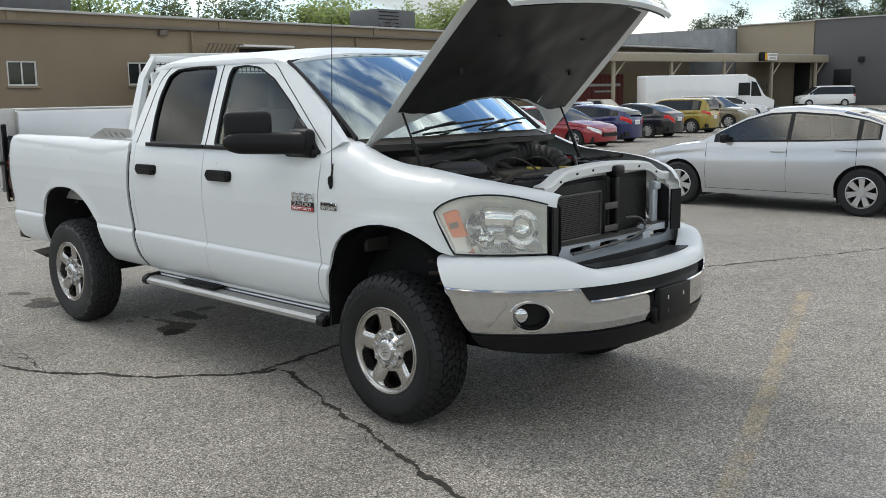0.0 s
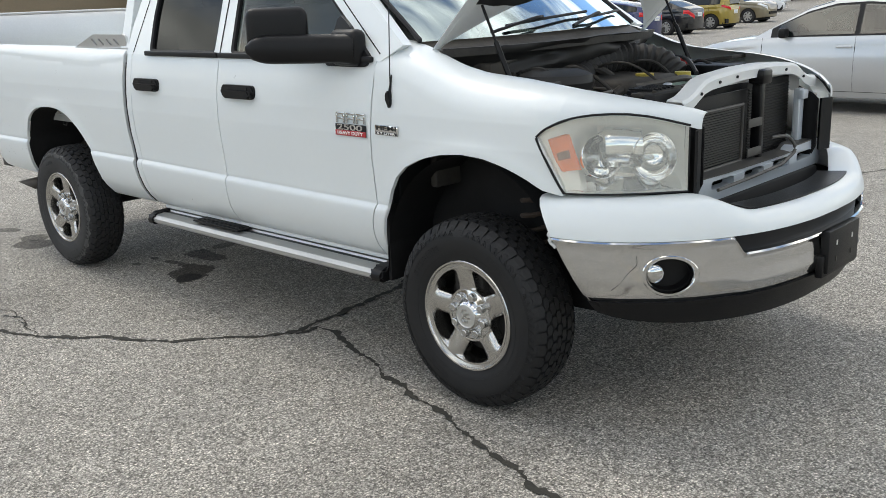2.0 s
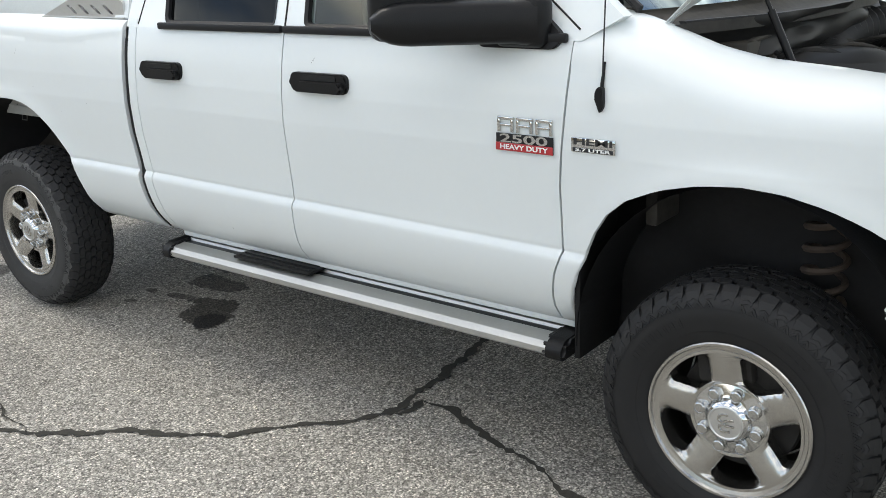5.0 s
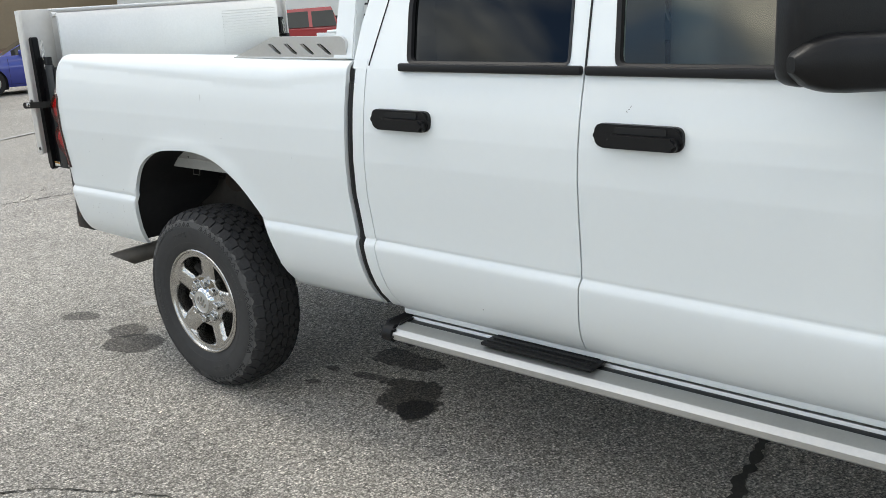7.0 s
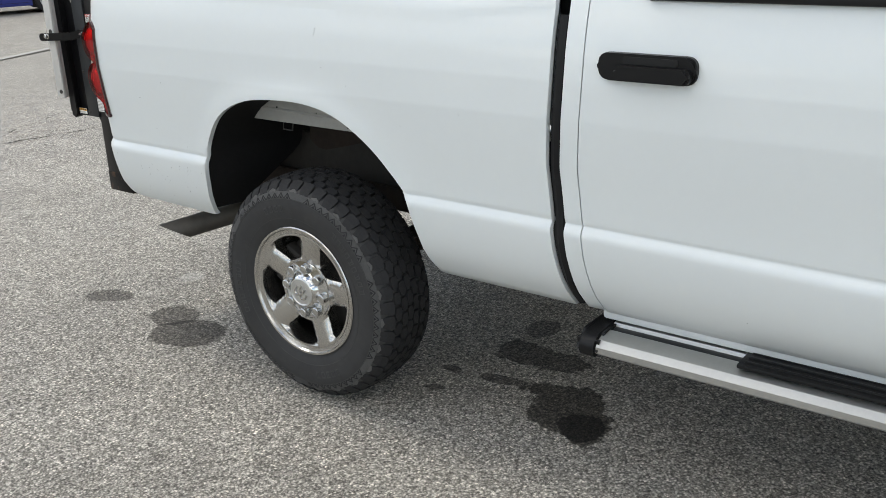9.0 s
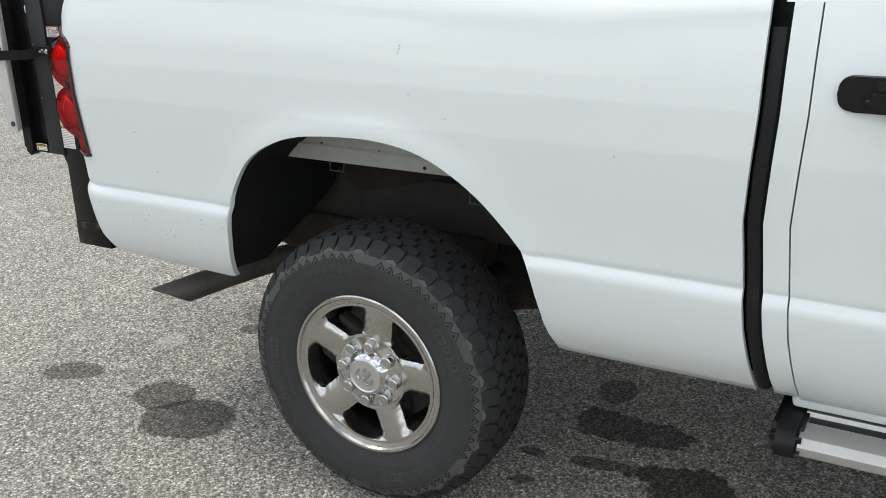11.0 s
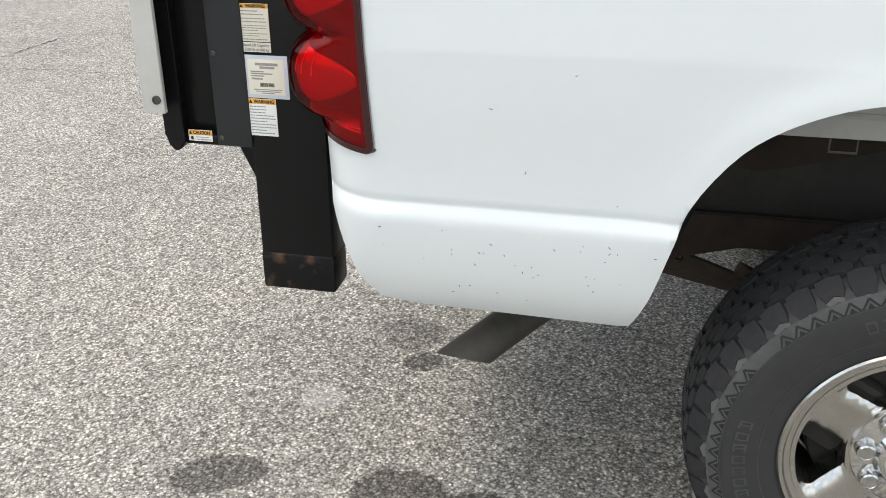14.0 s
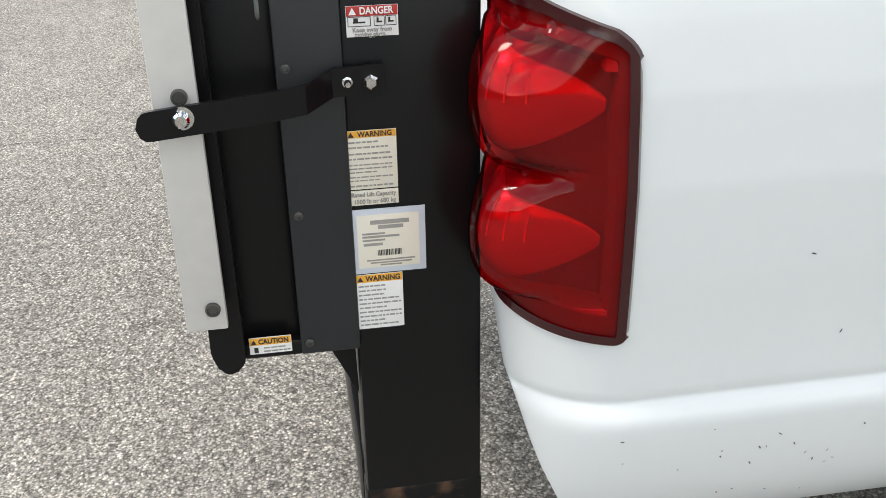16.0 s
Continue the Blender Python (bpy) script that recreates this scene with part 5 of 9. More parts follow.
for s in (-1, 1):
    bm = bmesh.new()
    box(bm, (s * 0.48, 1.9, 0.745), (0.09, 5.2, 0.17), 0.01)
    part("frame_rail", bm, underbody, truck, "dirty black ladder frame rail")
bm = bmesh.new()
box(bm, (0, 1.6, 0.58), (1.5, 1.9, 0.10), 0.02)
box(bm, (0, 3.6, 0.86), (0.92, 2.0, 0.08), 0.01)
box(bm, (0.30, 2.7, 0.55), (0.4, 1.2, 0.28), 0.06)
box(bm, (0, -0.1, 0.75), (0.8, 0.7, 0.2), 0.05)
rod(bm, (-0.8, 3.568, 0.41), (0.8, 3.568, 0.41), 0.05)
lathe(bm, [(0.0, -0.16), (0.12, -0.12), (0.19, 0.0), (0.12, 0.12), (0.0, 0.16)], pose(0.0, 3.568, 0.41, 90, 0, 0), 24)
rod(bm, (-0.8, -0.02, 0.41), (0.8, -0.02, 0.41), 0.045)
part("underbody", bm, underbody, truck)
for s in (-1, 1):
    bm = bmesh.new()
    for k, (a, b) in enumerate(((2.95, 4.25), (3.05, 4.1), (3.15, 3.98), (3.28, 3.86))):
        tube(bm, [(s * 0.53, a, 0.56 - 0.012 * k), (s * 0.53, 3.568, 0.465 - 0.014 * k), (s * 0.53, b, 0.58 - 0.012 * k)], 0.016, 6, 5)
    part("leaf_spring", bm, rust_steel, truck)
    bm = bmesh.new()
    prism(bm, rounded([(3.42, 0.675), (4.22, 0.675), (4.19, 0.58), (4.06, 0.545), (3.86, 0.60), (3.42, 0.585)], 0.015, 2), lambda y, z, x: Vector((s * x, y, z)), 0.47, 0.545, 0.004)
    part("spring_hanger", bm, rust_plate, truck, "rusty spring hanger under the frame rail")
    bm = bmesh.new()
    rod(bm, (s * 0.40, 3.30, 0.48), (s * 0.36, 3.15, 0.85), 0.03)
    part("shock_absorber", bm, underbody, truck)
for s in (-1, 1):
    line = [(s * 0.705 + 0.055 * math.cos(a), -0.17 + 0.055 * math.sin(a), 0.58 + 0.0100 * a) for a in spread(0, 14 * math.pi, 140)]
    bm = bmesh.new()
    tube(bm, line, 0.010, 6, 1)
    part("coil_spring", bm, rust_steel, truck)
# wheel-well liners
for s in (-1, 1):
    bm = bmesh.new()
    sheet(bm, lambda a, w: Vector((s * w, -0.01 + 0.485 * math.cos(a), 0.52 + 0.53 * math.sin(a))), spread(-0.05, math.pi * 0.86, 24), spread(0.935, 0.55, 5))
    sheet(bm, lambda y, z: Vector((s * (0.655 + 0.03 * noise.noise(Vector((y * 5, z * 5, 2.0)))), y, z)), spread(-0.52, 0.52, 25), spread(0.42, 1.12, 18))
    box(bm, (s * 0.80, 0.475, 0.62), (0.26, 0.02, 0.34), 0.005)
    part("front_wheel_liner", bm, liner_black, truck, "black plastic wheel-well liner")
    bm = bmesh.new()
    back_arch = [q for q in REAR_ARCH if q[0] > 3.70][:-1]
    # the shield tapers towards its foot
    deep = [0.372 * min(1.0, max(0.3, (z - 0.50) / 0.28)) for y, z in back_arch]
    sheet(bm, lambda i, k: Vector((s * (min(0.952, ramp(back_arch[i][1], BODY) - 0.012) - deep[i] * k), back_arch[i][0] + 0.003 - 0.25 * deep[i] * k, back_arch[i][1] + 0.002)), range(len(back_arch)), spread(0, 1, 8))
    part("rear_wheel_liner", bm, liner_black, truck, "black plastic splash shield behind the rear wheel")
    bm = bmesh.new()
    box(bm, (s * 0.50, 3.5, 0.83), (0.02, 1.3, 0.34), 0.004)
    part("bed_frame", bm, liner_black, truck, "dark dirty inner wall over the frame")
    bm = bmesh.new()
    prism(bm, rounded([(3.50, 0.86), (3.54, 0.935), (3.90, 0.93), (3.93, 0.80), (3.86, 0.765), (3.72, 0.80)], 0.02, 2), lambda y, z, x: Vector((s * x, y, z)), 0.508, 0.528, 0.004)
    part("frame_bracket", bm, rust_plate, truck, "rusty bracket on the inner wall")
bm = bmesh.new()
tube(bm, [(-0.38, 4.02, 0.515), (-0.54, 4.18, 0.500), (-0.66, 4.275, 0.478), (-0.77, 4.355, 0.453), (-1.06, 4.553, 0.390)], 0.042, 24, 6)
CUT = ((-0.850, 4.410, 0.436), Vector((-0.52, 0.10, -0.85)).normalized())
bmesh.ops.bisect_plane(bm, geom=bm.verts[:] + bm.edges[:] + bm.faces[:], plane_co=CUT[0], plane_no=CUT[1], clear_outer=True)
ex = part("exhaust_pipe", bm, dull_steel, truck, "dull steel slant-cut exhaust tip")
bm = bmesh.new()
tube(bm, [(-0.66, 4.275, 0.478), (-0.77, 4.355, 0.453), (-1.06, 4.553, 0.390)], 0.038, 20, 6)
bmesh.ops.bisect_plane(bm, geom=bm.verts[:] + bm.edges[:] + bm.faces[:], plane_co=Vector(CUT[0]) - CUT[1] * 0.006, plane_no=CUT[1], clear_outer=True)
bmesh.ops.contextual_create(bm, geom=[e for e in bm.edges if e.is_boundary])
part("tip_bore", bm, dark_void, ex)


def wheel(x, y, face, spin):
    """One wheel: all-terrain tyre and five-spoke forged rim; face is the outward side."""
    w = new("wheel")
    w.parent = truck
    w.matrix_basis = pose(x, y, 0.402, 0, 90 * face, 0) @ pose(0, 0, 0, 0, 0, spin)
    return w


# section of the tyre: distance from the wheel's middle plane and radius
TYRE_SECTION = [(0.0, 0.4015), (0.05, 0.4005), (0.075, 0.3975), (0.092, 0.392), (0.106, 0.3825), (0.117, 0.369), (0.125, 0.353), (0.1305, 0.335), (0.132, 0.315), (0.1305, 0.292), (0.127, 0.270), (0.122, 0.252), (0.115, 0.240), (0.108, 0.231)]


def tyre_r(h):
    return ramp(abs(h), TYRE_SECTION[:8])


def keep(name, bm, material, smooth=True, angle=35):
    """Only the mesh, for wheels that share it."""
    o = part(name, bm, material, None, smooth=smooth, angle=angle)
    me = o.data
    bpy.data.objects.remove(o)
    return me


bm = bmesh.new()
half = [(r - 0.011 * (h < 0.110) - 0.004 * (0.110 <= h < 0.126), h) for h, r in TYRE_SECTION]
lathe(bm, [(0.222, -0.100)] + [(r, -h) for r, h in half[::-1]] + half[1:] + [(0.226, 0.106), (0.222, 0.100)], seg=96)
TYRE = keep("tyre", bm, sidewall_rubber)
FRONT_TYRE = TYRE.copy()
FRONT_TYRE.materials[0] = clean_rubber


def tread_block(bm, poly, a0, sink=0.011):
    """A rubber block: a polygon of (angle, offset across), wrapped on the tyre's section."""
    hi = [bm.verts.new((tyre_r(h) * math.cos(a0 + a), tyre_r(h) * math.sin(a0 + a), h)) for a, h in poly]
    ca, ch = sum(a for a, h in poly) / len(poly), sum(h for a, h in poly) / len(poly)
    lo = [bm.verts.new(((tyre_r(h) - sink) * math.cos(a0 + ca + (a - ca) * 1.05), (tyre_r(h) - sink) * math.sin(a0 + ca + (a - ca) * 1.05), (ch + (h - ch) * 1.04) * (1 - 0.03 * (abs(h) > 0.1)))) for a, h in poly]
    bm.faces.new(hi)
    for i in range(len(poly)):
        j = (i + 1) % len(poly)
        bm.faces.new((hi[i], hi[j], lo[j], lo[i]))


rng = random.Random(7)
bm = bmesh.new()
scuff = bmesh.new()
NB = 46
PITCH = 2 * math.pi / NB
for k in range(NB):
    a0 = PITCH * k
    j = lambda: rng.uniform(-0.04, 0.04) * PITCH
    P = lambda a, h: (a * PITCH + j() * 0.5, h)
    # interlocking centre and middle blocks
    tread_block(bm, [P(-0.44, -0.020), P(-0.10, -0.026), P(0.08, -0.020), P(0.42, -0.024), P(0.40, 0.000), P(0.10, 0.006), P(-0.14, 0.000), P(-0.40, 0.004)], a0)
    tread_block(bm, [P(0.06, 0.010), P(0.46, 0.004), P(0.90, 0.010), P(0.88, 0.026), P(0.52, 0.032), P(0.08, 0.028)], a0)
    for e in (-1, 1):
        q = 0.25 * e
        tread_block(bm, [P(q - 0.42, e * 0.036), P(q + 0.02, e * 0.031), P(q + 0.40, e * 0.037), P(q + 0.36, e * 0.056), P(q + 0.05, e * 0.062), P(q - 0.38, e * 0.057)][::e], a0)
        tread_block(bm, [P(q + 0.12, e * 0.066), P(q + 0.48, e * 0.060), P(q + 0.86, e * 0.064), P(q + 0.82, e * 0.082), P(q + 0.45, e * 0.087), P(q + 0.10, e * 0.083)][::e], a0)
        # shoulder lugs, long and short by turns, running down onto the sidewall
        long = 0.1245 if k % 2 else 0.1195
        tread_block(bm, [P(q - 0.42, e * 0.091), P(q + 0.02, e * 0.088), P(q + 0.38, e * 0.092), P(q + 0.40, e * 0.110), P(q + 0.30, e * long), P(q - 0.06, e * (long - 0.004)), P(q - 0.34, e * long), P(q - 0.43, e * 0.108)][::e], a0, 0.009)
        tread_block(scuff, [P(q - 0.36, e * (long + 0.0004)), P(q - 0.06, e * (long - 0.0030)), P(q + 0.31, e * (long + 0.0004)), P(q + 0.22, e * min(0.1285, long + 0.0042)), P(q - 0.10, e * (long + 0.0016)), P(q - 0.28, e * min(0.1285, long + 0.0042))][::e], a0, 0.004)
TREAD = keep("tread", bm, rubber, False)
SCUFF = keep("shoulder_wear", scuff, worn_rubber, False)
# saw-tooth ring, plain ring and raised letter bars on the sidewall
bm = bmesh.new()


def wall_h(r):
    return ramp(r, [(0.240, 0.115), (0.252, 0.122), (0.270, 0.127), (0.292, 0.1305), (0.315, 0.132), (0.335, 0.1305), (0.353, 0.125), (0.369, 0.117)])


def raised(bm, poly, up=0.0014):
    top = [bm.verts.new((r * math.cos(t), r * math.sin(t), wall_h(r) + up)) for t, r in poly]
    bot = [bm.verts.new((r * math.cos(t), r * math.sin(t), wall_h(r) - 0.003)) for t, r in poly]
    bm.faces.new(top)
    for i in range(len(poly)):
        n = (i + 1) % len(poly)
        bm.faces.new((top[i], top[n], bot[n], bot[i]))


teeth = bmesh.new()
for k in range(72):
    if k % 12 in (10, 11):
        continue
    a, q = 2 * math.pi * k / 72, 2 * math.pi / 72
    # outlined triangles: two thin slanting bars and a base bar
    raised(teeth, [(a, 0.338), (a + q * 0.12, 0.338), (a + q * 0.53, 0.352), (a + q * 0.45, 0.3550)], 0.0022)
    raised(teeth, [(a + q * 0.88, 0.338), (a + q, 0.338), (a + q * 0.55, 0.3550), (a + q * 0.47, 0.352)], 0.0022)
    raised(teeth, [(a + q * 0.30, 0.3375), (a + q * 0.70, 0.3375), (a + q * 0.5, 0.3455)], 0.0020)
for k in range(96):
    a, q = 2 * math.pi * k / 96, 2 * math.pi / 96
    for r in (0.334, 0.266):
        raised(bm, [(a, r), (a + q, r), (a + q, r + 0.0018), (a, r + 0.0018)], 0.0010)
for start, count in ((0.35, 8), (2.3, 5), (3.9, 9), (5.4, 4)):
    for k in range(count):
        a = start + 0.085 * k
        for t, r, da, dr in ((a, 0.291, 0.026, 0.0022), (a, 0.311, 0.026, 0.0022), (a - 0.026, 0.301, 0.005, 0.012), (a + 0.022 * (k % 2), 0.301, 0.005, 0.012)):
            raised(bm, [(t - da, r - dr), (t + da, r - dr), (t + da, r + dr), (t - da, r + dr)])
RELIEF = keep("sidewall_relief", bm, letter_rubber, False)
TEETH = keep("saw_tooth_ring", teeth, rubber, False)
FRONT_TEETH = TEETH.copy()
FRONT_TEETH.materials[0] = clean_rubber
bm = bmesh.new()
lathe(bm, [(r, wall_h(r) + up) for r, up in ((0.3365, -0.002), (0.3370, 0.0009), (0.342, 0.0011), (0.348, 0.0011), (0.354, 0.0010), (0.3585, 0.0008), (0.3590, -0.002))], seg=96)
WORN_BAND = keep("worn_band", bm, band_rubber)
FRONT_RELIEF, FRONT_SCUFF, FRONT_TREAD = RELIEF.copy(), SCUFF.copy(), TREAD.copy()
FRONT_RELIEF.materials[0] = FRONT_TREAD.materials[0] = clean_rubber
FRONT_SCUFF.materials[0] = rubber

# rim: lip, barrel and a five-spoke forged disc
bm = bmesh.new()
lathe(bm, [(0.222, 0.098), (0.232, 0.112), (0.2335, 0.117), (0.2300, 0.1205), (0.2240, 0.1195), (0.2200, 0.112), (0.2080, 0.108), (0.2045, 0.100), (0.203, 0.05), (0.200, -0.10), (0.225, -0.105)], seg=80)
RIM_LIP = keep("rim_lip", bm, polished_alloy)


def gap_half(r):
    """Half angle of the opening between two spokes at radius r."""
    return eased(r, [(0.1120, 0.0), (0.1150, 0.17), (0.1210, 0.245), (0.135, 0.290), (0.155, 0.335), (0.182, 0.380), (0.1915, 0.355), (0.1965, 0.29), (0.1990, 0.18), (0.2005, 0.0)])


SPOKE_R = sorted(set(spread(0.104, 0.2085, 24) + [0.1120, 0.1126, 0.1134, 0.1142, 0.1150, 0.118, 0.121, 0.1915, 0.194, 0.1965, 0.1978, 0.199, 0.1998, 0.2005]))


def spoke_at(k, r, lat):
    g = gap_half(r)
    a = 2 * math.pi * k / 5 + lat * (math.pi / 5 - g)
    crown = 0.013 * abs(lat) ** 3 * min(1.0, g / 0.30)
    return Vector((r * math.cos(a), r * math.sin(a), 0.1095 - 0.018 * max(0.0, (0.20 - r) / 0.10) ** 1.3 - crown))


bm = bmesh.new()
for k in range(5):
    sheet(bm, lambda r, lat: spoke_at(k, r, lat), SPOKE_R, [math.sin(a) for a in spread(-math.pi / 2, math.pi / 2, 19)], (0, 0, -0.045))
SPOKES = keep("spokes", bm, polished_alloy, angle=40)
bm = bmesh.new()
lathe(bm, [(0.1095, 0.03), (0.110, 0.084), (0.1075, 0.0895), (0.102, 0.0915), (0.076, 0.0970), (0.067, 0.1000), (0.061, 0.109), (0.056, 0.116), (0.050, 0.1195)], seg=56)
HUB = keep("hub_cap", bm, chrome)
bm = bmesh.new()
lathe(bm, [(0.0505, 0.116), (0.050, 0.1205), (0.047, 0.122), (0.044, 0.1195), (0.0, 0.1205)], seg=48)
HUB_FACE = keep("hub_face", bm, brushed_alu)
bm = bmesh.new()
lathe(bm, [(0.0195, -0.004), (0.0185, 0.004), (0.0178, 0.016), (0.0165, 0.0205), (0.0135, 0.0225), (0.0128, 0.0212), (0.0, 0.0222)], Matrix(), 18)
LUGS = keep("lug_cover", bm, satin_chrome)
bm = bmesh.new()
tube(bm, [(-0.025, -0.010, 0.1205), (-0.024, 0.012, 0.1215), (-0.010, 0.018, 0.122), (0.0, 0.006, 0.122), (0.010, 0.018, 0.122), (0.024, 0.012, 0.1215), (0.025, -0.010, 0.1205)], 0.0042, 6, 5)
tube(bm, [(-0.010, -0.024, 0.1205), (-0.007, -0.002, 0.122), (0.0, 0.006, 0.1225), (0.007, -0.002, 0.122), (0.010, -0.024, 0.1205)], 0.0042, 6, 4)
EMBLEM = keep("hub_emblem", bm, polished_alloy)
bm = bmesh.new()
lathe(bm, [(0.0, -0.02), (0.17, -0.02), (0.175, 0.0), (0.17, 0.02), (0.0, 0.02)], pose(0, 0, 0.0), 40)
lathe(bm, [(0.198, -0.11), (0.10, -0.115), (0.0, -0.115)], Matrix(), 40)
box(bm, (0.13, 0.02, 0.03), (0.09, 0.16, 0.05), 0.015)
DISC = keep("brake_disc", bm, underbody)
for x, y, face, spin in ((-0.866, -0.022, -1, 8), (0.866, -0.022, 1, 40), (-0.866, 3.565, -1, 60), (0.866, 3.565, 1, 20)):
    w = wheel(x, y, face, spin)
    front = y < 1
    for nm, me in (("tyre", FRONT_TYRE if front else TYRE), ("rim", RIM_LIP)):
        o = new(nm, me)
        o.parent = w
    for sub, data in (("tread", FRONT_TREAD if front else TREAD), ("shoulder_wear", FRONT_SCUFF if front else SCUFF), ("sidewall_relief", FRONT_RELIEF if front else RELIEF), ("saw_tooth_ring", FRONT_TEETH if front else TEETH), ("spokes", SPOKES), ("hub_cap", HUB), ("hub_face", HUB_FACE), ("hub_emblem", EMBLEM), ("brake_disc", DISC)):
        q = new(sub, data)
        q.parent = w
        if sub in ("tread", "shoulder_wear", "sidewall_relief", "saw_tooth_ring"):
            tagged(q, kind="stuff")
    if not front:
        q = new("worn_band", WORN_BAND)
        q.parent = w
    for k in range(8):
        a = 2 * math.pi * (k + 0.5) / 8
        q = new("lug_cover", LUGS)
        q.parent = w
        q.matrix_basis = pose(0.0825 * math.cos(a), 0.0825 * math.sin(a), 0.092)

# stone chips and scuffs on the paint
chip_mat = mat("chip", (0.05, 0.05, 0.048), 0.8, tone=0.3)
rng = random.Random(12)
spots = [(4.337, 0.750), (4.047, 0.752), (4.34, 1.005), (4.28, 0.891), (4.36, 0.73), (3.424, 1.294), (3.426, 1.285), (3.428, 1.276), (1.484, 1.325), (1.488, 1.318), (1.495, 1.312), (2.05, 0.63), (4.20, 1.07), (3.30, 1.13), (4.12, 0.84)]
spots += [(rng.uniform(4.10, 4.55), 0.615 + 0.16 * rng.random() ** 0.8) for k in range(32)] + [(rng.uniform(2.7, 4.5), rng.uniform(0.84, 1.28)) for k in range(3)]
bm = bmesh.new()
for k, (y, z) in enumerate(spots):
    big = k < 12
    a = rng.uniform(0.2, 2.9)
    l, w = (rng.uniform(0.0015, 0.004), rng.uniform(0.0007, 0.0013)) if not big else (0.0045, 0.0011)
    ring = []
    for i in range(6):
        t = 2 * math.pi * i / 6
        p, q = l * math.cos(t) * rng.uniform(0.6, 1.1), w * math.sin(t) * rng.uniform(0.6, 1.1)
        yy, zz = y + p * math.cos(a) - q * math.sin(a), z + p * math.sin(a) + q * math.cos(a)
        ring.append(bm.verts.new((-(half_width(yy, zz) + 0.0008), yy, zz)))
    bm.faces.new(ring)
tagged(part("paint_chips", bm, chip_mat, truck, "dark stone chips in the white paint", smooth=False), kind="stuff")

# torn plastic clip hanging behind the bumper's end
bm = bmesh.new()
prism(bm, [(-0.378, 0.792), (-0.392, 0.779), (-0.386, 0.770), (-0.395, 0.760), (-0.389, 0.752), (-0.404, 0.747), (-0.412, 0.752), (-0.420, 0.738), (-0.405, 0.727), (-0.398, 0.736), (-0.386, 0.741), (-0.374, 0.757), (-0.380, 0.766), (-0.370, 0.778)], lambda y, z, x: Vector((-x, y, z)), 0.890, 0.896)
part("torn_clip", bm, dusty_white, truck, "torn pale plastic clip")

# ---- tail lamps ----
def corner_at(s, t, z, out=0.0):
    """t runs round the rear corner of the bed: 0 on the side, 1 on the tail."""
    a = t * math.pi / 2
    r = 0.14 + out
    w = ramp(z, BODY) - 0.14
    return Vector((s * (w + r * math.cos(a)), CORNER_Y + r * math.sin(a), z))


BARRELS = (1.187, 1.032)  # heights of the two stacked reflectors


def lens_at(s, p, v, out):
    """A point of the lamp's skin: p from its side edge to its tail edge, v from its lower to its upper edge."""
    t0 = 0.048 + 0.052 * v
    t = t0 + (1.0 - t0) * p
    lo = 0.906 + 0.034 * p ** 1.5 + 0.030 * max(0.0, (p - 0.75) / 0.25) ** 2
    hi = ramp(p, [(0.0, 1.246), (0.13, 1.266), (0.5, 1.290), (1.0, 1.300)])
    cut = max(0.0, 1 - p / 0.085)
    trim = 0.020 * (1 - math.sqrt(max(0.0, 1 - cut ** 2)))
    z = lo + trim + (hi - lo - 2 * trim) * v
    across = math.exp(-((p - 0.68) / 0.25) ** 2)
    humps = max(math.sqrt(max(0.0, 1 - ((z - zc) / 0.076) ** 2)) for zc in BARRELS)
    return corner_at(s, t, z, out + 0.054 * humps ** 0.9 * across)


def height_share(p, z):
    """The v at which the lamp's skin lies at height z."""
    a, b = lens_at(1, p, 0.0, 0.0).z, lens_at(1, p, 1.0, 0.0).z
    return (z - a) / (b - a)


def barrel_at(s, zc, q, h):
    """A reflector barrel that widens from its tip (q = 0) to an open mouth at the tail (q = 1); h from -1 to 1 across it."""
    p = 0.19 + 0.74 * q
    half = 0.006 + 0.058 * min(1.0, q / 0.78) ** 0.80
    z = zc + h * half
    deep = -0.021 + (0.002 + 0.013 * min(1.0, q / 0.78)) * math.sqrt(max(0.0, 1 - h * h))
    if q > 0.80:
        # the mouth dips in
        deep -= 0.010 * math.sin((q - 0.80) / 0.20 * math.pi) * math.sqrt(max(0.0, 1 - h * h))
    return lens_at(s, p, height_share(p, z), deep)


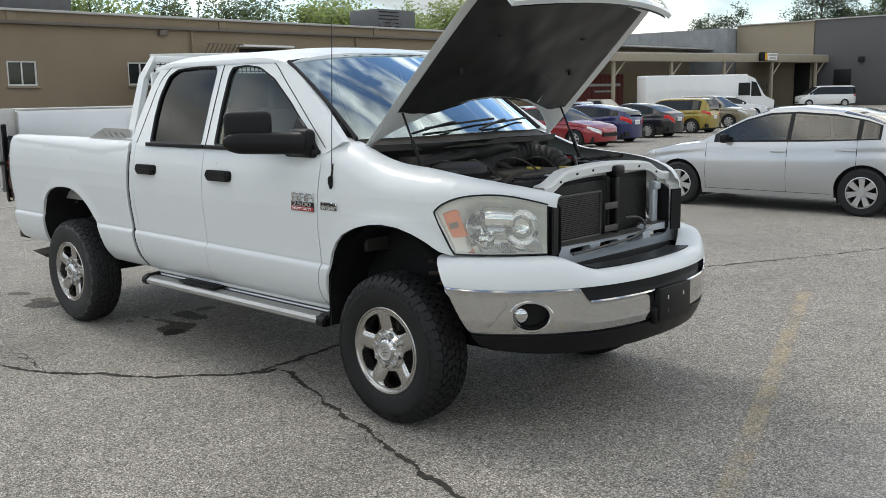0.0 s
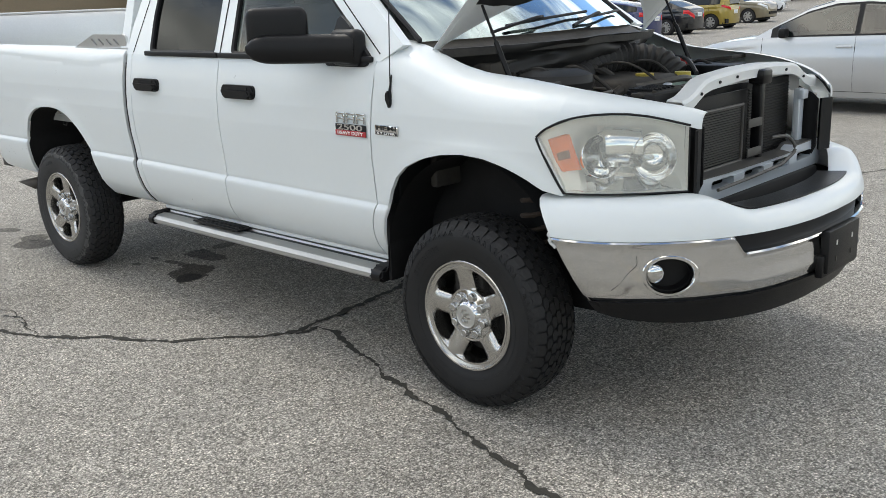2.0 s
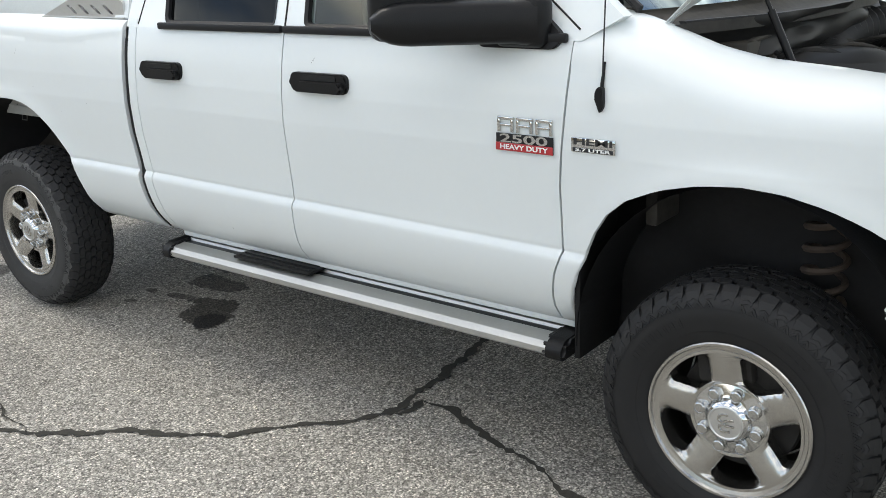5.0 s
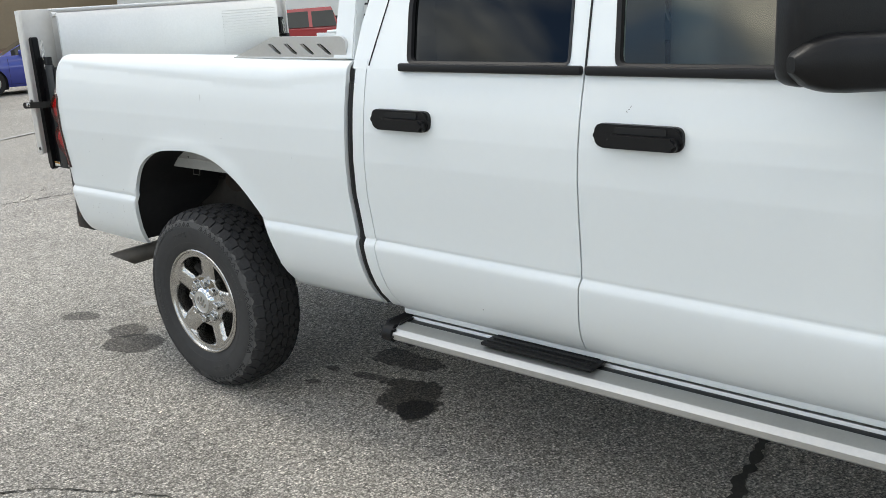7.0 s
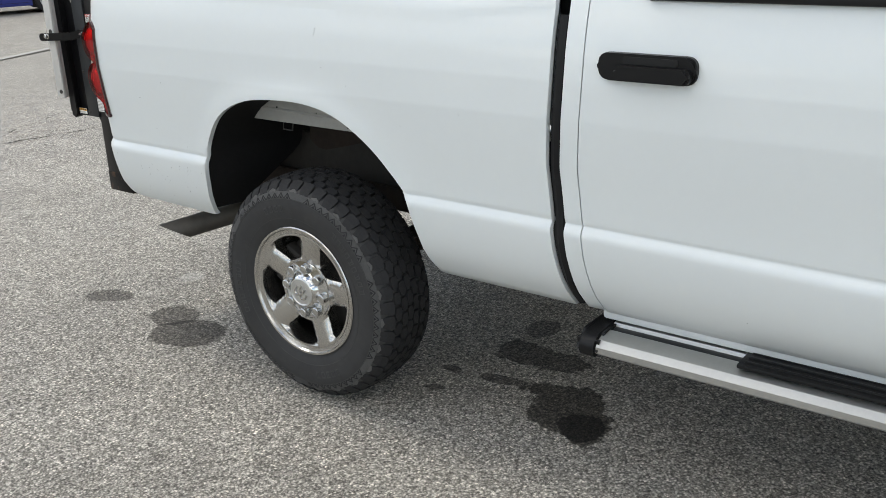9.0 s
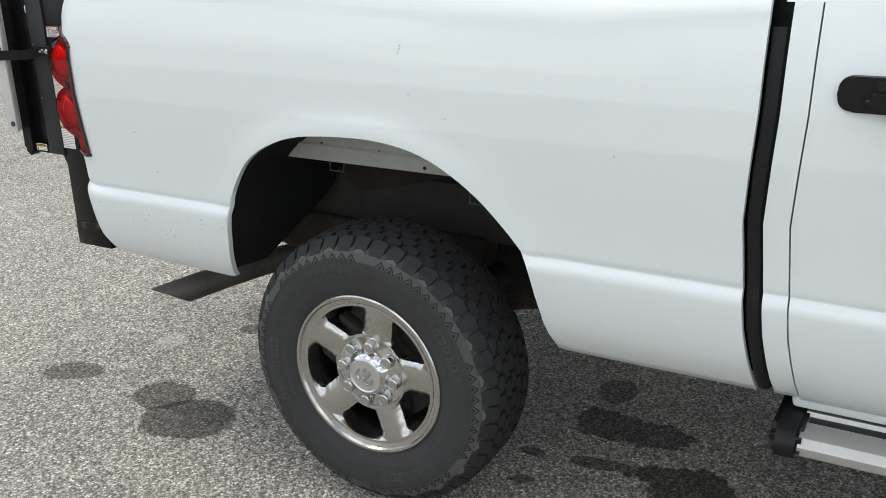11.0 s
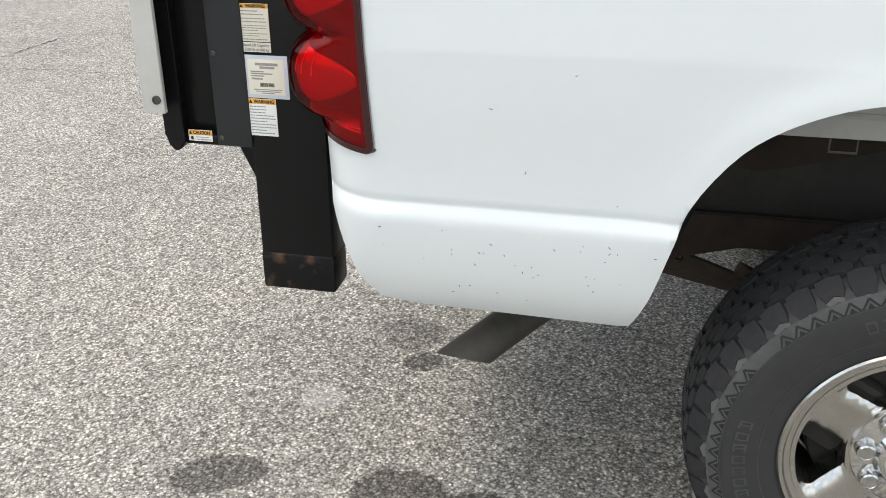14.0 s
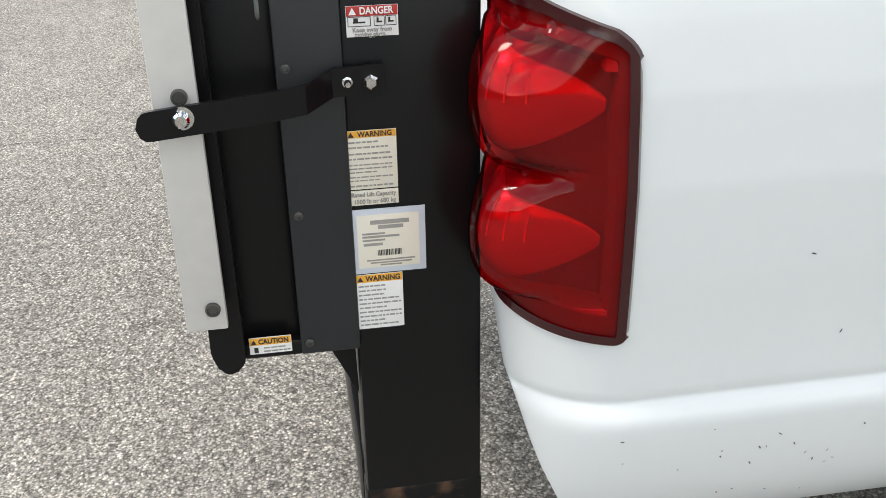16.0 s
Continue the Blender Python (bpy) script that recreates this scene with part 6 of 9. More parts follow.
for s in (-1, 1):
    ps, vs = spread(0, 1, 61), spread(0, 1, 91)
    bm = bmesh.new()
    sheet(bm, lambda p, v: lens_at(s, p, v, 0.007 - 0.020 * max(0.0, 1 - p / 0.02) ** 2), ps, vs, lambda p: Vector((-s * 0.014, -0.014, 0)), lambda p, v: p > 0.06 and 0.032 < v < 0.965)
    lamp = part("tail_light", bm, deep_red_lens, truck, "red tail light with two stacked reflectors and dark border")
    bm = bmesh.new()
    sheet(bm, lambda p, v: lens_at(s, p, v, 0.0055), spread(0.045, 1.0, 45), spread(0.02, 0.982, 61))
    ob = part("lens", bm, red_glass, lamp, "glossy red lens", face=(s, 1, 0))
    ob.visible_shadow = False
    bm = bmesh.new()
    sheet(bm, lambda p, v: lens_at(s, p, v, -0.022 + 0.024 * min(1.0, max(0.0, (0.17 - p) / 0.05, (0.15 - v) / 0.05, (v - 0.88) / 0.04))), spread(0, 1, 61), spread(0, 1, 101))
    for v in (0, 1):
        sheet(bm, lambda p, o: lens_at(s, p, v, -0.040 * o), spread(0, 1.0, 24), (0, 1))
    part("housing", bm, tail_housing, lamp)
    bm = bmesh.new()
    sheet(bm, lambda v, o: lens_at(s, 0.998, v, 0.003 - 0.025 * o), spread(0.03, 0.97, 60), (0, 0.5, 1))
    part("end_wall", bm, tail_bowl, lamp)
    for zc in BARRELS:
        bm = bmesh.new()
        sheet(bm, lambda q, h: barrel_at(s, zc, q, h), spread(0, 1, 34), [math.sin(a) for a in spread(-math.pi / 2, math.pi / 2, 31)])
        part("reflector_barrel", bm, tail_bowl, lamp, "bright reflector barrel behind the red lens", 60)
    for zc in BARRELS:
        for k in range(3):
            bm = bmesh.new()
            tube(bm, [barrel_at(s, zc, 0.46 + 0.10 * k, h) + Vector((s * 0.002, 0.001, 0)) for h in spread(0.10, 0.85, 9)], 0.0011, 5, 1)
            part("lens_rib", bm, lamp_housing, lamp)

# ---- headache rack behind the cab ----
rack = empty("headache_rack", 4.29, 3.91, 0, 0, "white mesh cab guard rack with slotted aluminium side plates", "truck rack")
RACK = [(2.60, 1.437), (2.70, 1.437), (2.752, 1.88), (2.660, 2.015), (2.585, 2.015), (2.672, 1.86)]
for s in (-1, 1):
    bm = bmesh.new()
    prism(bm, RACK, lambda y, z, d: Vector((s * (0.90 - (z - 1.437) * 0.36 - d), y, z)), 0.0, 0.045, 0.005)
    part("upright", bm, white_paint, rack)
    bm = bmesh.new()
    holes = [rounded([(c - 0.040, 1.452), (c - 0.016, 1.452), (c + 0.040, 1.490), (c + 0.016, 1.490)], 0.012, 3) for c in (2.745, 2.835, 2.925, 3.015)]
    holed_plate(bm, rounded([(2.635, 1.438), (3.265, 1.438), (3.235, 1.447), (3.02, 1.515), (2.655, 1.515), (2.635, 1.50)], 0.012, 3), holes, lambda y, z: Vector((s * 0.895, y, z)), (-s * 0.012, 0, 0))
    box(bm, (s * 0.86, 2.95, 1.4385), (0.075, 0.63, 0.006), 0.002)
    ob = part("side_plate", bm, brushed_alu, rack, "brushed aluminium plate with four slanted slots")
    # dark strip added behind the slots to stand for the shaded bed inside
    bm = bmesh.new()
    box(bm, (s * 0.868, 2.86, 1.474), (0.006, 0.40, 0.060), 0.002)
    part("slot_dark_strip", bm, dark_void, ob)
bm = bmesh.new()
box(bm, (0, 2.615, 1.992), (1.38, 0.075, 0.045), 0.008)
box(bm, (0, 2.66, 1.50), (1.70, 0.045, 0.05), 0.008)
for x in (-0.35, 0.35):
    box(bm, (x, 2.68, 1.75), (0.04, 0.04, 0.50), 0.006)
part("crossbar", bm, white_paint, rack)
bm = bmesh.new()
for k in range(34):
    x = -0.74 + 0.0448 * k
    rod(bm, (x, 2.688, 1.50), (x * 0.86, 2.685, 1.98), 0.004, seg=5)
for k in range(11):
    z = 1.53 + 0.043 * k
    w = 0.86 - (z - 1.437) * 0.36
    rod(bm, (-w, 2.692, z), (w, 2.692, z), 0.004, seg=5)
part("mesh_screen", bm, grey_steel, rack, "steel mesh screen")

# ---- hydraulic lift gate on the tail ----
lift = empty("lift_gate", 4.29, 3.91, 0, 0, "black steel tail lift with upright aluminium platform and warning labels", "lift gate")
PX = -0.820
for s in (-1, 1):
    bm = bmesh.new()
    box(bm, (s * 0.780, 4.7665, 0.958), (0.08, 0.157, 0.824), 0.006)
    col = part("column", bm, black_steel, lift, "black painted steel column")
    bm = bmesh.new()
    box(bm, (s * 0.7805, 4.7665, 0.583), (0.083, 0.160, 0.085), 0.007)
    part("column_foot", bm, rust_patch, lift, "rust-eaten column foot")
    bm = bmesh.new()
    box(bm, (s * 0.818, 4.8785, 1.116), (0.014, 0.073, 0.528), 0.003)
    part("cover_strip", bm, grey_steel, lift, "dark grey cover strip with screws")
    bm = bmesh.new()
    box(bm, (s * 0.795, 4.955, 1.135), (0.03, 0.085, 0.57), 0.004)
    box(bm, (s * 0.800, 4.935, 0.862), (0.045, 0.10, 0.022), 0.004)
    part("runner", bm, black_steel, lift)
    bm = bmesh.new()
    prism(bm, rounded([(4.985, 1.52), (5.02, 1.52), (5.022, 0.86), (5.005, 0.834), (4.982, 0.85)], 0.012, 3), lambda y, z, x: Vector((s * x, y, z)), 0.80, 0.835, 0.004)
    part("hanger", bm, black_steel, lift)
    bm = bmesh.new()
    prism(bm, [(4.848, 0.86), (4.885, 0.855), (4.846, 0.77)], lambda y, z, x: Vector((s * x, y, z)), 0.79, 0.80)
    part("gusset", bm, black_steel, lift)
    bm = bmesh.new()
    lathe(bm, [(0.0056, 0.0), (0.0053, 0.002), (0.003, 0.003), (0.0025, 0.0012), (0.0, 0.0012)], Matrix(), 14)
    first = part("screw", bm, condenser_metal, lift)
    first.matrix_basis = Matrix.Translation((s * 0.825, 4.904, 1.211)) @ pose(0, 0, 0, 0, 90 * s, 0)
    for z in (1.039, 0.869):
        share("screw", first, lift, Matrix.Translation((s * 0.825, 4.904, z)) @ pose(0, 0, 0, 0, 90 * s, 0))
    # latch arm
    bm = bmesh.new()
    line = [(0.838, 4.800, 1.200), (0.838, 4.856, 1.197), (0.862, 4.885, 1.188), (0.875, 4.925, 1.186), (0.895, 5.040, 1.181)]
    for a, b in zip(line, line[1:]):
        tip = [(1.06, -0.0145), (1.10, -0.0105), (1.13, 0.0), (1.10, 0.0105), (1.06, 0.0145)] if b is line[-1] else []
        prism(bm, [(0, -0.0155), (1, -0.0155)] + tip + [(1, 0.0155), (0, 0.0155)], lambda t, h, d: Vector((s * (a[0] + (b[0] - a[0]) * t + d), a[1] + (b[1] - a[1]) * t, a[2] + (b[2] - a[2]) * t + h)), 0.0, 0.006)
    bmesh.ops.remove_doubles(bm, verts=bm.verts[:], dist=0.0005)
    part("latch_arm", bm, black_steel, lift, "black latch arm with bright bolts")
    for (x, y, z, r) in ((0.840, 4.815, 1.198, 0.0085), (0.893, 5.010, 1.186, 0.0085), (0.843, 4.840, 1.198, 0.004)):
        bm = bmesh.new()
        lathe(bm, [(r * 1.45, 0.0), (r * 1.45, 0.003), (r, 0.0035), (r, 0.011), (r * 0.7, 0.014), (0.0, 0.0145)], Matrix.Translation((s * x, y, z)) @ pose(0, 0, 0, 0, 90 * s, 0), 6 if r > 0.008 and y < 4.9 else 16)
        part("bolt", bm, chrome, lift, "bright zinc bolt")
    # slack chain to the platform
    bm = bmesh.new()
    for k in range(10):
        p = Vector((s * (0.80 + 0.004 * (k % 2)), 4.955 - 0.003 * k, 1.49 - 0.024 * k))
        lathe(bm, [(0.010 + 0.0025 * math.cos(a), 0.0025 * math.sin(a)) for a in spread(0, 2 * math.pi, 6)[:-1]], Matrix.Translation(p) @ pose(0, 0, 0, 90 * (k % 2), 90, 0) @ Matrix.Diagonal((1.4, 0.8, 1, 1)), 10, closed=True)
    part("chain", bm, brushed_alu, lift)

# platform
bm = bmesh.new()
box(bm, (0, 5.030, 1.29), (1.73, 0.020, 0.73), 0.004)
plat = part("platform", bm, grey_alu, lift, "upright aluminium lift platform")
for s in (-1, 1):
    bm = bmesh.new()
    box(bm, (s * 0.868, 5.017, 1.29), (0.012, 0.046, 0.725), 0.002)
    part("edge_angle", bm, grey_alu, plat)
    bm = bmesh.new()
    lathe(bm, [(0.0085, 0.0), (0.0085, 0.004), (0.0065, 0.0045), (0.0058, 0.002), (0.0, 0.002)], Matrix.Translation((s * 0.874, 5.008, 0.955)) @ pose(0, 0, 0, 0, 90 * s, 0), 20)
    rivet = part("pivot_bolt", bm, condenser_metal, plat)
    share("pivot_bolt", rivet, plat, Matrix.Translation((0, 0.004, 0.247)))
bm = bmesh.new()
prof = [(4.965, 1.30), (4.905, 1.31), (4.902, 1.60), (4.915, 1.632), (4.94, 1.637), (4.965, 1.632)]
prism(bm, prof, lambda y, z, x: Vector((x, y, z)), -0.725, 0.72, 0.004)
part("folded_flap", bm, brushed_alu, plat, "folded extruded aluminium flap with faint ribs")
bm = bmesh.new()
for k in range(16):
    box(bm, (0.50, 4.9012, 1.35 + 0.0155 * k), (0.40, 0.002, 0.003))
part("flap_rib", bm, brushed_alu, plat)
bm = bmesh.new()
box(bm, (0, 4.96, 1.648), (1.45, 0.05, 0.012), 0.003)
for x in (-0.74, 0.70):
    rod(bm, (x, 4.93, 1.625), (x + 0.03, 4.93, 1.625), 0.014)
part("flap_hinge", bm, brushed_alu, plat)
bm = bmesh.new()
box(bm, (0, 4.80, 0.60), (1.56, 0.10, 0.10), 0.008)
box(bm, (0, 4.90, 0.88), (1.50, 0.05, 0.08), 0.006)
part("crossbeam", bm, black_steel, lift)


# labels on the column
def plate_label(name, y0, y1, z0, z1, material, x=PX - 0.0008, parent=None):
    bm = bmesh.new()
    box(bm, (x, (y0 + y1) / 2, (z0 + z1) / 2), (0.0016, y1 - y0, z1 - z0), 0.0005)
    return part(name, bm, material, parent or lift)


def bars(name, parent, y0, y1, z0, z1, n, material=faint_ink, x=PX - 0.0022, seed=1, thick=0.30):
    rng = random.Random(seed)
    bm = bmesh.new()
    step = (z1 - z0) / n
    for k in range(n):
        end = y0 + (y1 - y0) * rng.choice((0.0, 0.05, 0.1, 0.35))
        y = y1
        while y > end + 0.002:
            w = min(rng.uniform(0.003, 0.009), y - end)
            box(bm, (x, y - w / 2, z1 - step * (k + 0.5)), (0.0006, w, step * thick))
            y -= w + 0.0012
    return part(name, bm, material, parent, smooth=False)


def at_side(y, z, x=PX - 0.0026):
    return Matrix.Translation((x, y, z)) @ SIDE


def triangle(parent, y, z, r, material, x=PX - 0.0024):
    bm = bmesh.new()
    prism(bm, [(y - r, z - r * 0.8), (y + r, z - r * 0.8), (y, z + r)], lambda p, q, d: Vector((x - d, p, q)), 0.0, 0.0005)
    part("warning_triangle", bm, material, parent, smooth=False)


dl = plate_label("danger_label", 4.780, 4.836, 1.240, 1.273, label_white)
plate_label("label_band", 4.7805, 4.8355, 1.262, 1.2728, label_red, PX - 0.0013, dl)
lettering("danger_word", "DANGER", 0.0105, label_white, dl, at_side(4.8035, 1.2674), 0.0003, 0.036)
triangle(dl, 4.829, 1.2672, 0.0042, label_white)
bm = bmesh.new()
for y, w in ((4.822, 0.024), (4.8005, 0.011), (4.788, 0.011)):
    for dy, dz, sy, sz in ((0, 0.005, w, 0.0006), (0, -0.005, w, 0.0006), (w / 2, 0, 0.0006, 0.010), (-w / 2, 0, 0.0006, 0.010)):
        box(bm, (PX - 0.0022, y + dy, 1.2565 + dz), (0.0005, sy, sz))
    box(bm, (PX - 0.0022, y, 1.2555), (0.0005, w * 0.55, 0.0016))
    box(bm, (PX - 0.0022, y + w * 0.15, 1.258), (0.0005, w * 0.2, 0.004))
part("pictograms", bm, ink, dl, smooth=False)
lettering("label_words", "Keep away from", 0.0068, faint_ink, dl, at_side(4.8085, 1.2475), 0.0002, 0.042)
lettering("label_words", "moving parts.", 0.0068, faint_ink, dl, at_side(4.8105, 1.2425), 0.0002, 0.034)

wl1 = plate_label("warning_label", 4.787, 4.845, 1.064, 1.135, label_cream)
plate_label("label_band", 4.7875, 4.8445, 1.1265, 1.1347, label_orange, PX - 0.0013, wl1)
lettering("warning_word", "WARNING", 0.0088, ink, wl1, at_side(4.8115, 1.1306), 0.0003, 0.039)
triangle(wl1, 4.8385, 1.1304, 0.0034, ink)
for k, (a, b, n) in enumerate(((1.1120, 1.1245, 2), (1.0985, 1.1105, 2), (1.0830, 1.0965, 3), (1.0730, 1.0815, 2), (1.0655, 1.0715, 1))):
    bars("small_print", wl1, 4.790, 4.842, a, b, n, seed=k)

rl = plate_label("capacity_label", 4.787, 4.845, 1.044, 1.0625, label_cream)
lettering("label_words", "Rated Lift Capacity", 0.0075, faint_ink, rl, at_side(4.816, 1.0575), 0.0002, 0.052)
lettering("label_words", "1500 lb or 680 kg", 0.0075, faint_ink, rl, at_side(4.815, 1.0488), 0.0002, 0.048)

ml = plate_label("maker_label", 4.7565, 4.8445, 0.9545, 1.0385, label_grey)
plate_label("label_field", 4.764, 4.838, 0.962, 1.031, label_cream, PX - 0.0013, ml)
for k, (y0, y1, z, h) in enumerate(((4.776, 4.822, 1.0215, 0.0052), (4.783, 4.813, 1.0150, 0.0046), (4.805, 4.832, 1.0070, 0.0022), (4.788, 4.832, 1.0030, 0.0026), (4.805, 4.832, 0.9985, 0.0022), (4.808, 4.831, 0.9930, 0.0034),
                                    (4.770, 4.828, 0.9720, 0.0016), (4.774, 4.824, 0.9685, 0.0016), (4.786, 4.812, 0.9652, 0.0016))):
    bm = bmesh.new()
    box(bm, (PX - 0.0024, (y0 + y1) / 2, z), (0.0005, y1 - y0, h))
    part("print_bar", bm, faint_ink, ml, smooth=False)
bm = bmesh.new()
rng = random.Random(3)
y = 4.786
while y < 4.8145:
    w = rng.choice((0.0004, 0.0007, 0.0011))
    box(bm, (PX - 0.0024, y, 0.9815), (0.0005, w, 0.0075))
    y += w + rng.choice((0.0006, 0.0009))
part("bar_code", bm, ink, ml, smooth=False)

wl2 = plate_label("warning_label", 4.786, 4.843, 0.878, 0.953, label_white)
plate_label("label_band", 4.7865, 4.8425, 0.9425, 0.9527, label_orange, PX - 0.0013, wl2)
lettering("warning_word", "WARNING", 0.0098, ink, wl2, at_side(4.8100, 0.9475), 0.0003, 0.042)
triangle(wl2, 4.8375, 0.9473, 0.0036, ink)
bars("small_print", wl2, 4.789, 4.840, 0.881, 0.9405, 10, seed=9)

cl = plate_label("caution_label", 4.926, 4.977, 0.859, 0.882, label_white, -0.8235)
plate_label("label_band", 4.9265, 4.9765, 0.8715, 0.8815, label_orange, -0.8240, cl)
lettering("caution_word", "CAUTION", 0.0095, ink, cl, at_side(4.9475, 0.8765, -0.8254), 0.0003, 0.036)
triangle(cl, 4.9715, 0.8762, 0.0035, ink, -0.8252)
bars("small_print", cl, 4.928, 4.960, 0.8605, 0.870, 2, x=-0.8250, seed=5)
bm = bmesh.new()
box(bm, (-0.8250, 4.969, 0.8652), (0.0005, 0.005, 0.007))
part("pictogram", bm, ink, cl, smooth=False)

# ---- ground ----
TX, TY = 4.29, 3.91


def node_math(nt, op, a, b=None, c=None):
    n = nt.nodes.new("ShaderNodeMath")
    n.operation = op
    for i, v in enumerate((a, b, c)):
        if v is None:
            continue
        if isinstance(v, (int, float)):
            n.inputs[i].default_value = v
        else:
            nt.links.new(v, n.inputs[i])
    return n.outputs[0]


def asphalt_material():
    m = bpy.data.materials.new("worn_asphalt")
    m.use_nodes = True
    nt = m.node_tree
    b = nt.nodes["Principled BSDF"]
    geo = nt.nodes.new("ShaderNodeNewGeometry")
    pos = geo.outputs["Position"]

    def tex(kind, scale, detail=4.0):
        n = nt.nodes.new(kind)
        n.inputs["Scale"].default_value = scale
        if kind == "ShaderNodeTexNoise":
            n.inputs["Detail"].default_value = detail
        nt.links.new(pos, n.inputs["Vector"])
        return n

    stones = tex("ShaderNodeTexVoronoi", 118.0)
    clump = tex("ShaderNodeTexNoise", 42.0, 3)
    stones2 = tex("ShaderNodeTexVoronoi", 210.0)
    fine = tex("ShaderNodeTexNoise", 330.0, 2)
    mid = tex("ShaderNodeTexNoise", 5.0, 6)
    big = tex("ShaderNodeTexNoise", 0.55, 5)
    # each stone has its own tone
    sep = nt.nodes.new("ShaderNodeSeparateColor")
    nt.links.new(stones.outputs["Color"], sep.inputs["Color"])
    tone = nt.nodes.new("ShaderNodeValToRGB")
    cr = tone.color_ramp
    cr.elements[0].position, cr.elements[0].color = 0.0, (0.155, 0.146, 0.130, 1)
    cr.elements[1].position, cr.elements[1].color = 1.0, (0.61, 0.58, 0.525, 1)
    for p, c in ((0.30, (0.285, 0.271, 0.245, 1)), (0.62, (0.390, 0.371, 0.336, 1)), (0.88, (0.49, 0.466, 0.423, 1))):
        e = cr.elements.new(p)
        e.color = c
    nt.links.new(sep.outputs["Red"], tone.inputs["Fac"])
    sep2 = nt.nodes.new("ShaderNodeSeparateColor")
    nt.links.new(stones2.outputs["Color"], sep2.inputs["Color"])
    # dark binder between the stones
    gap = nt.nodes.new("ShaderNodeMapRange")
    gap.inputs["From Min"].default_value, gap.inputs["From Max"].default_value = 0.28, 0.62
    gap.inputs["To Min"].default_value, gap.inputs["To Max"].default_value = 1.04, 0.56
    nt.links.new(stones.outputs["Distance"], gap.inputs["Value"])
    v = node_math(nt, "MULTIPLY", gap.outputs["Result"], node_math(nt, "MULTIPLY_ADD", sep2.outputs["Red"], 1.0, 0.50))
    v = node_math(nt, "MULTIPLY", v, node_math(nt, "MULTIPLY_ADD", mid.outputs["Fac"], 0.44, 0.78))
    v = node_math(nt, "MULTIPLY", v, node_math(nt, "MULTIPLY_ADD", big.outputs["Fac"], 0.50, 0.75))
    v = node_math(nt, "MULTIPLY", v, node_math(nt, "MULTIPLY_ADD", clump.outputs["Fac"], 0.8, 0.62))
    v = node_math(nt, "MULTIPLY", v, node_math(nt, "MULTIPLY_ADD", fine.outputs["Fac"], 0.5, 0.76))
    hsv = nt.nodes.new("ShaderNodeHueSaturation")
    nt.links.new(tone.outputs["Color"], hsv.inputs["Color"])
    hsv.inputs["Saturation"].default_value = 1.2
    nt.links.new(v, hsv.inputs["Value"])
    color = hsv.outputs["Color"]
    xyz = nt.nodes.new("ShaderNodeSeparateXYZ")
    nt.links.new(pos, xyz.inputs["Vector"])
    wob = tex("ShaderNodeTexNoise", 7.0, 4)
    wob2 = tex("ShaderNodeTexNoise", 26.0, 3)

    def mix(color, fac, tint, mode="MIX"):
        n = nt.nodes.new("ShaderNodeMix")
        n.data_type, n.blend_type = "RGBA", mode
        nt.links.new(fac, n.inputs[0])
        nt.links.new(color, n.inputs[6])
        n.inputs[7].default_value = (*tint, 1)
        return n.outputs[2]

    # oil and water stains: centre, half sizes, turn, strength, raggedness
    for x, y, rx, ry, turn, dark, rag in ((-0.57, 2.75, 0.135, 0.205, -40, 0.90, 0.50), (-0.65, 2.66, 0.085, 0.075, 0, 0.90, 0.35), (-0.28, 3.02, 0.10, 0.19, -5, 0.78, 0.55), (-0.04, 3.16, 0.10, 0.06, 0, 0.6, 0.5), (-0.535, 3.268, 0.022, 0.045, 0, 0.75, 0.4), (-0.685, 3.23, 0.022, 0.038, 20, 0.7, 0.4), (-0.51, 3.067, 0.028, 0.085, 10, 0.75, 0.5),
                                          (-0.80, 5.025, 0.072, 0.120, 25, 0.66, 0.18), (-0.868, 4.385, 0.130, 0.165, 20, 0.76, 0.16), (-0.785, 4.575, 0.095, 0.120, 0, 0.72, 0.16), (-0.205, 4.65, 0.05, 0.062, 0, 0.66, 0.3), (-0.06, 4.72, 0.09, 0.11, 0, 0.4, 0.4),
                                          (-1.9, 3.3, 0.5, 0.8, 20, 0.16, 0.5), (-1.6, -0.2, 0.6, 0.4, 0, 0.13, 0.5)):
        c, sn = math.cos(radians(turn)), math.sin(radians(turn))
        dx = node_math(nt, "SUBTRACT", xyz.outputs[0], TX + x)
        dy = node_math(nt, "SUBTRACT", xyz.outputs[1], TY + y)
        p = node_math(nt, "DIVIDE", node_math(nt, "ADD", node_math(nt, "MULTIPLY", dx, c), node_math(nt, "MULTIPLY", dy, sn)), rx)
        q = node_math(nt, "DIVIDE", node_math(nt, "SUBTRACT", node_math(nt, "MULTIPLY", dy, c), node_math(nt, "MULTIPLY", dx, sn)), ry)
        r = node_math(nt, "SQRT", node_math(nt, "ADD", node_math(nt, "MULTIPLY", p, p), node_math(nt, "MULTIPLY", q, q)))
        r = node_math(nt, "ADD", r, node_math(nt, "MULTIPLY", node_math(nt, "SUBTRACT", wob.outputs["Fac"], 0.5), 3.0 * rag))
        r = node_math(nt, "ADD", r, node_math(nt, "MULTIPLY", node_math(nt, "SUBTRACT", wob2.outputs["Fac"], 0.5), 0.8 * rag))
        edge = nt.nodes.new("ShaderNodeMapRange")
        edge.interpolation_type = "SMOOTHSTEP"
        edge.inputs["From Min"].default_value, edge.inputs["From Max"].default_value = 0.93, 1.05
        edge.inputs["To Min"].default_value, edge.inputs["To Max"].default_value = dark, 0.0
        nt.links.new(r, edge.inputs["Value"])
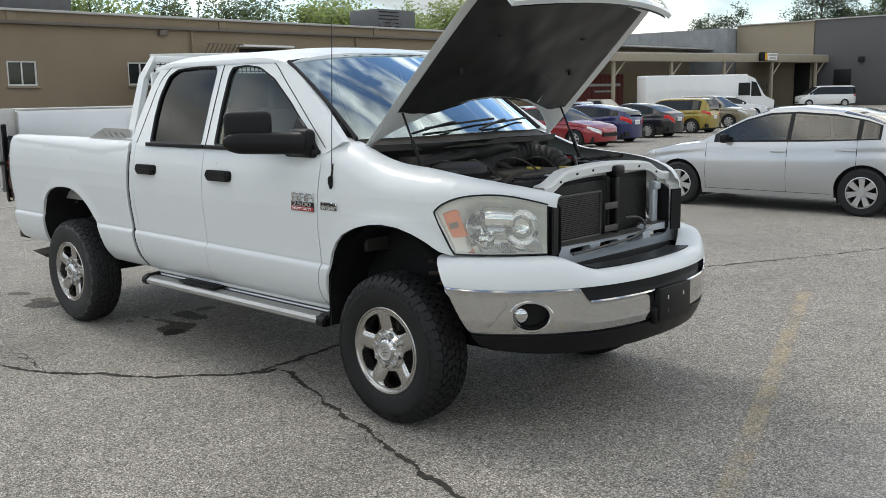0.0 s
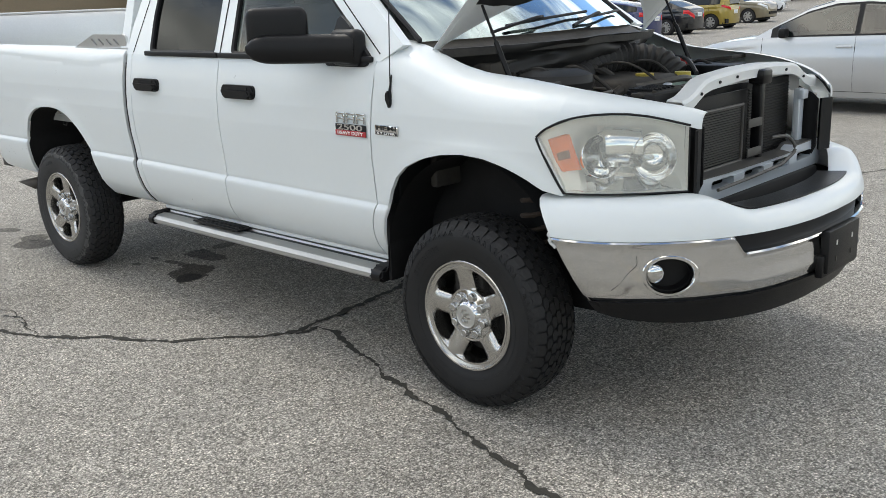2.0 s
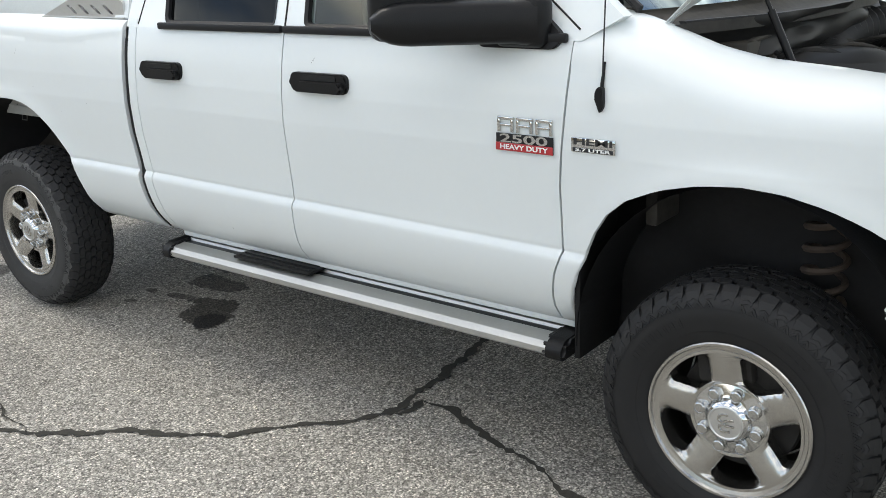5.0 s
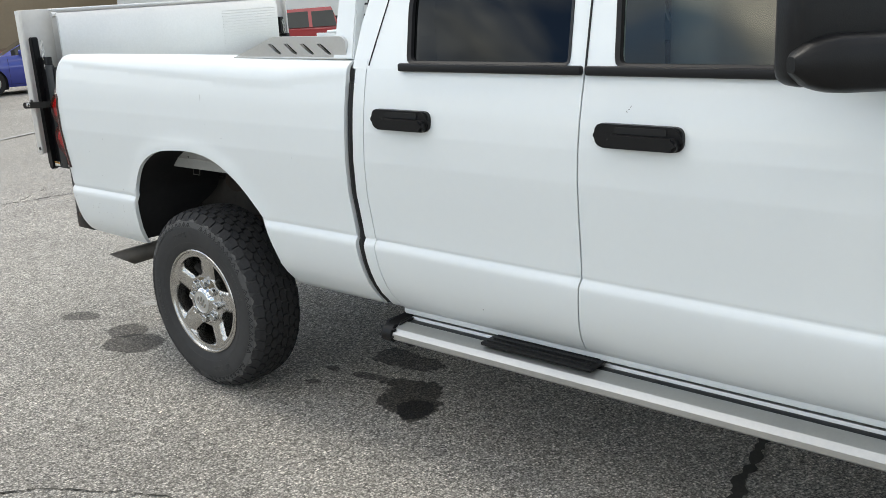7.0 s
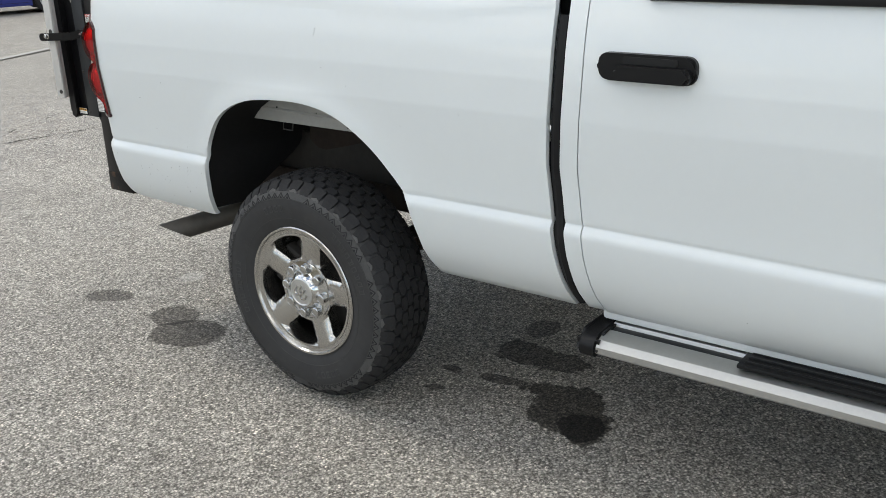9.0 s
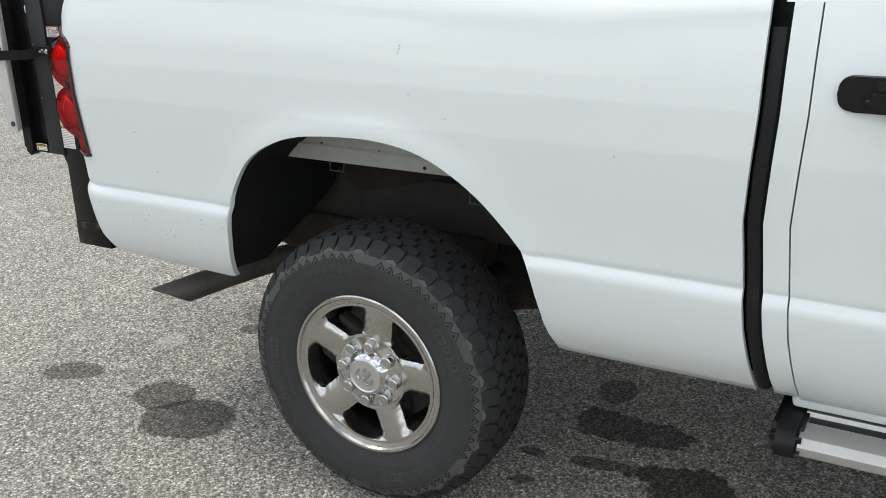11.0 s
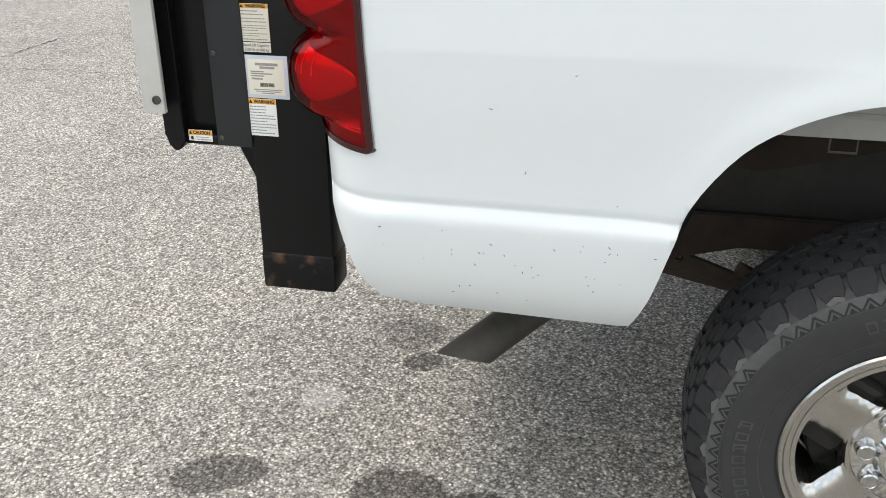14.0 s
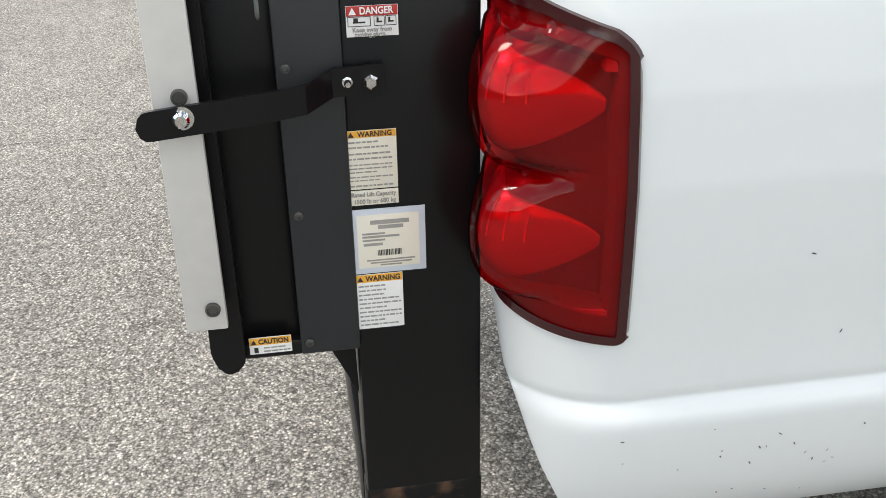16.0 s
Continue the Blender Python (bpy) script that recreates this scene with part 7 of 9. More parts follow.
        color = mix(color, edge.outputs["Result"], (0.15, 0.14, 0.13), "MULTIPLY")
    # sunlit paleness painted into the asphalt, a pale lime spot and the worn yellow line
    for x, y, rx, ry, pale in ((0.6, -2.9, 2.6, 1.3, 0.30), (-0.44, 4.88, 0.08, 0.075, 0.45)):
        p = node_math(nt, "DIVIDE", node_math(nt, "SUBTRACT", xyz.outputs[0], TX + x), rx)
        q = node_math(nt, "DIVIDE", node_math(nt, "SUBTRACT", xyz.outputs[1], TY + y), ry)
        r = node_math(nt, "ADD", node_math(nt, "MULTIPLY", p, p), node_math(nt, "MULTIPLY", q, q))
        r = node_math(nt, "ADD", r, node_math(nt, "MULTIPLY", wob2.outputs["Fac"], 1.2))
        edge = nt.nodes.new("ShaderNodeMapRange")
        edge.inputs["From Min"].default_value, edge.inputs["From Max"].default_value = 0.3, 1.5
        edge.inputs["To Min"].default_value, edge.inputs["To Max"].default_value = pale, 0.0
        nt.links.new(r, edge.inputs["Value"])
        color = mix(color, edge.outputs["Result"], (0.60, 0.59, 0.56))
    la, lb = Vector((TX + 3.64, TY - 0.316)), Vector((TX - 0.588, TY - 1.763))
    d = (lb - la).normalized()
    off = node_math(nt, "ADD", node_math(nt, "MULTIPLY", node_math(nt, "SUBTRACT", xyz.outputs[0], la.x), -d.y), node_math(nt, "MULTIPLY", node_math(nt, "SUBTRACT", xyz.outputs[1], la.y), d.x))
    run = node_math(nt, "ADD", node_math(nt, "MULTIPLY", node_math(nt, "SUBTRACT", xyz.outputs[0], la.x), d.x), node_math(nt, "MULTIPLY", node_math(nt, "SUBTRACT", xyz.outputs[1], la.y), d.y))
    w = node_math(nt, "ADD", node_math(nt, "ABSOLUTE", off), node_math(nt, "MULTIPLY", node_math(nt, "SUBTRACT", wob2.outputs["Fac"], 0.5), 0.09))
    inside = node_math(nt, "MULTIPLY", node_math(nt, "LESS_THAN", w, 0.052), node_math(nt, "GREATER_THAN", run, 0.0))
    worn = nt.nodes.new("ShaderNodeMapRange")
    worn.inputs["From Min"].default_value, worn.inputs["From Max"].default_value = 0.36, 0.62
    worn.inputs["To Min"].default_value, worn.inputs["To Max"].default_value = 0.03, 0.40
    nt.links.new(mid.outputs["Fac"], worn.inputs["Value"])
    stone_hit = node_math(nt, "MULTIPLY", worn.outputs["Result"], node_math(nt, "MULTIPLY_ADD", sep2.outputs["Red"], 0.9, 0.3))
    color = mix(color, node_math(nt, "MULTIPLY", inside, stone_hit), (0.50, 0.37, 0.17))
    nt.links.new(color, b.inputs["Base Color"])
    b.inputs["Roughness"].default_value = 0.85
    b.inputs["Specular IOR Level"].default_value = 0.3
    bp = nt.nodes.new("ShaderNodeBump")
    bp.inputs["Strength"].default_value, bp.inputs["Distance"].default_value = 0.6, 0.004
    bp.invert = True
    nt.links.new(stones.outputs["Distance"], bp.inputs["Height"])
    nt.links.new(bp.outputs["Normal"], b.inputs["Normal"])
    return m


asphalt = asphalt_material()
crack_fill = mat("crack_fill", (0.030, 0.028, 0.022), 0.95, tone=0.5, tone_scale=8, grain=0.5, grain_scale=90, bump=0.6, bump_scale=90)


def lot(x, y):
    """Height of the car park, which falls gently away behind the truck; truck-frame coordinates."""
    return -0.022 * min(26.0, max(0.0, y - 5.0)) * ramp(x, [(35, 1.0), (60, 0.5)])


bm = bmesh.new()
gx = [-1500, -400, -120, -60] + spread(-40, 110, 51) + [150, 400, 1500]
gy = [-1500, -400, -120, -60] + spread(-40, 5, 16) + spread(6, 32, 27) + [40, 60, 100, 200, 400, 1500]
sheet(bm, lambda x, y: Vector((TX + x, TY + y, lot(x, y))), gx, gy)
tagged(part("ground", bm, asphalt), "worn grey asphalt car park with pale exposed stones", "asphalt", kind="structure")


def crack(pts, w0, w1, seed=0, material=crack_fill, name="crack"):
    """A ragged dark ribbon 4 mm over the asphalt, through truck-frame points."""
    rng = random.Random(seed)
    line = [Vector((TX + x, TY + y, 0)) for x, y in pts]
    fine = []
    for a, b in zip(line, line[1:]):
        n = max(2, int((b - a).length / 0.022))
        for k in range(n):
            fine.append(a.lerp(b, k / n))
    fine.append(line[-1])
    for i in range(1, len(fine) - 1):
        q = fine[i]
        fine[i] = q + Vector((noise.noise(q * 6.0) * 0.035 + noise.noise(q * 25) * 0.010, noise.noise(q * 6.0 + Vector((9, 3, 1))) * 0.035 + noise.noise(q * 25 + Vector((4, 4, 0))) * 0.010, 0))
    bm = bmesh.new()
    prev = None
    for i, p in enumerate(fine):
        d = (fine[min(i + 1, len(fine) - 1)] - fine[max(i - 1, 0)]).normalized()
        n = Vector((-d.y, d.x, 0))
        t = i / (len(fine) - 1)
        w = (w0 + (w1 - w0) * t) * max(0.12, 0.10 + 0.85 * rng.random() + 0.55 * noise.noise(p * 7.0))
        pair = [bm.verts.new(p + n * w * (0.4 + 0.2 * rng.random()) + Vector((0, 0, 0.004 + lot(p.x - TX, p.y - TY)))), bm.verts.new(p - n * w * (0.4 + 0.2 * rng.random()) + Vector((0, 0, 0.004 + lot(p.x - TX, p.y - TY))))]
        if prev:
            bm.faces.new((prev[0], prev[1], pair[1], pair[0]))
        prev = pair
    return tagged(part(name, bm, material, smooth=False), "dark weathered crack in the asphalt", "crack", kind="structure")


crack([(-3.6, 4.9), (-2.6, 3.4), (-1.886, 2.737), (-1.757, 2.348), (-1.332, 1.695), (-0.919, 1.319), (-0.84, 1.30), (-0.45, 1.36), (-0.107, 1.40), (0.5, 1.55), (1.6, 1.75)], 0.026, 0.070, 1)
crack([(-0.88, 1.27), (-0.749, 1.252), (-0.74, 1.12), (-0.86, 0.80), (-0.969, 0.482), (-1.08, 0.10), (-1.221, -0.336), (-1.33, -0.66), (-1.415, -0.927), (-1.62, -1.6), (-1.9, -2.6)], 0.044, 0.040, 2)
crack([(-1.757, 2.348), (-1.70, 2.58), (-1.66, 2.74), (-1.95, 3.1), (-2.4, 3.3)], 0.012, 0.010, 3)
crack([(-2.163, 3.700), (-1.944, 3.373), (-1.80, 3.18), (-1.665, 2.911), (-1.70, 2.62)], 0.012, 0.010, 8)
crack([(1.9, 2.0), (3.0, 1.40), (4.191, 0.842), (5.076, 0.433), (6.275, -0.086), (9, -1.3)], 0.030, 0.035, 4)
crack([(-0.3, 9.12), (0.279, 8.99), (1.366, 8.70), (2.6, 8.45), (3.6, 8.3)], 0.022, 0.020, 5)
crack([(0.7, 8.9), (1.2, 9.3), (2.0, 9.7)], 0.012, 0.010, 6)
crack([(2.80, 8.3), (2.74, 7.2), (2.718, 6.275), (2.707, 5.652), (2.70, 4.6), (2.66, 3.4)], 0.008, 0.009, 7)
white_line_paint = mat("white_line_paint", (0.34, 0.33, 0.31), 0.8, tone=0.5, tone_scale=5, grain=0.3)
for x, y, l, turn in ((3.5, 14.3, 5.0, 20), (7.0, 13.4, 5.0, 20), (25.0, 12.0, 5.0, 90), (28.5, 12.0, 5.0, 90), (32, 12.0, 5.0, 90), (22, 12.0, 5.0, 90)):
    bm = bmesh.new()
    box(bm, (0, 0, 0.004), (l, 0.10, 0.003), 0, pose(TX + x, TY + y, 0.01 + lot(x, y), 0, 0, turn))
    tagged(part("parking_line", bm, white_line_paint, smooth=False), "faded white parking bay line", "road marking", kind="structure")

# ---- parked cars ----
def car_paint(name, color, metal=0.35, rough=0.32):
    return mat(name, color, rough, metal, coat=1.0, tone=0.04, tone_scale=2, grain=0.03)


dark_glass = mat("dark_glass", (0.018, 0.022, 0.022), 0.06, 0.0, tone=0.3, tone_scale=3, spec=0.35)
grey_glass = clear_glass("grey_glass", (0.15, 0.19, 0.185), boost=1.1)
hub_silver = mat("hub_silver", (0.55, 0.55, 0.55), 0.3, 0.7, tone=0.08)
clear_lamp = mat("clear_lamp", (0.72, 0.73, 0.74), 0.15, 0.5, coat=1.0)


SEDAN = dict(L=4.60, W=1.80, wb=2.69, fo=0.92, r=0.32, clear=0.20,
             shoulder=[(-1, 0.66), (-0.985, 0.86), (-0.93, 1.01), (-0.75, 1.03), (-0.3, 0.98), (0.30, 0.945), (0.47, 0.93), (0.66, 0.88), (0.85, 0.79), (0.96, 0.69), (1, 0.56)],
             top=[(-0.93, 1.03), (-0.80, 1.11), (-0.56, 1.33), (-0.38, 1.425), (-0.15, 1.47), (0.02, 1.45), (0.17, 1.34), (0.33, 1.13), (0.47, 0.935)], ws=0.04, rw=-0.42, pillars=(-0.12,), quarter=-0.53)
HATCH = dict(L=4.45, W=1.75, wb=2.70, fo=0.90, r=0.31, clear=0.18,
             shoulder=[(-1, 0.70), (-0.985, 0.95), (-0.9, 1.07), (-0.3, 1.0), (0.35, 0.95), (0.62, 0.92), (0.88, 0.78), (0.97, 0.66), (1, 0.54)],
             top=[(-0.97, 1.08), (-0.90, 1.20), (-0.6, 1.36), (-0.2, 1.47), (0.0, 1.49), (0.15, 1.44), (0.4, 1.20), (0.62, 0.93)], ws=0.12, rw=-0.72, pillars=(-0.05,), quarter=-0.55)
BOXY = dict(L=4.12, W=1.80, wb=2.57, fo=0.82, r=0.33, clear=0.22,
            shoulder=[(-1, 0.72), (-0.985, 1.0), (-0.9, 1.08), (0.3, 1.02), (0.60, 1.0), (0.88, 0.92), (0.96, 0.82), (1, 0.62)],
            top=[(-0.975, 1.09), (-0.955, 1.30), (-0.90, 1.54), (-0.7, 1.61), (0.0, 1.62), (0.2, 1.57), (0.36, 1.40), (0.60, 1.02)], ws=0.20, rw=-0.86, pillars=(-0.04,), quarter=-0.60)
WAGON = dict(L=4.50, W=1.76, wb=2.54, fo=0.90, r=0.34, clear=0.25,
             shoulder=[(-1, 0.72), (-0.985, 1.0), (-0.9, 1.09), (0.3, 1.04), (0.52, 1.03), (0.86, 0.97), (0.96, 0.86), (1, 0.62)],
             top=[(-0.97, 1.10), (-0.94, 1.30), (-0.84, 1.57), (-0.6, 1.64), (0.0, 1.65), (0.12, 1.60), (0.28, 1.38), (0.50, 1.04)], ws=0.13, rw=-0.80, pillars=(-0.08,), quarter=-0.52)
VAN = dict(L=5.75, W=2.00, wb=3.50, fo=0.95, r=0.36, clear=0.30,
           shoulder=[(-1, 0.9), (-0.99, 1.18), (-0.95, 1.22), (0.3, 1.22), (0.72, 1.18), (0.9, 1.08), (0.97, 0.95), (1, 0.6)],
           top=[(-0.985, 1.23), (-0.97, 1.60), (-0.94, 1.98), (-0.85, 2.07), (0.2, 2.08), (0.36, 2.03), (0.50, 1.72), (0.72, 1.20)], ws=0.38, rw=-0.95, pillars=(0.14,), quarter=-0.90)


def car(name, label, x, y, heading, kind, paint, face="rear", glass=None, spokes=7, plate=True, group="cars in the car park", detail=1.0):
    """A parked car from its side and top outlines; local y is forward. heading: degrees from +y, anticlockwise."""
    k = kind
    c = empty(name, TX + x, TY + y, lot(x, y), heading, label, "car" if k is not VAN else "van", group)
    L, Wd = k["L"] / 2, k["W"] / 2
    yf, yr = L - k["fo"], L - k["fo"] - k["wb"]
    r = k["r"]
    glass = glass or dark_glass
    plan = 7.0 if k in (BOXY, VAN, WAGON) else 5.0

    def half(yy):
        return Wd * max(0.0, 1 - min(1.0, abs(yy) / L) ** plan) ** (1 / 3.2)

    def shoulder(yy):
        return ramp(yy / L, k["shoulder"])

    def low(yy):
        z = k["clear"] + 0.05 * max(0.0, abs(yy) / L - 0.75) / 0.25
        for yw in (yf, yr):
            d = abs(yy - yw)
            ra = r + 0.055
            if d < ra:
                z = max(z, r + math.sqrt(ra * ra - d * d) * 0.98)
        return z

    def side(s, yy, v, out=0.0):
        z = low(yy) + (shoulder(yy) - low(yy)) * v
        return skin(s, yy, z, out)

    def skin(s, yy, z, out=0.0):
        q = (z - 0.2) / max(0.05, shoulder(yy) - 0.2)
        bulge = 1 - 0.075 * abs(q - 0.50) ** 2.2 * 3.0 - 0.03 * max(0.0, 0.30 - q) * 3
        rib = 0.010 * math.exp(-((q - 0.80) / 0.05) ** 2)
        return Vector((s * (half(yy) * bulge - rib + out), yy, z))

    ys = sorted(set([round(q, 4) for q in [L * math.sin(a) for a in spread(-math.pi / 2, math.pi / 2, 25)] + [w + (r + 0.055) * math.cos(a) for w in (yf, yr) for a in spread(0, math.pi, 21)] + [yf - r - 0.062, yf + r + 0.062, yr - r - 0.062, yr + r + 0.062] + spread(-0.94 * L, 0.94 * L, 30)]))
    bm = bmesh.new()
    for s in (-1, 1):
        sheet(bm, lambda q, v: side(s, q, v), ys, spread(0, 1, 15))
    sheet(bm, lambda q, u: Vector((u * skin(1, q, shoulder(q)).x, q, shoulder(q) + 0.045 * (1 - u * u) * min(1.0, half(q) / Wd))), ys, spread(-1, 1, 13))
    bmesh.ops.remove_doubles(bm, verts=bm.verts[:], dist=0.001)
    part("body", bm, paint, c, angle=50)
    bm = bmesh.new()
    box(bm, (0, 0, k["clear"] + 0.12), (k["W"] * 0.80, k["L"] * 0.90, 0.22), 0.03)
    for yw in (yf, yr):
        box(bm, (0, yw, r + 0.12), (k["W"] * 0.86, 2 * r + 0.1, 2 * r - 0.05), 0.02)
    part("underbody", bm, dark_void, c)
    # cabin
    y_b, y_f = k["top"][0][0] * L, k["top"][-1][0] * L

    def roof_z(q):
        return ramp(q / L, k["top"])

    def cab(q, u, out=0.0):
        zt, zs = roof_z(q), shoulder(q)
        h = max(0.0, zt - zs)
        base = skin(1, q, zs).x - 0.03
        lean = 0.40 if k is not VAN else 0.16
        e = base - lean * h
        a = abs(u)
        if a > 0.72:
            t = (1 - a) / 0.28
            return Vector((math.copysign(base + (e - base) * t * 0.92 + out, u), q, zs + h * 0.90 * t))
        t = a / 0.72
        return Vector((math.copysign(1, u) * (e + (base - e) * 0.08) * math.sin(t * math.pi / 2) ** 0.9 if a else 0.0, q, zs + h * (0.90 + 0.10 * math.cos(t * math.pi / 2)) + out))

    cs = spread(y_b, y_f, 44)
    cuts = [y_b + (0.20 if k is SEDAN else 0.10) * (y_f - y_b) if k is not VAN else y_b + 0.06, k["quarter"] * L, k["pillars"][0] * L, y_f - 0.30]

    def open_pane(q, u):
        """Where a see-through side window leaves the cabin side open."""
        return glass is grey_glass and 0.765 < abs(u) < 0.982 and any(a + 0.04 < q < b - 0.04 for a, b in zip(cuts, cuts[1:]))

    us = spread(-1, -0.72, 6)[:-1] + spread(-0.72, 0.72, 17) + spread(0.72, 1, 6)[1:]
    mid = [q for q in us if abs(q) <= 0.7201]
    ws, rw = k["ws"] * L, k["rw"] * L
    bm = bmesh.new()
    sheet(bm, lambda q, u: cab(q, u), spread(y_b, y_f, 110), spread(-1, -0.72, 17), None, open_pane)
    sheet(bm, lambda q, u: cab(q, u), spread(y_b, y_f, 110), spread(0.72, 1, 17), None, open_pane)
    sheet(bm, lambda q, u: cab(q, u), spread(rw, ws, 30), mid)
    part("roof", bm, paint, c, angle=60)
    bm = bmesh.new()
    sheet(bm, lambda q, u: cab(q, u), spread(ws, y_f, 16), mid)
    part("windshield", bm, glass, c, angle=60)
    bm = bmesh.new()
    sheet(bm, lambda q, u: cab(q, u), spread(y_b, rw, 16), mid)
    part("rear_glass", bm, glass, c, angle=60)
    for s in (-1, 1):
        bm = bmesh.new()
        sheet(bm, lambda q, v: cab(q, s * (0.999 - 0.255 * v), 0.003), spread(cuts[0], cuts[-1] + 0.06, 90), spread(0, 1, 14), None, lambda q, v: open_pane(q, 0.999 - 0.255 * v))
        part("window_frame", bm, black_trim, c)
        for a, b in zip(cuts, cuts[1:]):
            bm = bmesh.new()
            sheet(bm, lambda q, v: cab(q, s * (0.985 - 0.225 * v), 0.007), spread(a + 0.03, b - 0.03, 16), spread(0, 1, 4))
            part("side_window", bm, glass, c)
        bm = bmesh.new()
        for yy in (k["pillars"][0] * L, yf - r - 0.12, k["quarter"] * L):
            tube(bm, [skin(s, yy, z, -0.001) for z in spread(k["clear"] + 0.07, shoulder(yy), 8)], 0.004, 4, 1)
        tube(bm, [skin(s, yy, k["clear"] + 0.075, -0.001) for yy in spread(yr + r + 0.1, yf - r - 0.1, 6)], 0.004, 4, 1)
        part("door_seam", bm, dark_void, c)
        for yy in (k["pillars"][0] * L + 0.13, k["quarter"] * L + 0.10):
            bm = bmesh.new()
            p = skin(s, yy, shoulder(yy) - 0.13, 0.012)
            box(bm, p, (0.03, 0.20, 0.032), 0.012)
            part("door_handle", bm, paint, c)
        bm = bmesh.new()
        p = skin(s, y_f - 0.45, shoulder(y_f - 0.45) + 0.06, 0.08)
        box(bm, p, (0.17, 0.10, 0.13), 0.035, seg=3)
        part("wing_mirror", bm, paint if detail > 0.5 else black_plastic, c)
        bm = bmesh.new()
        sheet(bm, lambda q, v: skin(s, q, shoulder(q) - 0.03 - 0.13 * v * (0.6 + 0.4 * (q / L - 0.8) / 0.17), 0.004), spread(0.80 * L, 0.972 * L, 12), spread(0, 1, 5), (-s * 0.02, 0, 0))
        part("headlight", bm, clear_lamp, c)
        bm = bmesh.new()
        zt = 0.10
        sheet(bm, lambda q, v: skin(s, q, shoulder(q) - (0.03 if k is not VAN else 0.05) - (0.15 if k is not BOXY else 0.10) * v, 0.005), spread(-0.988 * L, -0.86 * L, 12), spread(0, 1, 5), (-s * 0.02, 0, 0))
        part("tail_light", bm, bright_red_lens, c)
    bm = bmesh.new()
    sheet(bm, lambda u, z: Vector((u, L * (1 - 0.03 * abs(u / Wd) ** 3) + 0.004 - 0.4 * max(0.0, z - 0.55) ** 1.4, z)), spread(-0.24 * k["W"], 0.24 * k["W"], 11), spread(0.42, 0.55, 5), (0, -0.05, 0))
    part("grille", bm, black_plastic, c)
    bm = bmesh.new()
    sheet(bm, lambda u, z: Vector((u, -L * (1 - 0.03 * abs(u / Wd) ** 3) - 0.004 + 0.05, z)), spread(-0.40 * k["W"], 0.40 * k["W"], 11), spread(0.28, 0.46, 4), (0, 0.05, 0))
    part("rear_bumper_insert", bm, black_plastic, c)
    if plate:
        bm = bmesh.new()
        box(bm, (0, -L - 0.005, 0.80 if k in (SEDAN, HATCH) else 0.75), (0.32, 0.015, 0.16), 0.003)
        pl = part("licence_plate", bm, label_white, c)
        bm = bmesh.new()
        box(bm, (0, -L - 0.014, 0.80 if k in (SEDAN, HATCH) else 0.75), (0.22, 0.004, 0.05))
        part("plate_bar", bm, label_grey, pl)
    if glass is grey_glass:
        for sx in (-0.36, 0.36):
            for sy in (0.05, -0.85):
                bm = bmesh.new()
                box(bm, (sx, sy, 0.78), (0.46, 0.50, 0.16), 0.05, seg=3)
                box(bm, (sx, sy - 0.24, 1.02), (0.46, 0.14, 0.50), 0.05, seg=3)
                box(bm, (sx, sy - 0.27, 1.30), (0.24, 0.09, 0.15), 0.04, seg=3)
                part("car_seat", bm, seat_cloth, c)
        bm = bmesh.new()
        box(bm, (0, 0.86, 0.86), (1.45, 0.40, 0.16), 0.05, seg=3)
        lathe(bm, [(0.17 + 0.013 * math.cos(a), 0.013 * math.sin(a)) for a in spread(0, 2 * math.pi, 9)[:-1]], pose(-0.36, 0.56, 0.93, 65, 0, 0), 24, closed=True)
        part("dashboard", bm, dash_plastic, c)
    # wheels
    for s in (-1, 1):
        for yw in (yf, yr):
            w = new("wheel")
            w.parent = c
            w.matrix_basis = pose(s * (Wd - 0.115), yw, r, 0, 90 * s, 0)
            if ("t%.2f" % r) not in CAR_WHEELS:
                b1 = bmesh.new()
                lathe(b1, [(r * 0.64, -0.10), (r * 0.9, -0.105), (r, -0.08), (r, 0.08), (r * 0.9, 0.105), (r * 0.66, 0.10), (r * 0.64, 0.08)], seg=36)
                o = part("tyre", b1, rubber)
                CAR_WHEELS["t%.2f" % r] = o.data
                bpy.data.objects.remove(o)
            key = "r%.2f_%d" % (r, spokes)
            if key not in CAR_WHEELS:
                b1 = bmesh.new()
                lathe(b1, [(r * 0.645, 0.06), (r * 0.66, 0.10), (r * 0.62, 0.103), (r * 0.60, 0.085), (r * 0.60, -0.05)], seg=36)
                for q in range(spokes):
                    a = 2 * math.pi * q / spokes
                    wq = 1.55 / spokes
                    prism(b1, [(r * 0.10 * math.cos(a - 0.9), r * 0.10 * math.sin(a - 0.9)), (r * 0.61 * math.cos(a - wq), r * 0.61 * math.sin(a - wq)), (r * 0.61 * math.cos(a + wq), r * 0.61 * math.sin(a + wq)), (r * 0.10 * math.cos(a + 0.9), r * 0.10 * math.sin(a + 0.9))], lambda p, t, d: Vector((p, t, 0.088 + d - 0.02 * (1 - math.hypot(p, t) / r))), 0.0, 0.022)
                lathe(b1, [(r * 0.15, 0.08), (r * 0.15, 0.112), (0.0, 0.116)], seg=20)
                o = part("rim", b1, hub_silver)
                CAR_WHEELS[key] = o.data
                bpy.data.objects.remove(o)
            for nm, me in (("tyre", CAR_WHEELS["t%.2f" % r]), ("rim", CAR_WHEELS[key])):
                o = new(nm, me)
                o.parent = w
    return c


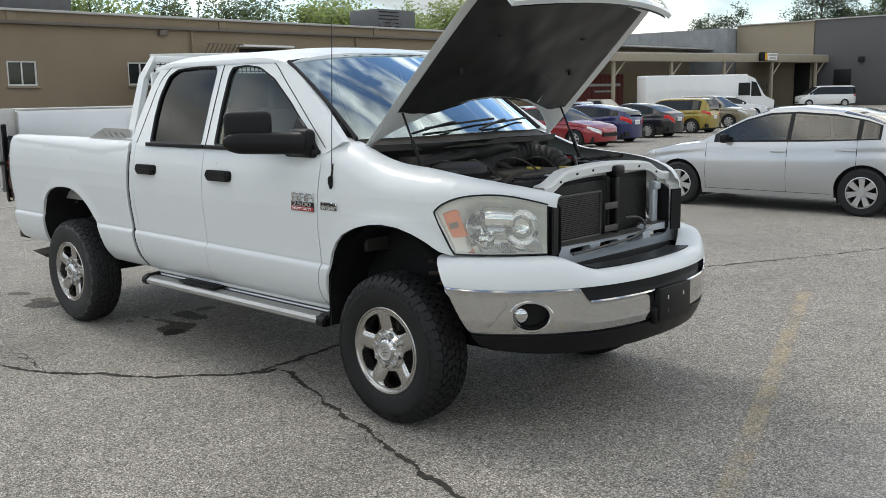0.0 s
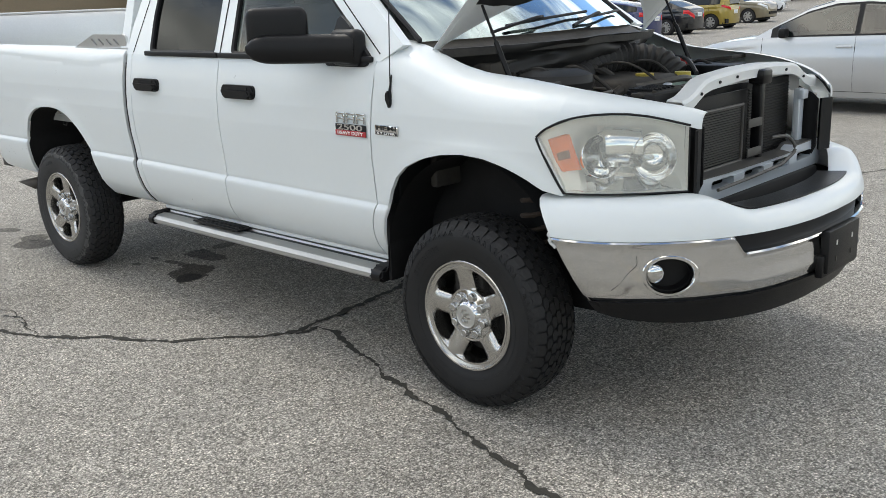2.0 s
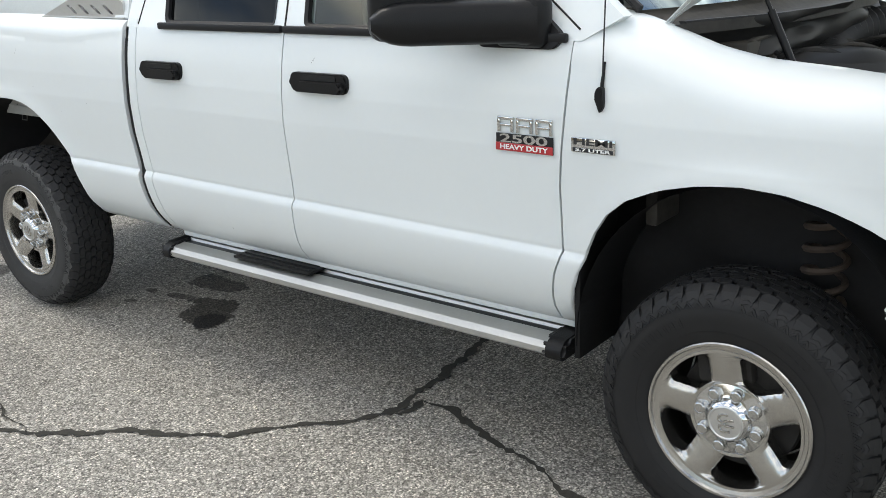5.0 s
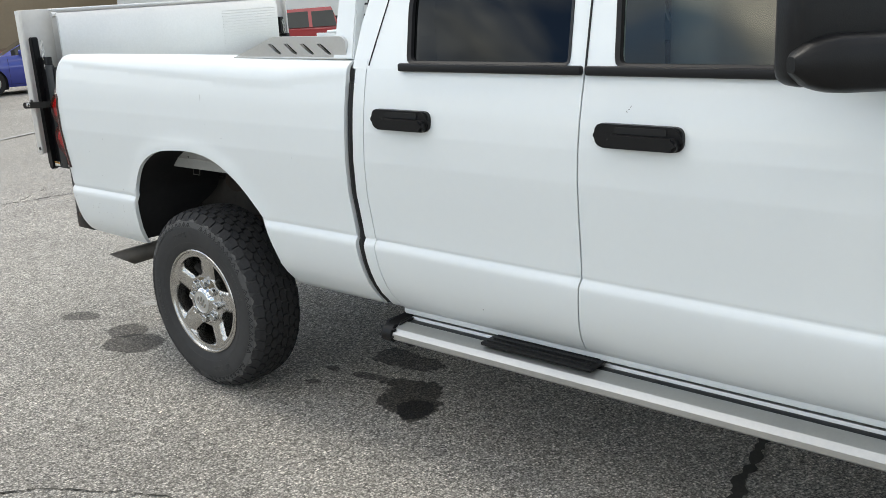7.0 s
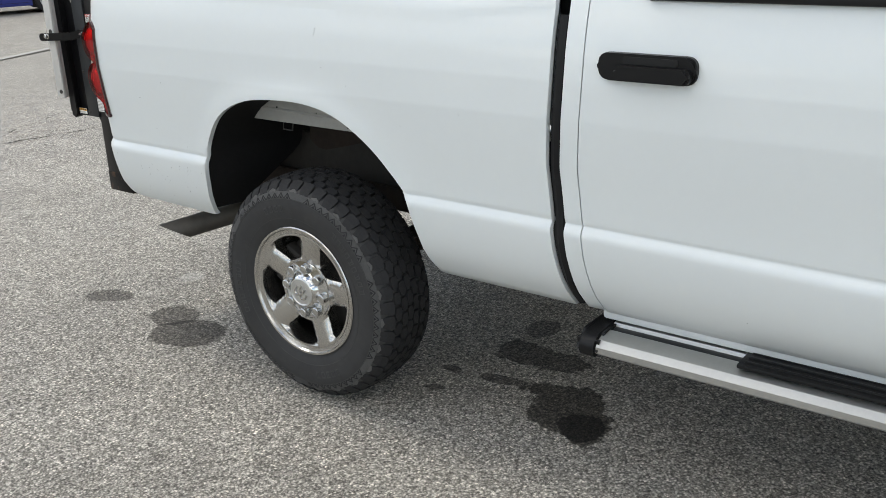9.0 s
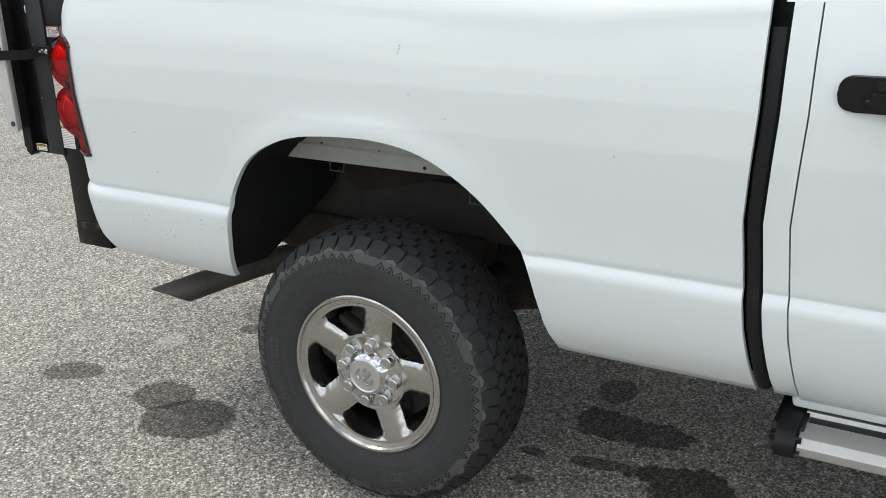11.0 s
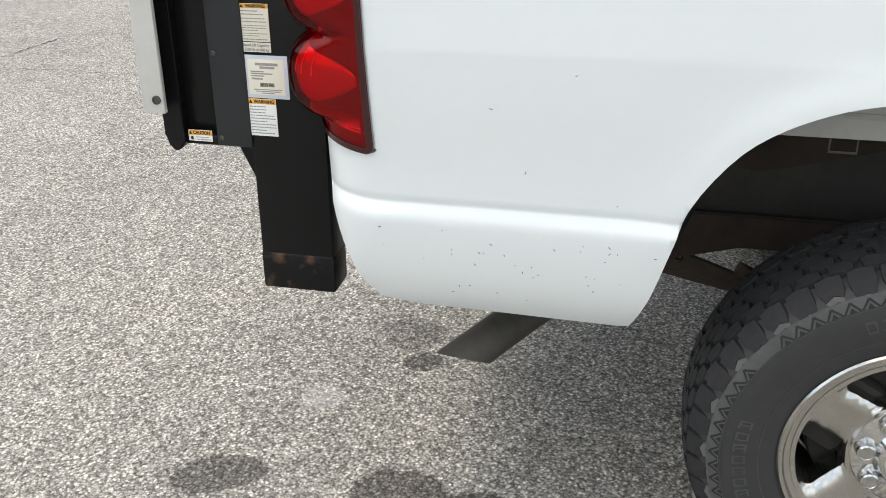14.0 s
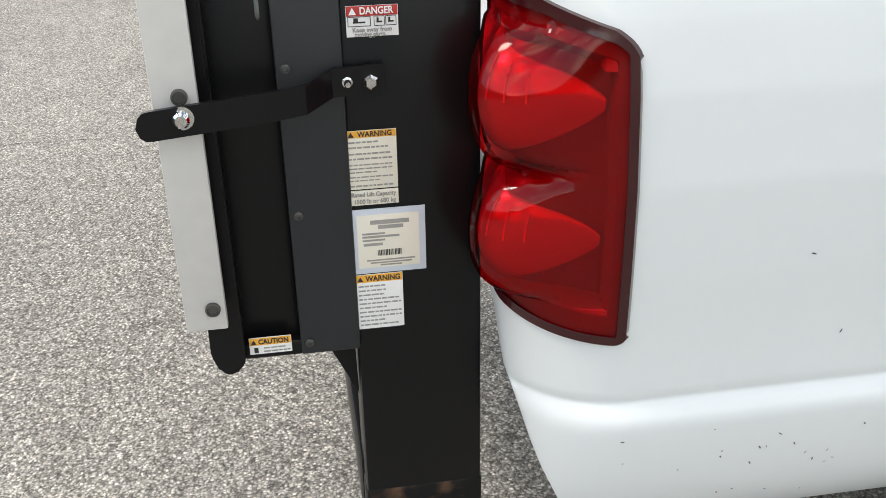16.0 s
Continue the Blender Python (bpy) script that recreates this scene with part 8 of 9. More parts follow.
CAR_WHEELS = {}
silver = car_paint("silver_paint", (0.52, 0.53, 0.54), 0.55, 0.3)
car("silver_sedan", "silver compact sedan parked on the asphalt", 9.51, 2.38, 1.0, SEDAN, silver, glass=grey_glass, spokes=7, detail=0.4)
car("red_sedan", "red sedan parked nose out", 23.6, 17.2, 180, SEDAN, car_paint("red_paint", (0.26, 0.012, 0.02)))
car("blue_hatchback", "dark blue hatchback parked nose in", 27.0, 18.2, 0, HATCH, car_paint("blue_paint", (0.012, 0.02, 0.10)))
car("black_sedan", "black sedan with bright alloy wheels", 31.4, 19.0, 0, SEDAN, car_paint("black_paint", (0.008, 0.008, 0.010)), spokes=10)
car("yellow_hatchback", "mustard yellow boxy hatchback", 35.9, 19.5, 0, BOXY, car_paint("yellow_paint", (0.30, 0.22, 0.03)))
car("tan_wagon", "tan crossover wagon parked nose out", 41.6, 20.6, 180, WAGON, car_paint("tan_paint", (0.20, 0.17, 0.11)))
car("white_sedan", "white sedan parked behind the tan wagon", 55.5, 26.5, -150, SEDAN, car_paint("car_white", (0.72, 0.73, 0.75), 0.0))
car("passenger_van", "white passenger van with dark windows", 91.0, 34.5, 43, VAN, car_paint("van_white", (0.74, 0.75, 0.74), 0.0))
car("dark_sedan", "dark sedan parked beyond the silver one", 15.6, 2.2, -9.5, SEDAN, car_paint("plum_paint", (0.03, 0.025, 0.045)))
car("blue_sedan", "bright blue sedan parked by the building", 8.8, 23.6, 66, SEDAN, car_paint("bright_blue", (0.025, 0.04, 0.26)), spokes=10)
car("maroon_sedan", "maroon sedan parked near the building", 11.8, 29.6, 66, SEDAN, car_paint("maroon_paint", (0.14, 0.012, 0.018)), spokes=10)
car("dark_wagon", "dark wagon parked beside the blue sedan", 4.0, 22.4, 66, WAGON, car_paint("dark_green_paint", (0.012, 0.016, 0.016)))
car("grey_sedan", "pale sedan in the far row", 36.5, 29.0, 0, SEDAN, car_paint("pale_paint", (0.6, 0.6, 0.6), 0.2))
car("dark_hatchback", "dark hatchback in the far row", 42.0, 29.5, 0, HATCH, car_paint("dark_paint", (0.02, 0.022, 0.025)))


def pickup(name, label, x, y, heading, paint):
    c = empty(name, TX + x, TY + y, lot(x, y), heading, label, "pickup truck", "cars in the car park")
    bm = bmesh.new()
    prism(bm, [(2.45, 0.40), (2.50, 0.75), (2.42, 0.98), (1.15, 1.06), (-2.35, 1.04), (-2.42, 0.95), (-2.42, 0.48), (-1.95, 0.42), (-1.88, 0.68), (-1.55, 0.80), (-1.22, 0.68), (-1.15, 0.40), (1.12, 0.40), (1.2, 0.68), (1.52, 0.80), (1.85, 0.68), (1.93, 0.40)],
          lambda p, z, xx: Vector((xx, p, z)), -0.86, 0.86, 0.03)
    part("body", bm, paint, c)
    bm = bmesh.new()
    prism(bm, [(1.10, 1.04), (0.55, 1.52), (-0.55, 1.54), (-0.72, 1.04)], lambda p, z, xx: Vector((xx * (1 - 0.30 * (z - 1.04)), p, z)), -0.80, 0.80, 0.05)
    part("cab", bm, paint, c)
    for s in (-1, 1):
        for a, b in ((0.52, 0.02), (-0.06, -0.58)):
            bm = bmesh.new()
            prism(bm, [(a + 0.32 * (a > 0.3), 1.09), (a, 1.45), (b, 1.46), (b - 0.06 * (b < -0.3), 1.09)], lambda p, z, d: Vector((s * (0.80 * (1 - 0.30 * (z - 1.04)) + d), p, z)), -0.01, 0.006)
            part("side_window", bm, dark_glass, c)
        bm = bmesh.new()
        box(bm, (s * 0.70, -2.43, 0.86), (0.16, 0.03, 0.26), 0.01)
        part("tail_light", bm, bright_red_lens, c)
        for yw in (1.52, -1.55):
            bm = bmesh.new()
            rod(bm, (s * 0.62, yw, 0.34), (s * 0.85, yw, 0.34), 0.34, seg=28)
            w = part("wheel", bm, rubber, c)
            bm = bmesh.new()
            rod(bm, (s * 0.84, yw, 0.34), (s * 0.862, yw, 0.34), 0.20, seg=24)
            part("rim", bm, hub_silver, w)
    bm = bmesh.new()
    prism(bm, [(1.02, 1.06), (0.52, 1.49), (0.54, 1.50), (1.05, 1.07)], lambda p, z, xx: Vector((xx, p, z)), -0.64, 0.64)
    part("windshield", bm, dark_glass, c)
    bm = bmesh.new()
    box(bm, (0, -1.55, 1.05), (1.5, 1.55, 0.02))
    part("bed_cover", bm, dark_void, c)
    return c


pickup("small_pickup", "red small pickup parked before a white trailer", 13.0, 18.4, 50, car_paint("pickup_red", (0.30, 0.018, 0.022)))
pickup("far_pickup", "white pickup in the far row", 43.5, 30.5, 180, car_paint("pickup_white", (0.68, 0.68, 0.68), 0.0))
pickup("far_pickup", "beige pickup in the far row", 49.5, 33.0, 180, car_paint("pickup_beige", (0.36, 0.32, 0.24), 0.1))

# semi-trailer behind the red pickup
c = empty("semi_trailer", TX + 20.5, TY + 27.5, lot(20, 27), 48, "long white ribbed semi-trailer", "trailer")
bm = bmesh.new()
box(bm, (0, 0, 2.55), (2.5, 12.0, 2.7), 0.04)
part("box", bm, dusty_white, c)
for s in (-1, 1):
    bm = bmesh.new()
    for k in range(30):
        box(bm, (s * 1.258, -5.8 + 0.4 * k, 2.55), (0.012, 0.03, 2.6))
    part("side_rib", bm, dusty_white, c)
    bm = bmesh.new()
    for yy in (-4.6, -3.4):
        rod(bm, (s * 0.9, yy, 0.5), (s * 1.2, yy, 0.5), 0.5, seg=24)
    part("wheel_pair", bm, rubber, c)
bm = bmesh.new()
box(bm, (0, 0, 1.12), (1.1, 11.8, 0.18), 0.02)
for s in (-1, 1):
    box(bm, (s * 0.8, 3.6, 0.6), (0.12, 0.12, 1.1), 0.01)
part("chassis", bm, black_steel, c)

# step van
c = empty("step_van", TX + 56.0, TY + 28.4, lot(56, 28), -133, "white walk-in delivery van with flat sides", "van")
van_white = car_paint("step_van_white", (0.74, 0.75, 0.75), 0.0, 0.45)
bm = bmesh.new()
box(bm, (0, -1.3, 1.78), (2.25, 7.0, 2.25), 0.09, seg=3)
prism(bm, [(2.1, 0.60), (4.05, 0.62), (4.10, 1.15), (3.35, 1.45), (2.75, 2.60), (2.1, 2.88)], lambda p, z, xx: Vector((xx, p, z)), -1.08, 1.08, 0.05)
part("body", bm, van_white, c)
for s in (-1, 1):
    bm = bmesh.new()
    prism(bm, [(1.55, 1.50), (2.35, 1.50), (2.35, 2.35), (1.55, 2.35)], lambda p, z, d: Vector((s * (1.125 + d), p, z)), -0.01, 0.006)
    part("side_window", bm, dark_glass, c)
    bm = bmesh.new()
    prism(bm, [(2.45, 1.45), (3.20, 1.45), (2.80, 2.35), (2.45, 2.45)], lambda p, z, d: Vector((s * (1.08 + d), p, z)), -0.01, 0.006)
    part("cab_window", bm, dark_glass, c)
    bm = bmesh.new()
    box(bm, (s * 0.52, 3.12, 2.0), (0.92, 0.03, 1.0), 0.01, Matrix.Translation((0, 3.12, 2.0)) @ pose(0, 0, 0, 25, 0, 0) @ Matrix.Translation((0, -3.12, -2.0)))
    part("windshield", bm, dark_glass, c)
    for yw in (3.2, -2.2):
        bm = bmesh.new()
        rod(bm, (s * 0.75, yw, 0.40), (s * 1.05, yw, 0.40), 0.40, seg=28)
        part("wheel", bm, rubber, c)
    bm = bmesh.new()
    tube(bm, [(s * 0.95, 3.3, 1.5), (s * 1.25, 3.4, 1.8), (s * 1.25, 3.4, 2.3)], 0.02, 6, 4)
    box(bm, (s * 1.25, 3.4, 2.1), (0.16, 0.06, 0.36), 0.02)
    part("mirror", bm, black_plastic, c)
bm = bmesh.new()
box(bm, (0, 4.12, 0.72), (2.0, 0.14, 0.2), 0.03)
part("front_bumper", bm, black_plastic, c)

# ---- buildings ----
tan_wall = mat("tan_wall", (0.235, 0.185, 0.125), 0.9, tone=0.14, tone_scale=0.6, grain=0.08, grain_scale=12, bump=0.2, bump_scale=20)
tan_block = mat("tan_block", (0.26, 0.225, 0.165), 0.9, tone=0.10, tone_scale=0.4, grain=0.06, grain_scale=8)
grey_wall = mat("grey_wall", (0.088, 0.088, 0.092), 0.85, tone=0.08, tone_scale=0.5, grain=0.05, grain_scale=8)
pale_block = mat("pale_block", (0.22, 0.235, 0.245), 0.9, tone=0.25, tone_scale=1.3, grain=0.1, grain_scale=6)
coping = mat("coping", (0.42, 0.41, 0.39), 0.6, 0.2, tone=0.15, tone_scale=2)
gutter_brown = mat("gutter_brown", (0.115, 0.098, 0.082), 0.6, tone=0.15, tone_scale=2)
canopy_tan = mat("canopy_tan", (0.33, 0.29, 0.22), 0.8, tone=0.12, tone_scale=1.5)
window_white = mat("window_white", (0.62, 0.62, 0.60), 0.5, tone=0.06)
brick_red = mat("brick_red", (0.13, 0.035, 0.028), 0.85, tone=0.2, tone_scale=3)
roof_grey = mat("roof_grey", (0.16, 0.16, 0.16), 0.9, tone=0.2)
unit_grey = mat("unit_grey", (0.12, 0.12, 0.125), 0.6, 0.2, tone=0.2, tone_scale=4)
BASE = -0.75

hall = empty("warehouse", TX, TY, 0, 0, "long tan single-storey warehouse with flat roof and small windows", "building")
YW = 33.0
bm = bmesh.new()
WINDOWS = [(-14.5, 2.26), (-6.0, 2.26), (11.25, 2.26), (16.13, 2.26)]
holes = [[(wx - 0.56, wz), (wx + 0.56, wz), (wx + 0.56, wz + 0.93), (wx - 0.56, wz + 0.93)] for wx, wz in WINDOWS]
holed_plate(bm, [(-45, BASE), (40, BASE), (40, 5.02), (-45, 5.02)], holes, lambda xx, z: Vector((xx, YW, z)), (0, 0.3, 0))
part("wall", bm, tan_wall, hall, smooth=False)
bm = bmesh.new()
box(bm, (39.85, YW + 8.2, 2.1), (0.3, 16, 5.8))
box(bm, (-44.85, YW + 8.2, 2.1), (0.3, 16, 5.8))
box(bm, (-2.5, YW + 16.2, 2.1), (85, 0.3, 5.8))
part("end_wall", bm, tan_wall, hall, smooth=False)
bm = bmesh.new()
box(bm, (-2.5, YW + 8.2, 4.55), (84.3, 15.8, 0.1))
part("roof", bm, roof_grey, hall, smooth=False)
bm = bmesh.new()
box(bm, (-2.5, YW + 0.10, 5.06), (85.3, 0.5, 0.10), 0.02)
part("coping", bm, coping, hall)
bm = bmesh.new()
box(bm, (-2.5, YW - 0.12, 4.60), (85.2, 0.22, 0.13), 0.03)
part("gutter", bm, gutter_brown, hall)
for px in (-20, 4.0, 18.6, 28.0, 37.0):
    bm = bmesh.new()
    rod(bm, (px, YW - 0.09, 4.55), (px, YW - 0.09, BASE), 0.055, seg=10)
    part("downpipe", bm, tan_wall, hall)
for k in range(9):
    bm = bmesh.new()
    box(bm, (-35 + 9.2 * k, YW - 0.03, 4.82), (0.35, 0.06, 0.40), 0.01)
    part("parapet_pier", bm, tan_wall, hall)
for wx, wz in WINDOWS:
    bm = bmesh.new()
    for dx, dz, sx, sz in ((0, 0.03, 1.12, 0.06), (0, 0.90, 1.12, 0.06), (-0.53, 0.465, 0.06, 0.82), (0.53, 0.465, 0.06, 0.82), (0, 0.465, 0.05, 0.82)):
        box(bm, (wx + dx, YW + 0.06, wz + dz), (sx, 0.08, sz), 0.008)
    win = part("window", bm, window_white, hall, "white-framed sliding window")
    for dx in (-0.26, 0.26):
        bm = bmesh.new()
        box(bm, (wx + dx, YW + 0.09, wz + 0.465), (0.50, 0.02, 0.82))
        part("pane", bm, dark_glass, win)
    bm = bmesh.new()
    box(bm, (wx, YW - 0.02, wz - 0.05), (1.24, 0.12, 0.08), 0.01)
    part("sill", bm, tan_block, win)
bm = bmesh.new()
box(bm, (17.2, YW - 0.10, 4.40), (0.35, 0.22, 0.24), 0.02)
part("wall_light", bm, gutter_brown, hall)
bm = bmesh.new()
box(bm, (22.3, YW - 0.3, 3.95), (2.8, 0.62, 0.10), 0.02)
part("door_hood", bm, window_white, hall)
bm = bmesh.new()
box(bm, (22.3, YW - 0.02, 1.55), (2.5, 0.06, 4.6), 0.01)
part("roller_door", bm, black_trim, hall, "dark roller door")
bm = bmesh.new()
for k in range(8):
    rod(bm, (19.2 + 0.22 * k, YW - 0.1, 3.6), (19.2 + 0.22 * k, YW - 0.5, 4.0), 0.02, seg=5)
rod(bm, (19.1, YW - 0.5, 4.0), (20.9, YW - 0.5, 4.0), 0.02, seg=5)
part("wall_bracket", bm, gutter_brown, hall)
bm = bmesh.new()
box(bm, (13.3, YW + 1.2, 8.2), (0.05, 0.05, 0.05))
box(bm, (12.0, YW + 3.0, 5.75), (4.6, 2.2, 1.6), 0.05)
unit = part("roof_unit", bm, unit_grey, hall, "grey rooftop ventilation unit")
for xx, sx, sy, sz in ((32.7, 2.9, 2.2, 1.25), (17.2, 0.9, 0.6, 0.35)):
    bm = bmesh.new()
    box(bm, (xx, YW + 3.0, 5.0 + sz / 2), (sx, sy, sz), 0.04)
    un = part("roof_unit", bm, unit_grey, hall, "grey rooftop air handler with louvres")
    bm = bmesh.new()
    for k in range(6):
        box(bm, (xx - sx * 0.2, YW + 3.0 - sy / 2 - 0.015, 5.0 + 0.15 + (sz - 0.3) * k / 5), (sx * 0.5, 0.03, 0.05))
    part("louvre", bm, black_trim, un)
for xx in (30.8, 31.6):
    bm = bmesh.new()
    rod(bm, (xx, YW + 1.0, 4.6), (xx, YW + 1.0, 5.45), 0.10, seg=12)
    lathe(bm, [(0.15, 0), (0.16, 0.12), (0.0, 0.16)], pose(xx, YW + 1.0, 5.42), 14)
    part("roof_vent", bm, unit_grey, hall)

store = empty("store_building", TX, TY, 0, 0, "grey and tan flat-roofed store building with a loading canopy", "building")
XW = 98.0
bm = bmesh.new()
box(bm, (XW + 10, 4.0, 3.9), (20, 69.4, 9.5), 0.03)
part("grey_block", bm, grey_wall, store)
bm = bmesh.new()
box(bm, (XW + 10.05, 43.2, 3.85), (20, 8.8, 9.4), 0.03)
part("tan_block", bm, tan_block, store)
bm = bmesh.new()
box(bm, (XW - 2 + 10, 56, 3.8), (20, 16.6, 9.0), 0.03)
for k in range(5):
    box(bm, (XW - 2.02, 50 + 3 * k, 3.8), (0.04, 0.06, 8.8))
part("pale_block", bm, pale_block, store)
bm = bmesh.new()
box(bm, (XW + 10, 4.0, 8.70), (20.3, 69.8, 0.12), 0.02)
box(bm, (XW + 10, 43.2, 8.62), (20.35, 9.0, 0.12), 0.02)
part("coping", bm, coping, store)
bm = bmesh.new()
box(bm, (69, 52.5, 2.6), (58, 0.4, 6.8))
part("rear_wall", bm, tan_wall, store)
bm = bmesh.new()
box(bm, (69, 51.0, 6.05), (58, 3.4, 0.15))
part("upper_roof", bm, coping, store)
CAN = pose(82.0, 40.6, 0, 0, 0, -11.5)
bm = bmesh.new()
box(bm, (0, 4.2, 4.92), (33, 8.8, 0.16), 0.02, CAN)
part("canopy_roof", bm, coping, store)
bm = bmesh.new()
box(bm, (0, -0.15, 4.55), (33, 0.18, 0.72), 0.02, CAN)
part("canopy_beam", bm, canopy_tan, store)
for k in range(5):
    xx = -15 + 7.4 * k
    bm = bmesh.new()
    box(bm, (xx, 0.1, 1.7), (0.26, 0.26, 5.0), 0.02, CAN)
    rod(bm, CAN @ Vector((xx + 0.1, 0.1, 2.9)), CAN @ Vector((xx + 1.5, 0.1, 4.3)), 0.09, seg=8)
    part("canopy_post", bm, canopy_tan, store)
bm = bmesh.new()
box(bm, (5.9, -0.42, 4.72), (2.6, 0.30, 0.85), 0.03, CAN)
sign = part("sign", bm, black_trim, store, "dark sign board with white and yellow panels")
bm = bmesh.new()
box(bm, (6.3, -0.60, 4.72), (1.55, 0.05, 0.75), 0.01, CAN)
part("sign_panel", bm, label_white, sign)
bm = bmesh.new()
box(bm, (5.32, -0.60, 4.72), (0.32, 0.05, 0.75), 0.01, CAN)
part("sign_stripe", bm, label_orange, sign)
for k, w in enumerate((1.35, 0.95)):
    ob = lettering("sign_word", ("UNIVERSITY", "SURPLUS")[k], 0.27, faint_ink, sign, CAN @ Matrix.Translation((6.3, -0.64, 4.86 - 0.29 * k)) @ pose(0, 0, 0, 90, 0, 0), 0.005, w)
bm = bmesh.new()
box(bm, (-12.5, 7.0, 1.1), (9.0, 2.5, 4.2), 0.03, CAN)
cont = part("container", bm, brick_red, store, "dark red container with faded white writing")
bm = bmesh.new()
for k in range(16):
    box(bm, (-16.8 + 0.58 * k, 5.72, 1.1), (0.12, 0.06, 4.0), 0.01, CAN)
part("container_rib", bm, brick_red, cont)
bm = bmesh.new()
for k, w in enumerate((4.2, 2.6)):
    box(bm, (-10.6, 5.66, 2.2 - 0.6 * k), (w, 0.03, 0.25 - 0.08 * k), 0, CAN)
part("writing_bar", bm, coping, cont)
# a dark steel door, then a dark window
for yy, zz, sy, sz in ((36.8, 2.0, 1.7, 4.4), (35.6, 2.6, 1.8, 1.7)):
    bm = bmesh.new()
    box(bm, (XW - 0.02, yy if yy < 36 else 39.9, zz), (0.10, sy, sz), 0.02)
    part("door", bm, black_trim, store, "dark opening in the store wall")
bm = bmesh.new()
box(bm, (XW - 0.12, 33.7, 4.4), (0.3, 0.6, 0.6), 0.08)
part("wall_light", bm, black_trim, store)

# unseen plain buildings, added to close the car park behind the camera
back = empty("unseen_building", TX, TY, 0, 0, "plain tan building added out of view across the car park", "building")
bm = bmesh.new()
box(bm, (-58, 0, 1.6), (8, 140, 4.8), 0.03)
box(bm, (10, -58, 1.6), (140, 8, 4.8), 0.03)
part("wall", bm, tan_block, back)

# ---- trees behind the roofs ----
bark = mat("bark", (0.09, 0.07, 0.05), 0.95, tone=0.3, bump=0.5, bump_scale=15)


def leaf_material(name, color):
    m = mat(name, color, 0.55, tone=0.3, tone_scale=0.6, grain=0.2, grain_scale=5)
    return m


leaf_light = leaf_material("leaf_light", (0.19, 0.26, 0.045))
leaf_mid = leaf_material("leaf_mid", (0.065, 0.105, 0.025))
leaf_deep = leaf_material("leaf_deep", (0.060, 0.095, 0.022))
leaf_dark = leaf_material("leaf_dark", (0.028, 0.055, 0.018))


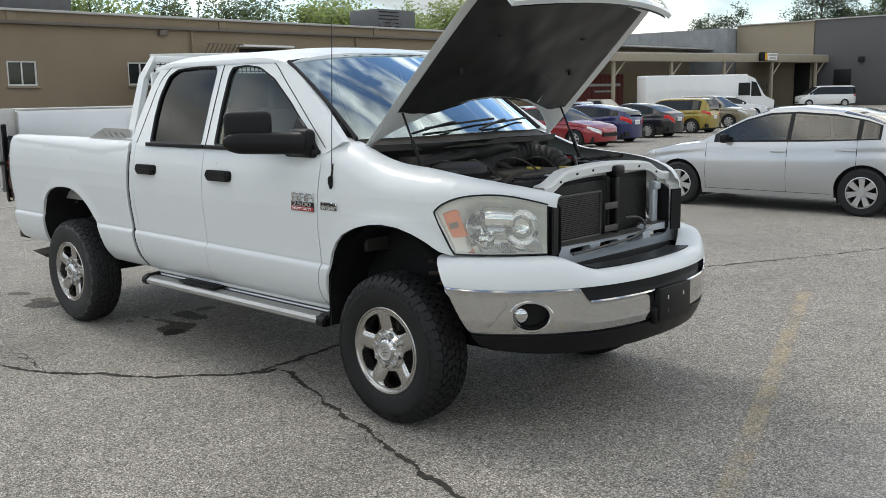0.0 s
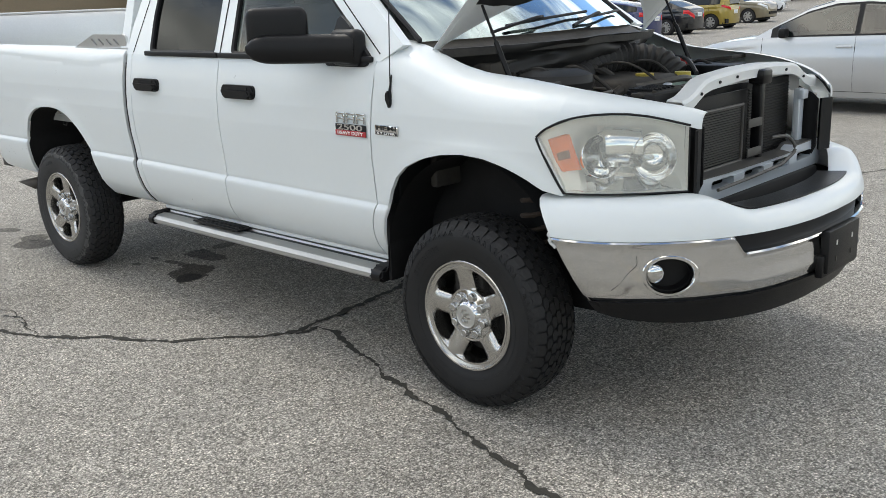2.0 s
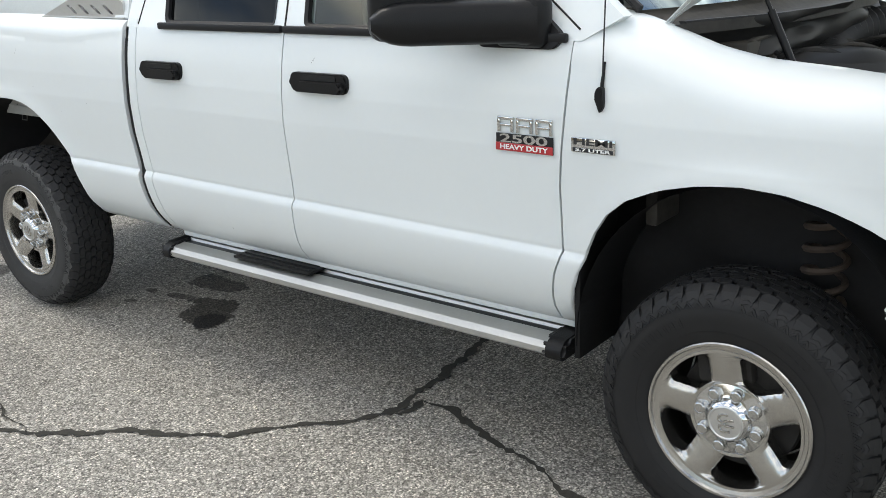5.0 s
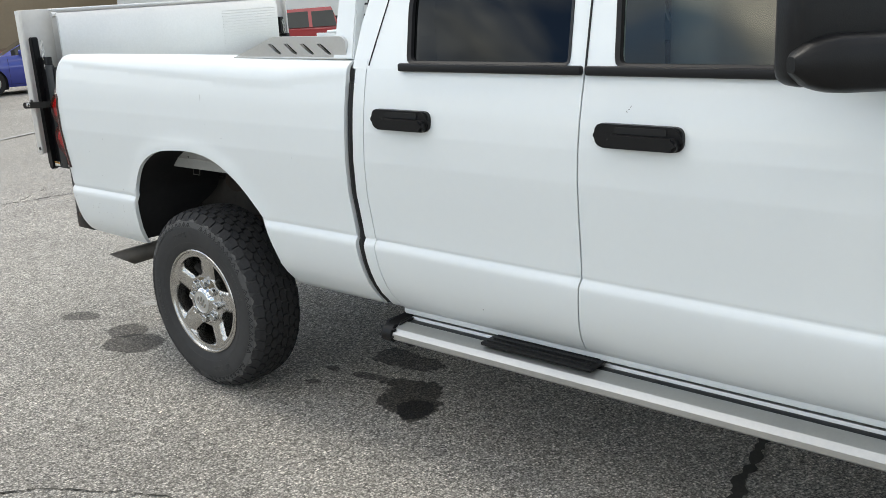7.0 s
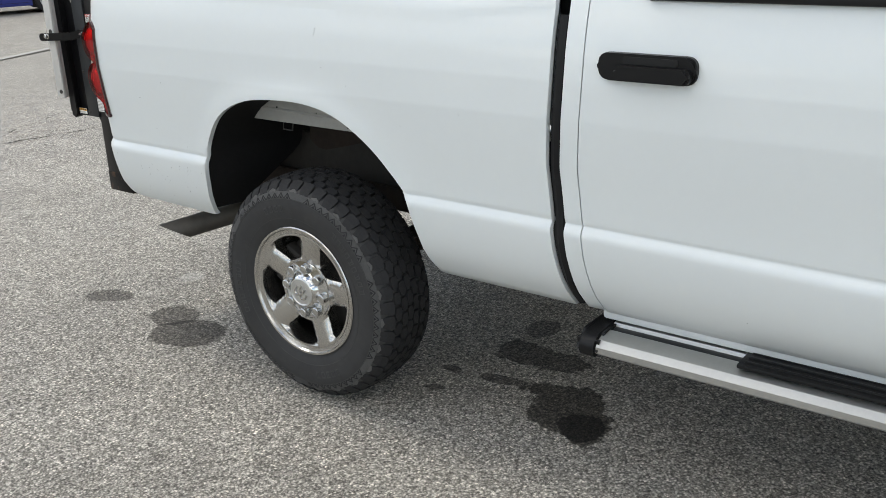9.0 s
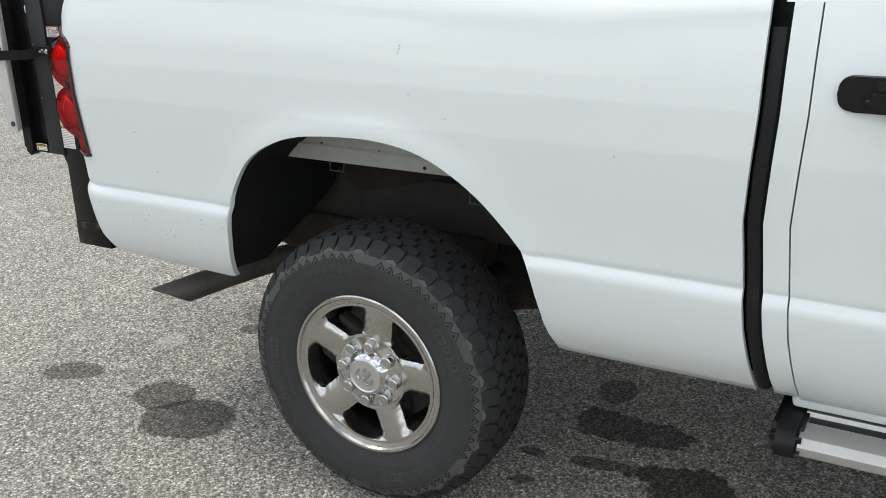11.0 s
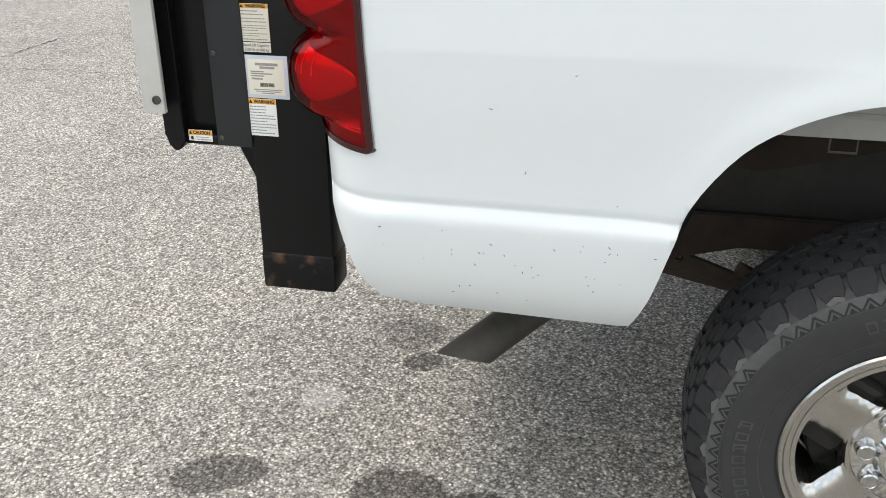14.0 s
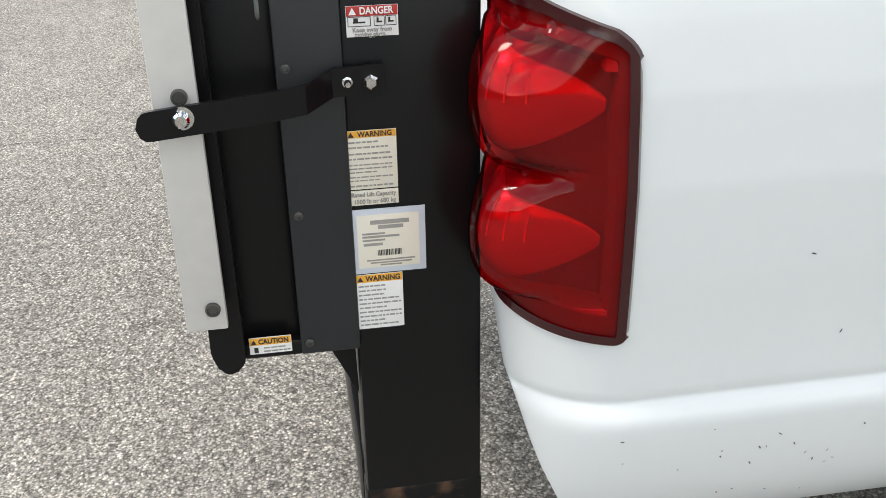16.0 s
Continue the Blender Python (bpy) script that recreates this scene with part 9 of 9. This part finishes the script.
def tree(x, y, h, spread_r, leaf, seed, dense=1.0, label="leafy tree behind the roofs"):
    rng = random.Random(seed)
    t = empty("tree", TX + x, TY + y, -0.5, 0, label, "tree", "trees behind the buildings")
    bm = bmesh.new()
    top = Vector((rng.uniform(-0.4, 0.4), rng.uniform(-0.4, 0.4), h * 0.72))
    rod(bm, (0, 0, 0), top, 0.26, 0.06, 8)
    tips = []
    for k in range(11):
        z = h * rng.uniform(0.28, 0.68)
        a = rng.uniform(0, 2 * math.pi)
        p0 = top * (z / top.z)
        p1 = p0 + Vector((math.cos(a), math.sin(a), 0)) * spread_r * rng.uniform(0.5, 0.95) + Vector((0, 0, h * rng.uniform(0.12, 0.32)))
        rod(bm, p0, p1, 0.08, 0.02, 6)
        tips.append(p1)
        for q in range(3):
            p2 = p0.lerp(p1, rng.uniform(0.4, 0.9))
            p3 = p2 + Vector((rng.uniform(-1, 1), rng.uniform(-1, 1), rng.uniform(0.2, 1.0))) * spread_r * 0.4
            rod(bm, p2, p3, 0.03, 0.01, 5)
            tips.append(p3)
    part("trunk", bm, bark, t)
    verts, faces = [], []
    for p in tips:
        for q in range(int(8 * dense)):
            c0 = p + Vector((rng.gauss(0, 1), rng.gauss(0, 1), rng.gauss(0, 0.8))) * spread_r * 0.16
            for w in range(22):
                c1 = c0 + Vector((rng.gauss(0, 1), rng.gauss(0, 1), rng.gauss(0, 1))) * 0.34
                d1 = Vector((rng.gauss(0, 1), rng.gauss(0, 1), rng.gauss(0, 1))).normalized()
                d2 = d1.orthogonal().normalized()
                sz = rng.uniform(0.10, 0.20)
                i = len(verts)
                verts += [tuple(c1 - d1 * sz), tuple(c1 + d2 * sz * 0.6), tuple(c1 + d1 * sz), tuple(c1 - d2 * sz * 0.6)]
                faces.append((i, i + 1, i + 2, i + 3))
    me = bpy.data.meshes.new("crown")
    me.from_pydata(verts, [], faces)
    me.materials.append(leaf)
    o = new("crown", me)
    o.parent = t
    tagged(o, kind="stuff")


for k, (x, y, h, r, leaf, dn) in enumerate(((14, 54, 8.6, 3.2, leaf_light, 1.0), (20, 56, 9.2, 3.6, leaf_light, 1.0), (25, 55, 8.6, 3.2, leaf_light, 0.9), (31, 60, 10.2, 3.6, leaf_mid, 0.45), (36, 60, 10.5, 3.4, leaf_mid, 0.4), (41, 60, 10.0, 3.4, leaf_mid, 0.5),
                                            (48, 60, 10.2, 3.6, leaf_light, 1.1), (53, 62, 10.6, 3.4, leaf_light, 1.0), (60, 62, 10.0, 3.0, leaf_light, 1.0), (66, 64, 11.5, 3.6, leaf_light, 1.1), (72, 66, 12, 3.6, leaf_light, 1.1),
                                            (122, 48, 19.0, 5.0, leaf_dark, 2.4), (124, 41, 18.0, 5.0, leaf_deep, 2.4), (126, 34, 18.5, 5.0, leaf_dark, 2.4), (128, 27, 18.6, 5.2, leaf_deep, 2.4), (130, 20, 18.6, 5.2, leaf_dark, 2.2), (118, 60, 12.5, 3.4, leaf_dark, 1.0), (6, 54, 8.4, 3.0, leaf_light, 1.0))):
    tree(x, y, h, r, leaf, 20 + k, dn)
bm = bmesh.new()
rng = random.Random(77)
for k in range(160):
    a, rr = rng.uniform(0, 6.28), rng.uniform(0, 0.8)
    p = Vector((29.6 + rr * math.cos(a), YW - 1.0 + 0.4 * math.sin(a), BASE + 0.4 + rng.uniform(0, 4.3)))
    d1 = Vector((rng.gauss(0, 1), rng.gauss(0, 1), rng.gauss(0, 1))).normalized() * 0.12
    d2 = d1.orthogonal() * 0.6
    bm.faces.new([bm.verts.new(p - d1), bm.verts.new(p + d2), bm.verts.new(p + d1), bm.verts.new(p - d2)])
rod(bm, (29.6, YW - 1.0, BASE), (29.6, YW - 1.0, 3.5), 0.04, 0.02, 6)
o = part("shrub", bm, leaf_mid, None, smooth=False)
o.location = (TX, TY, 0)
tagged(o, "tall green shrub against the tan wall", "shrub")
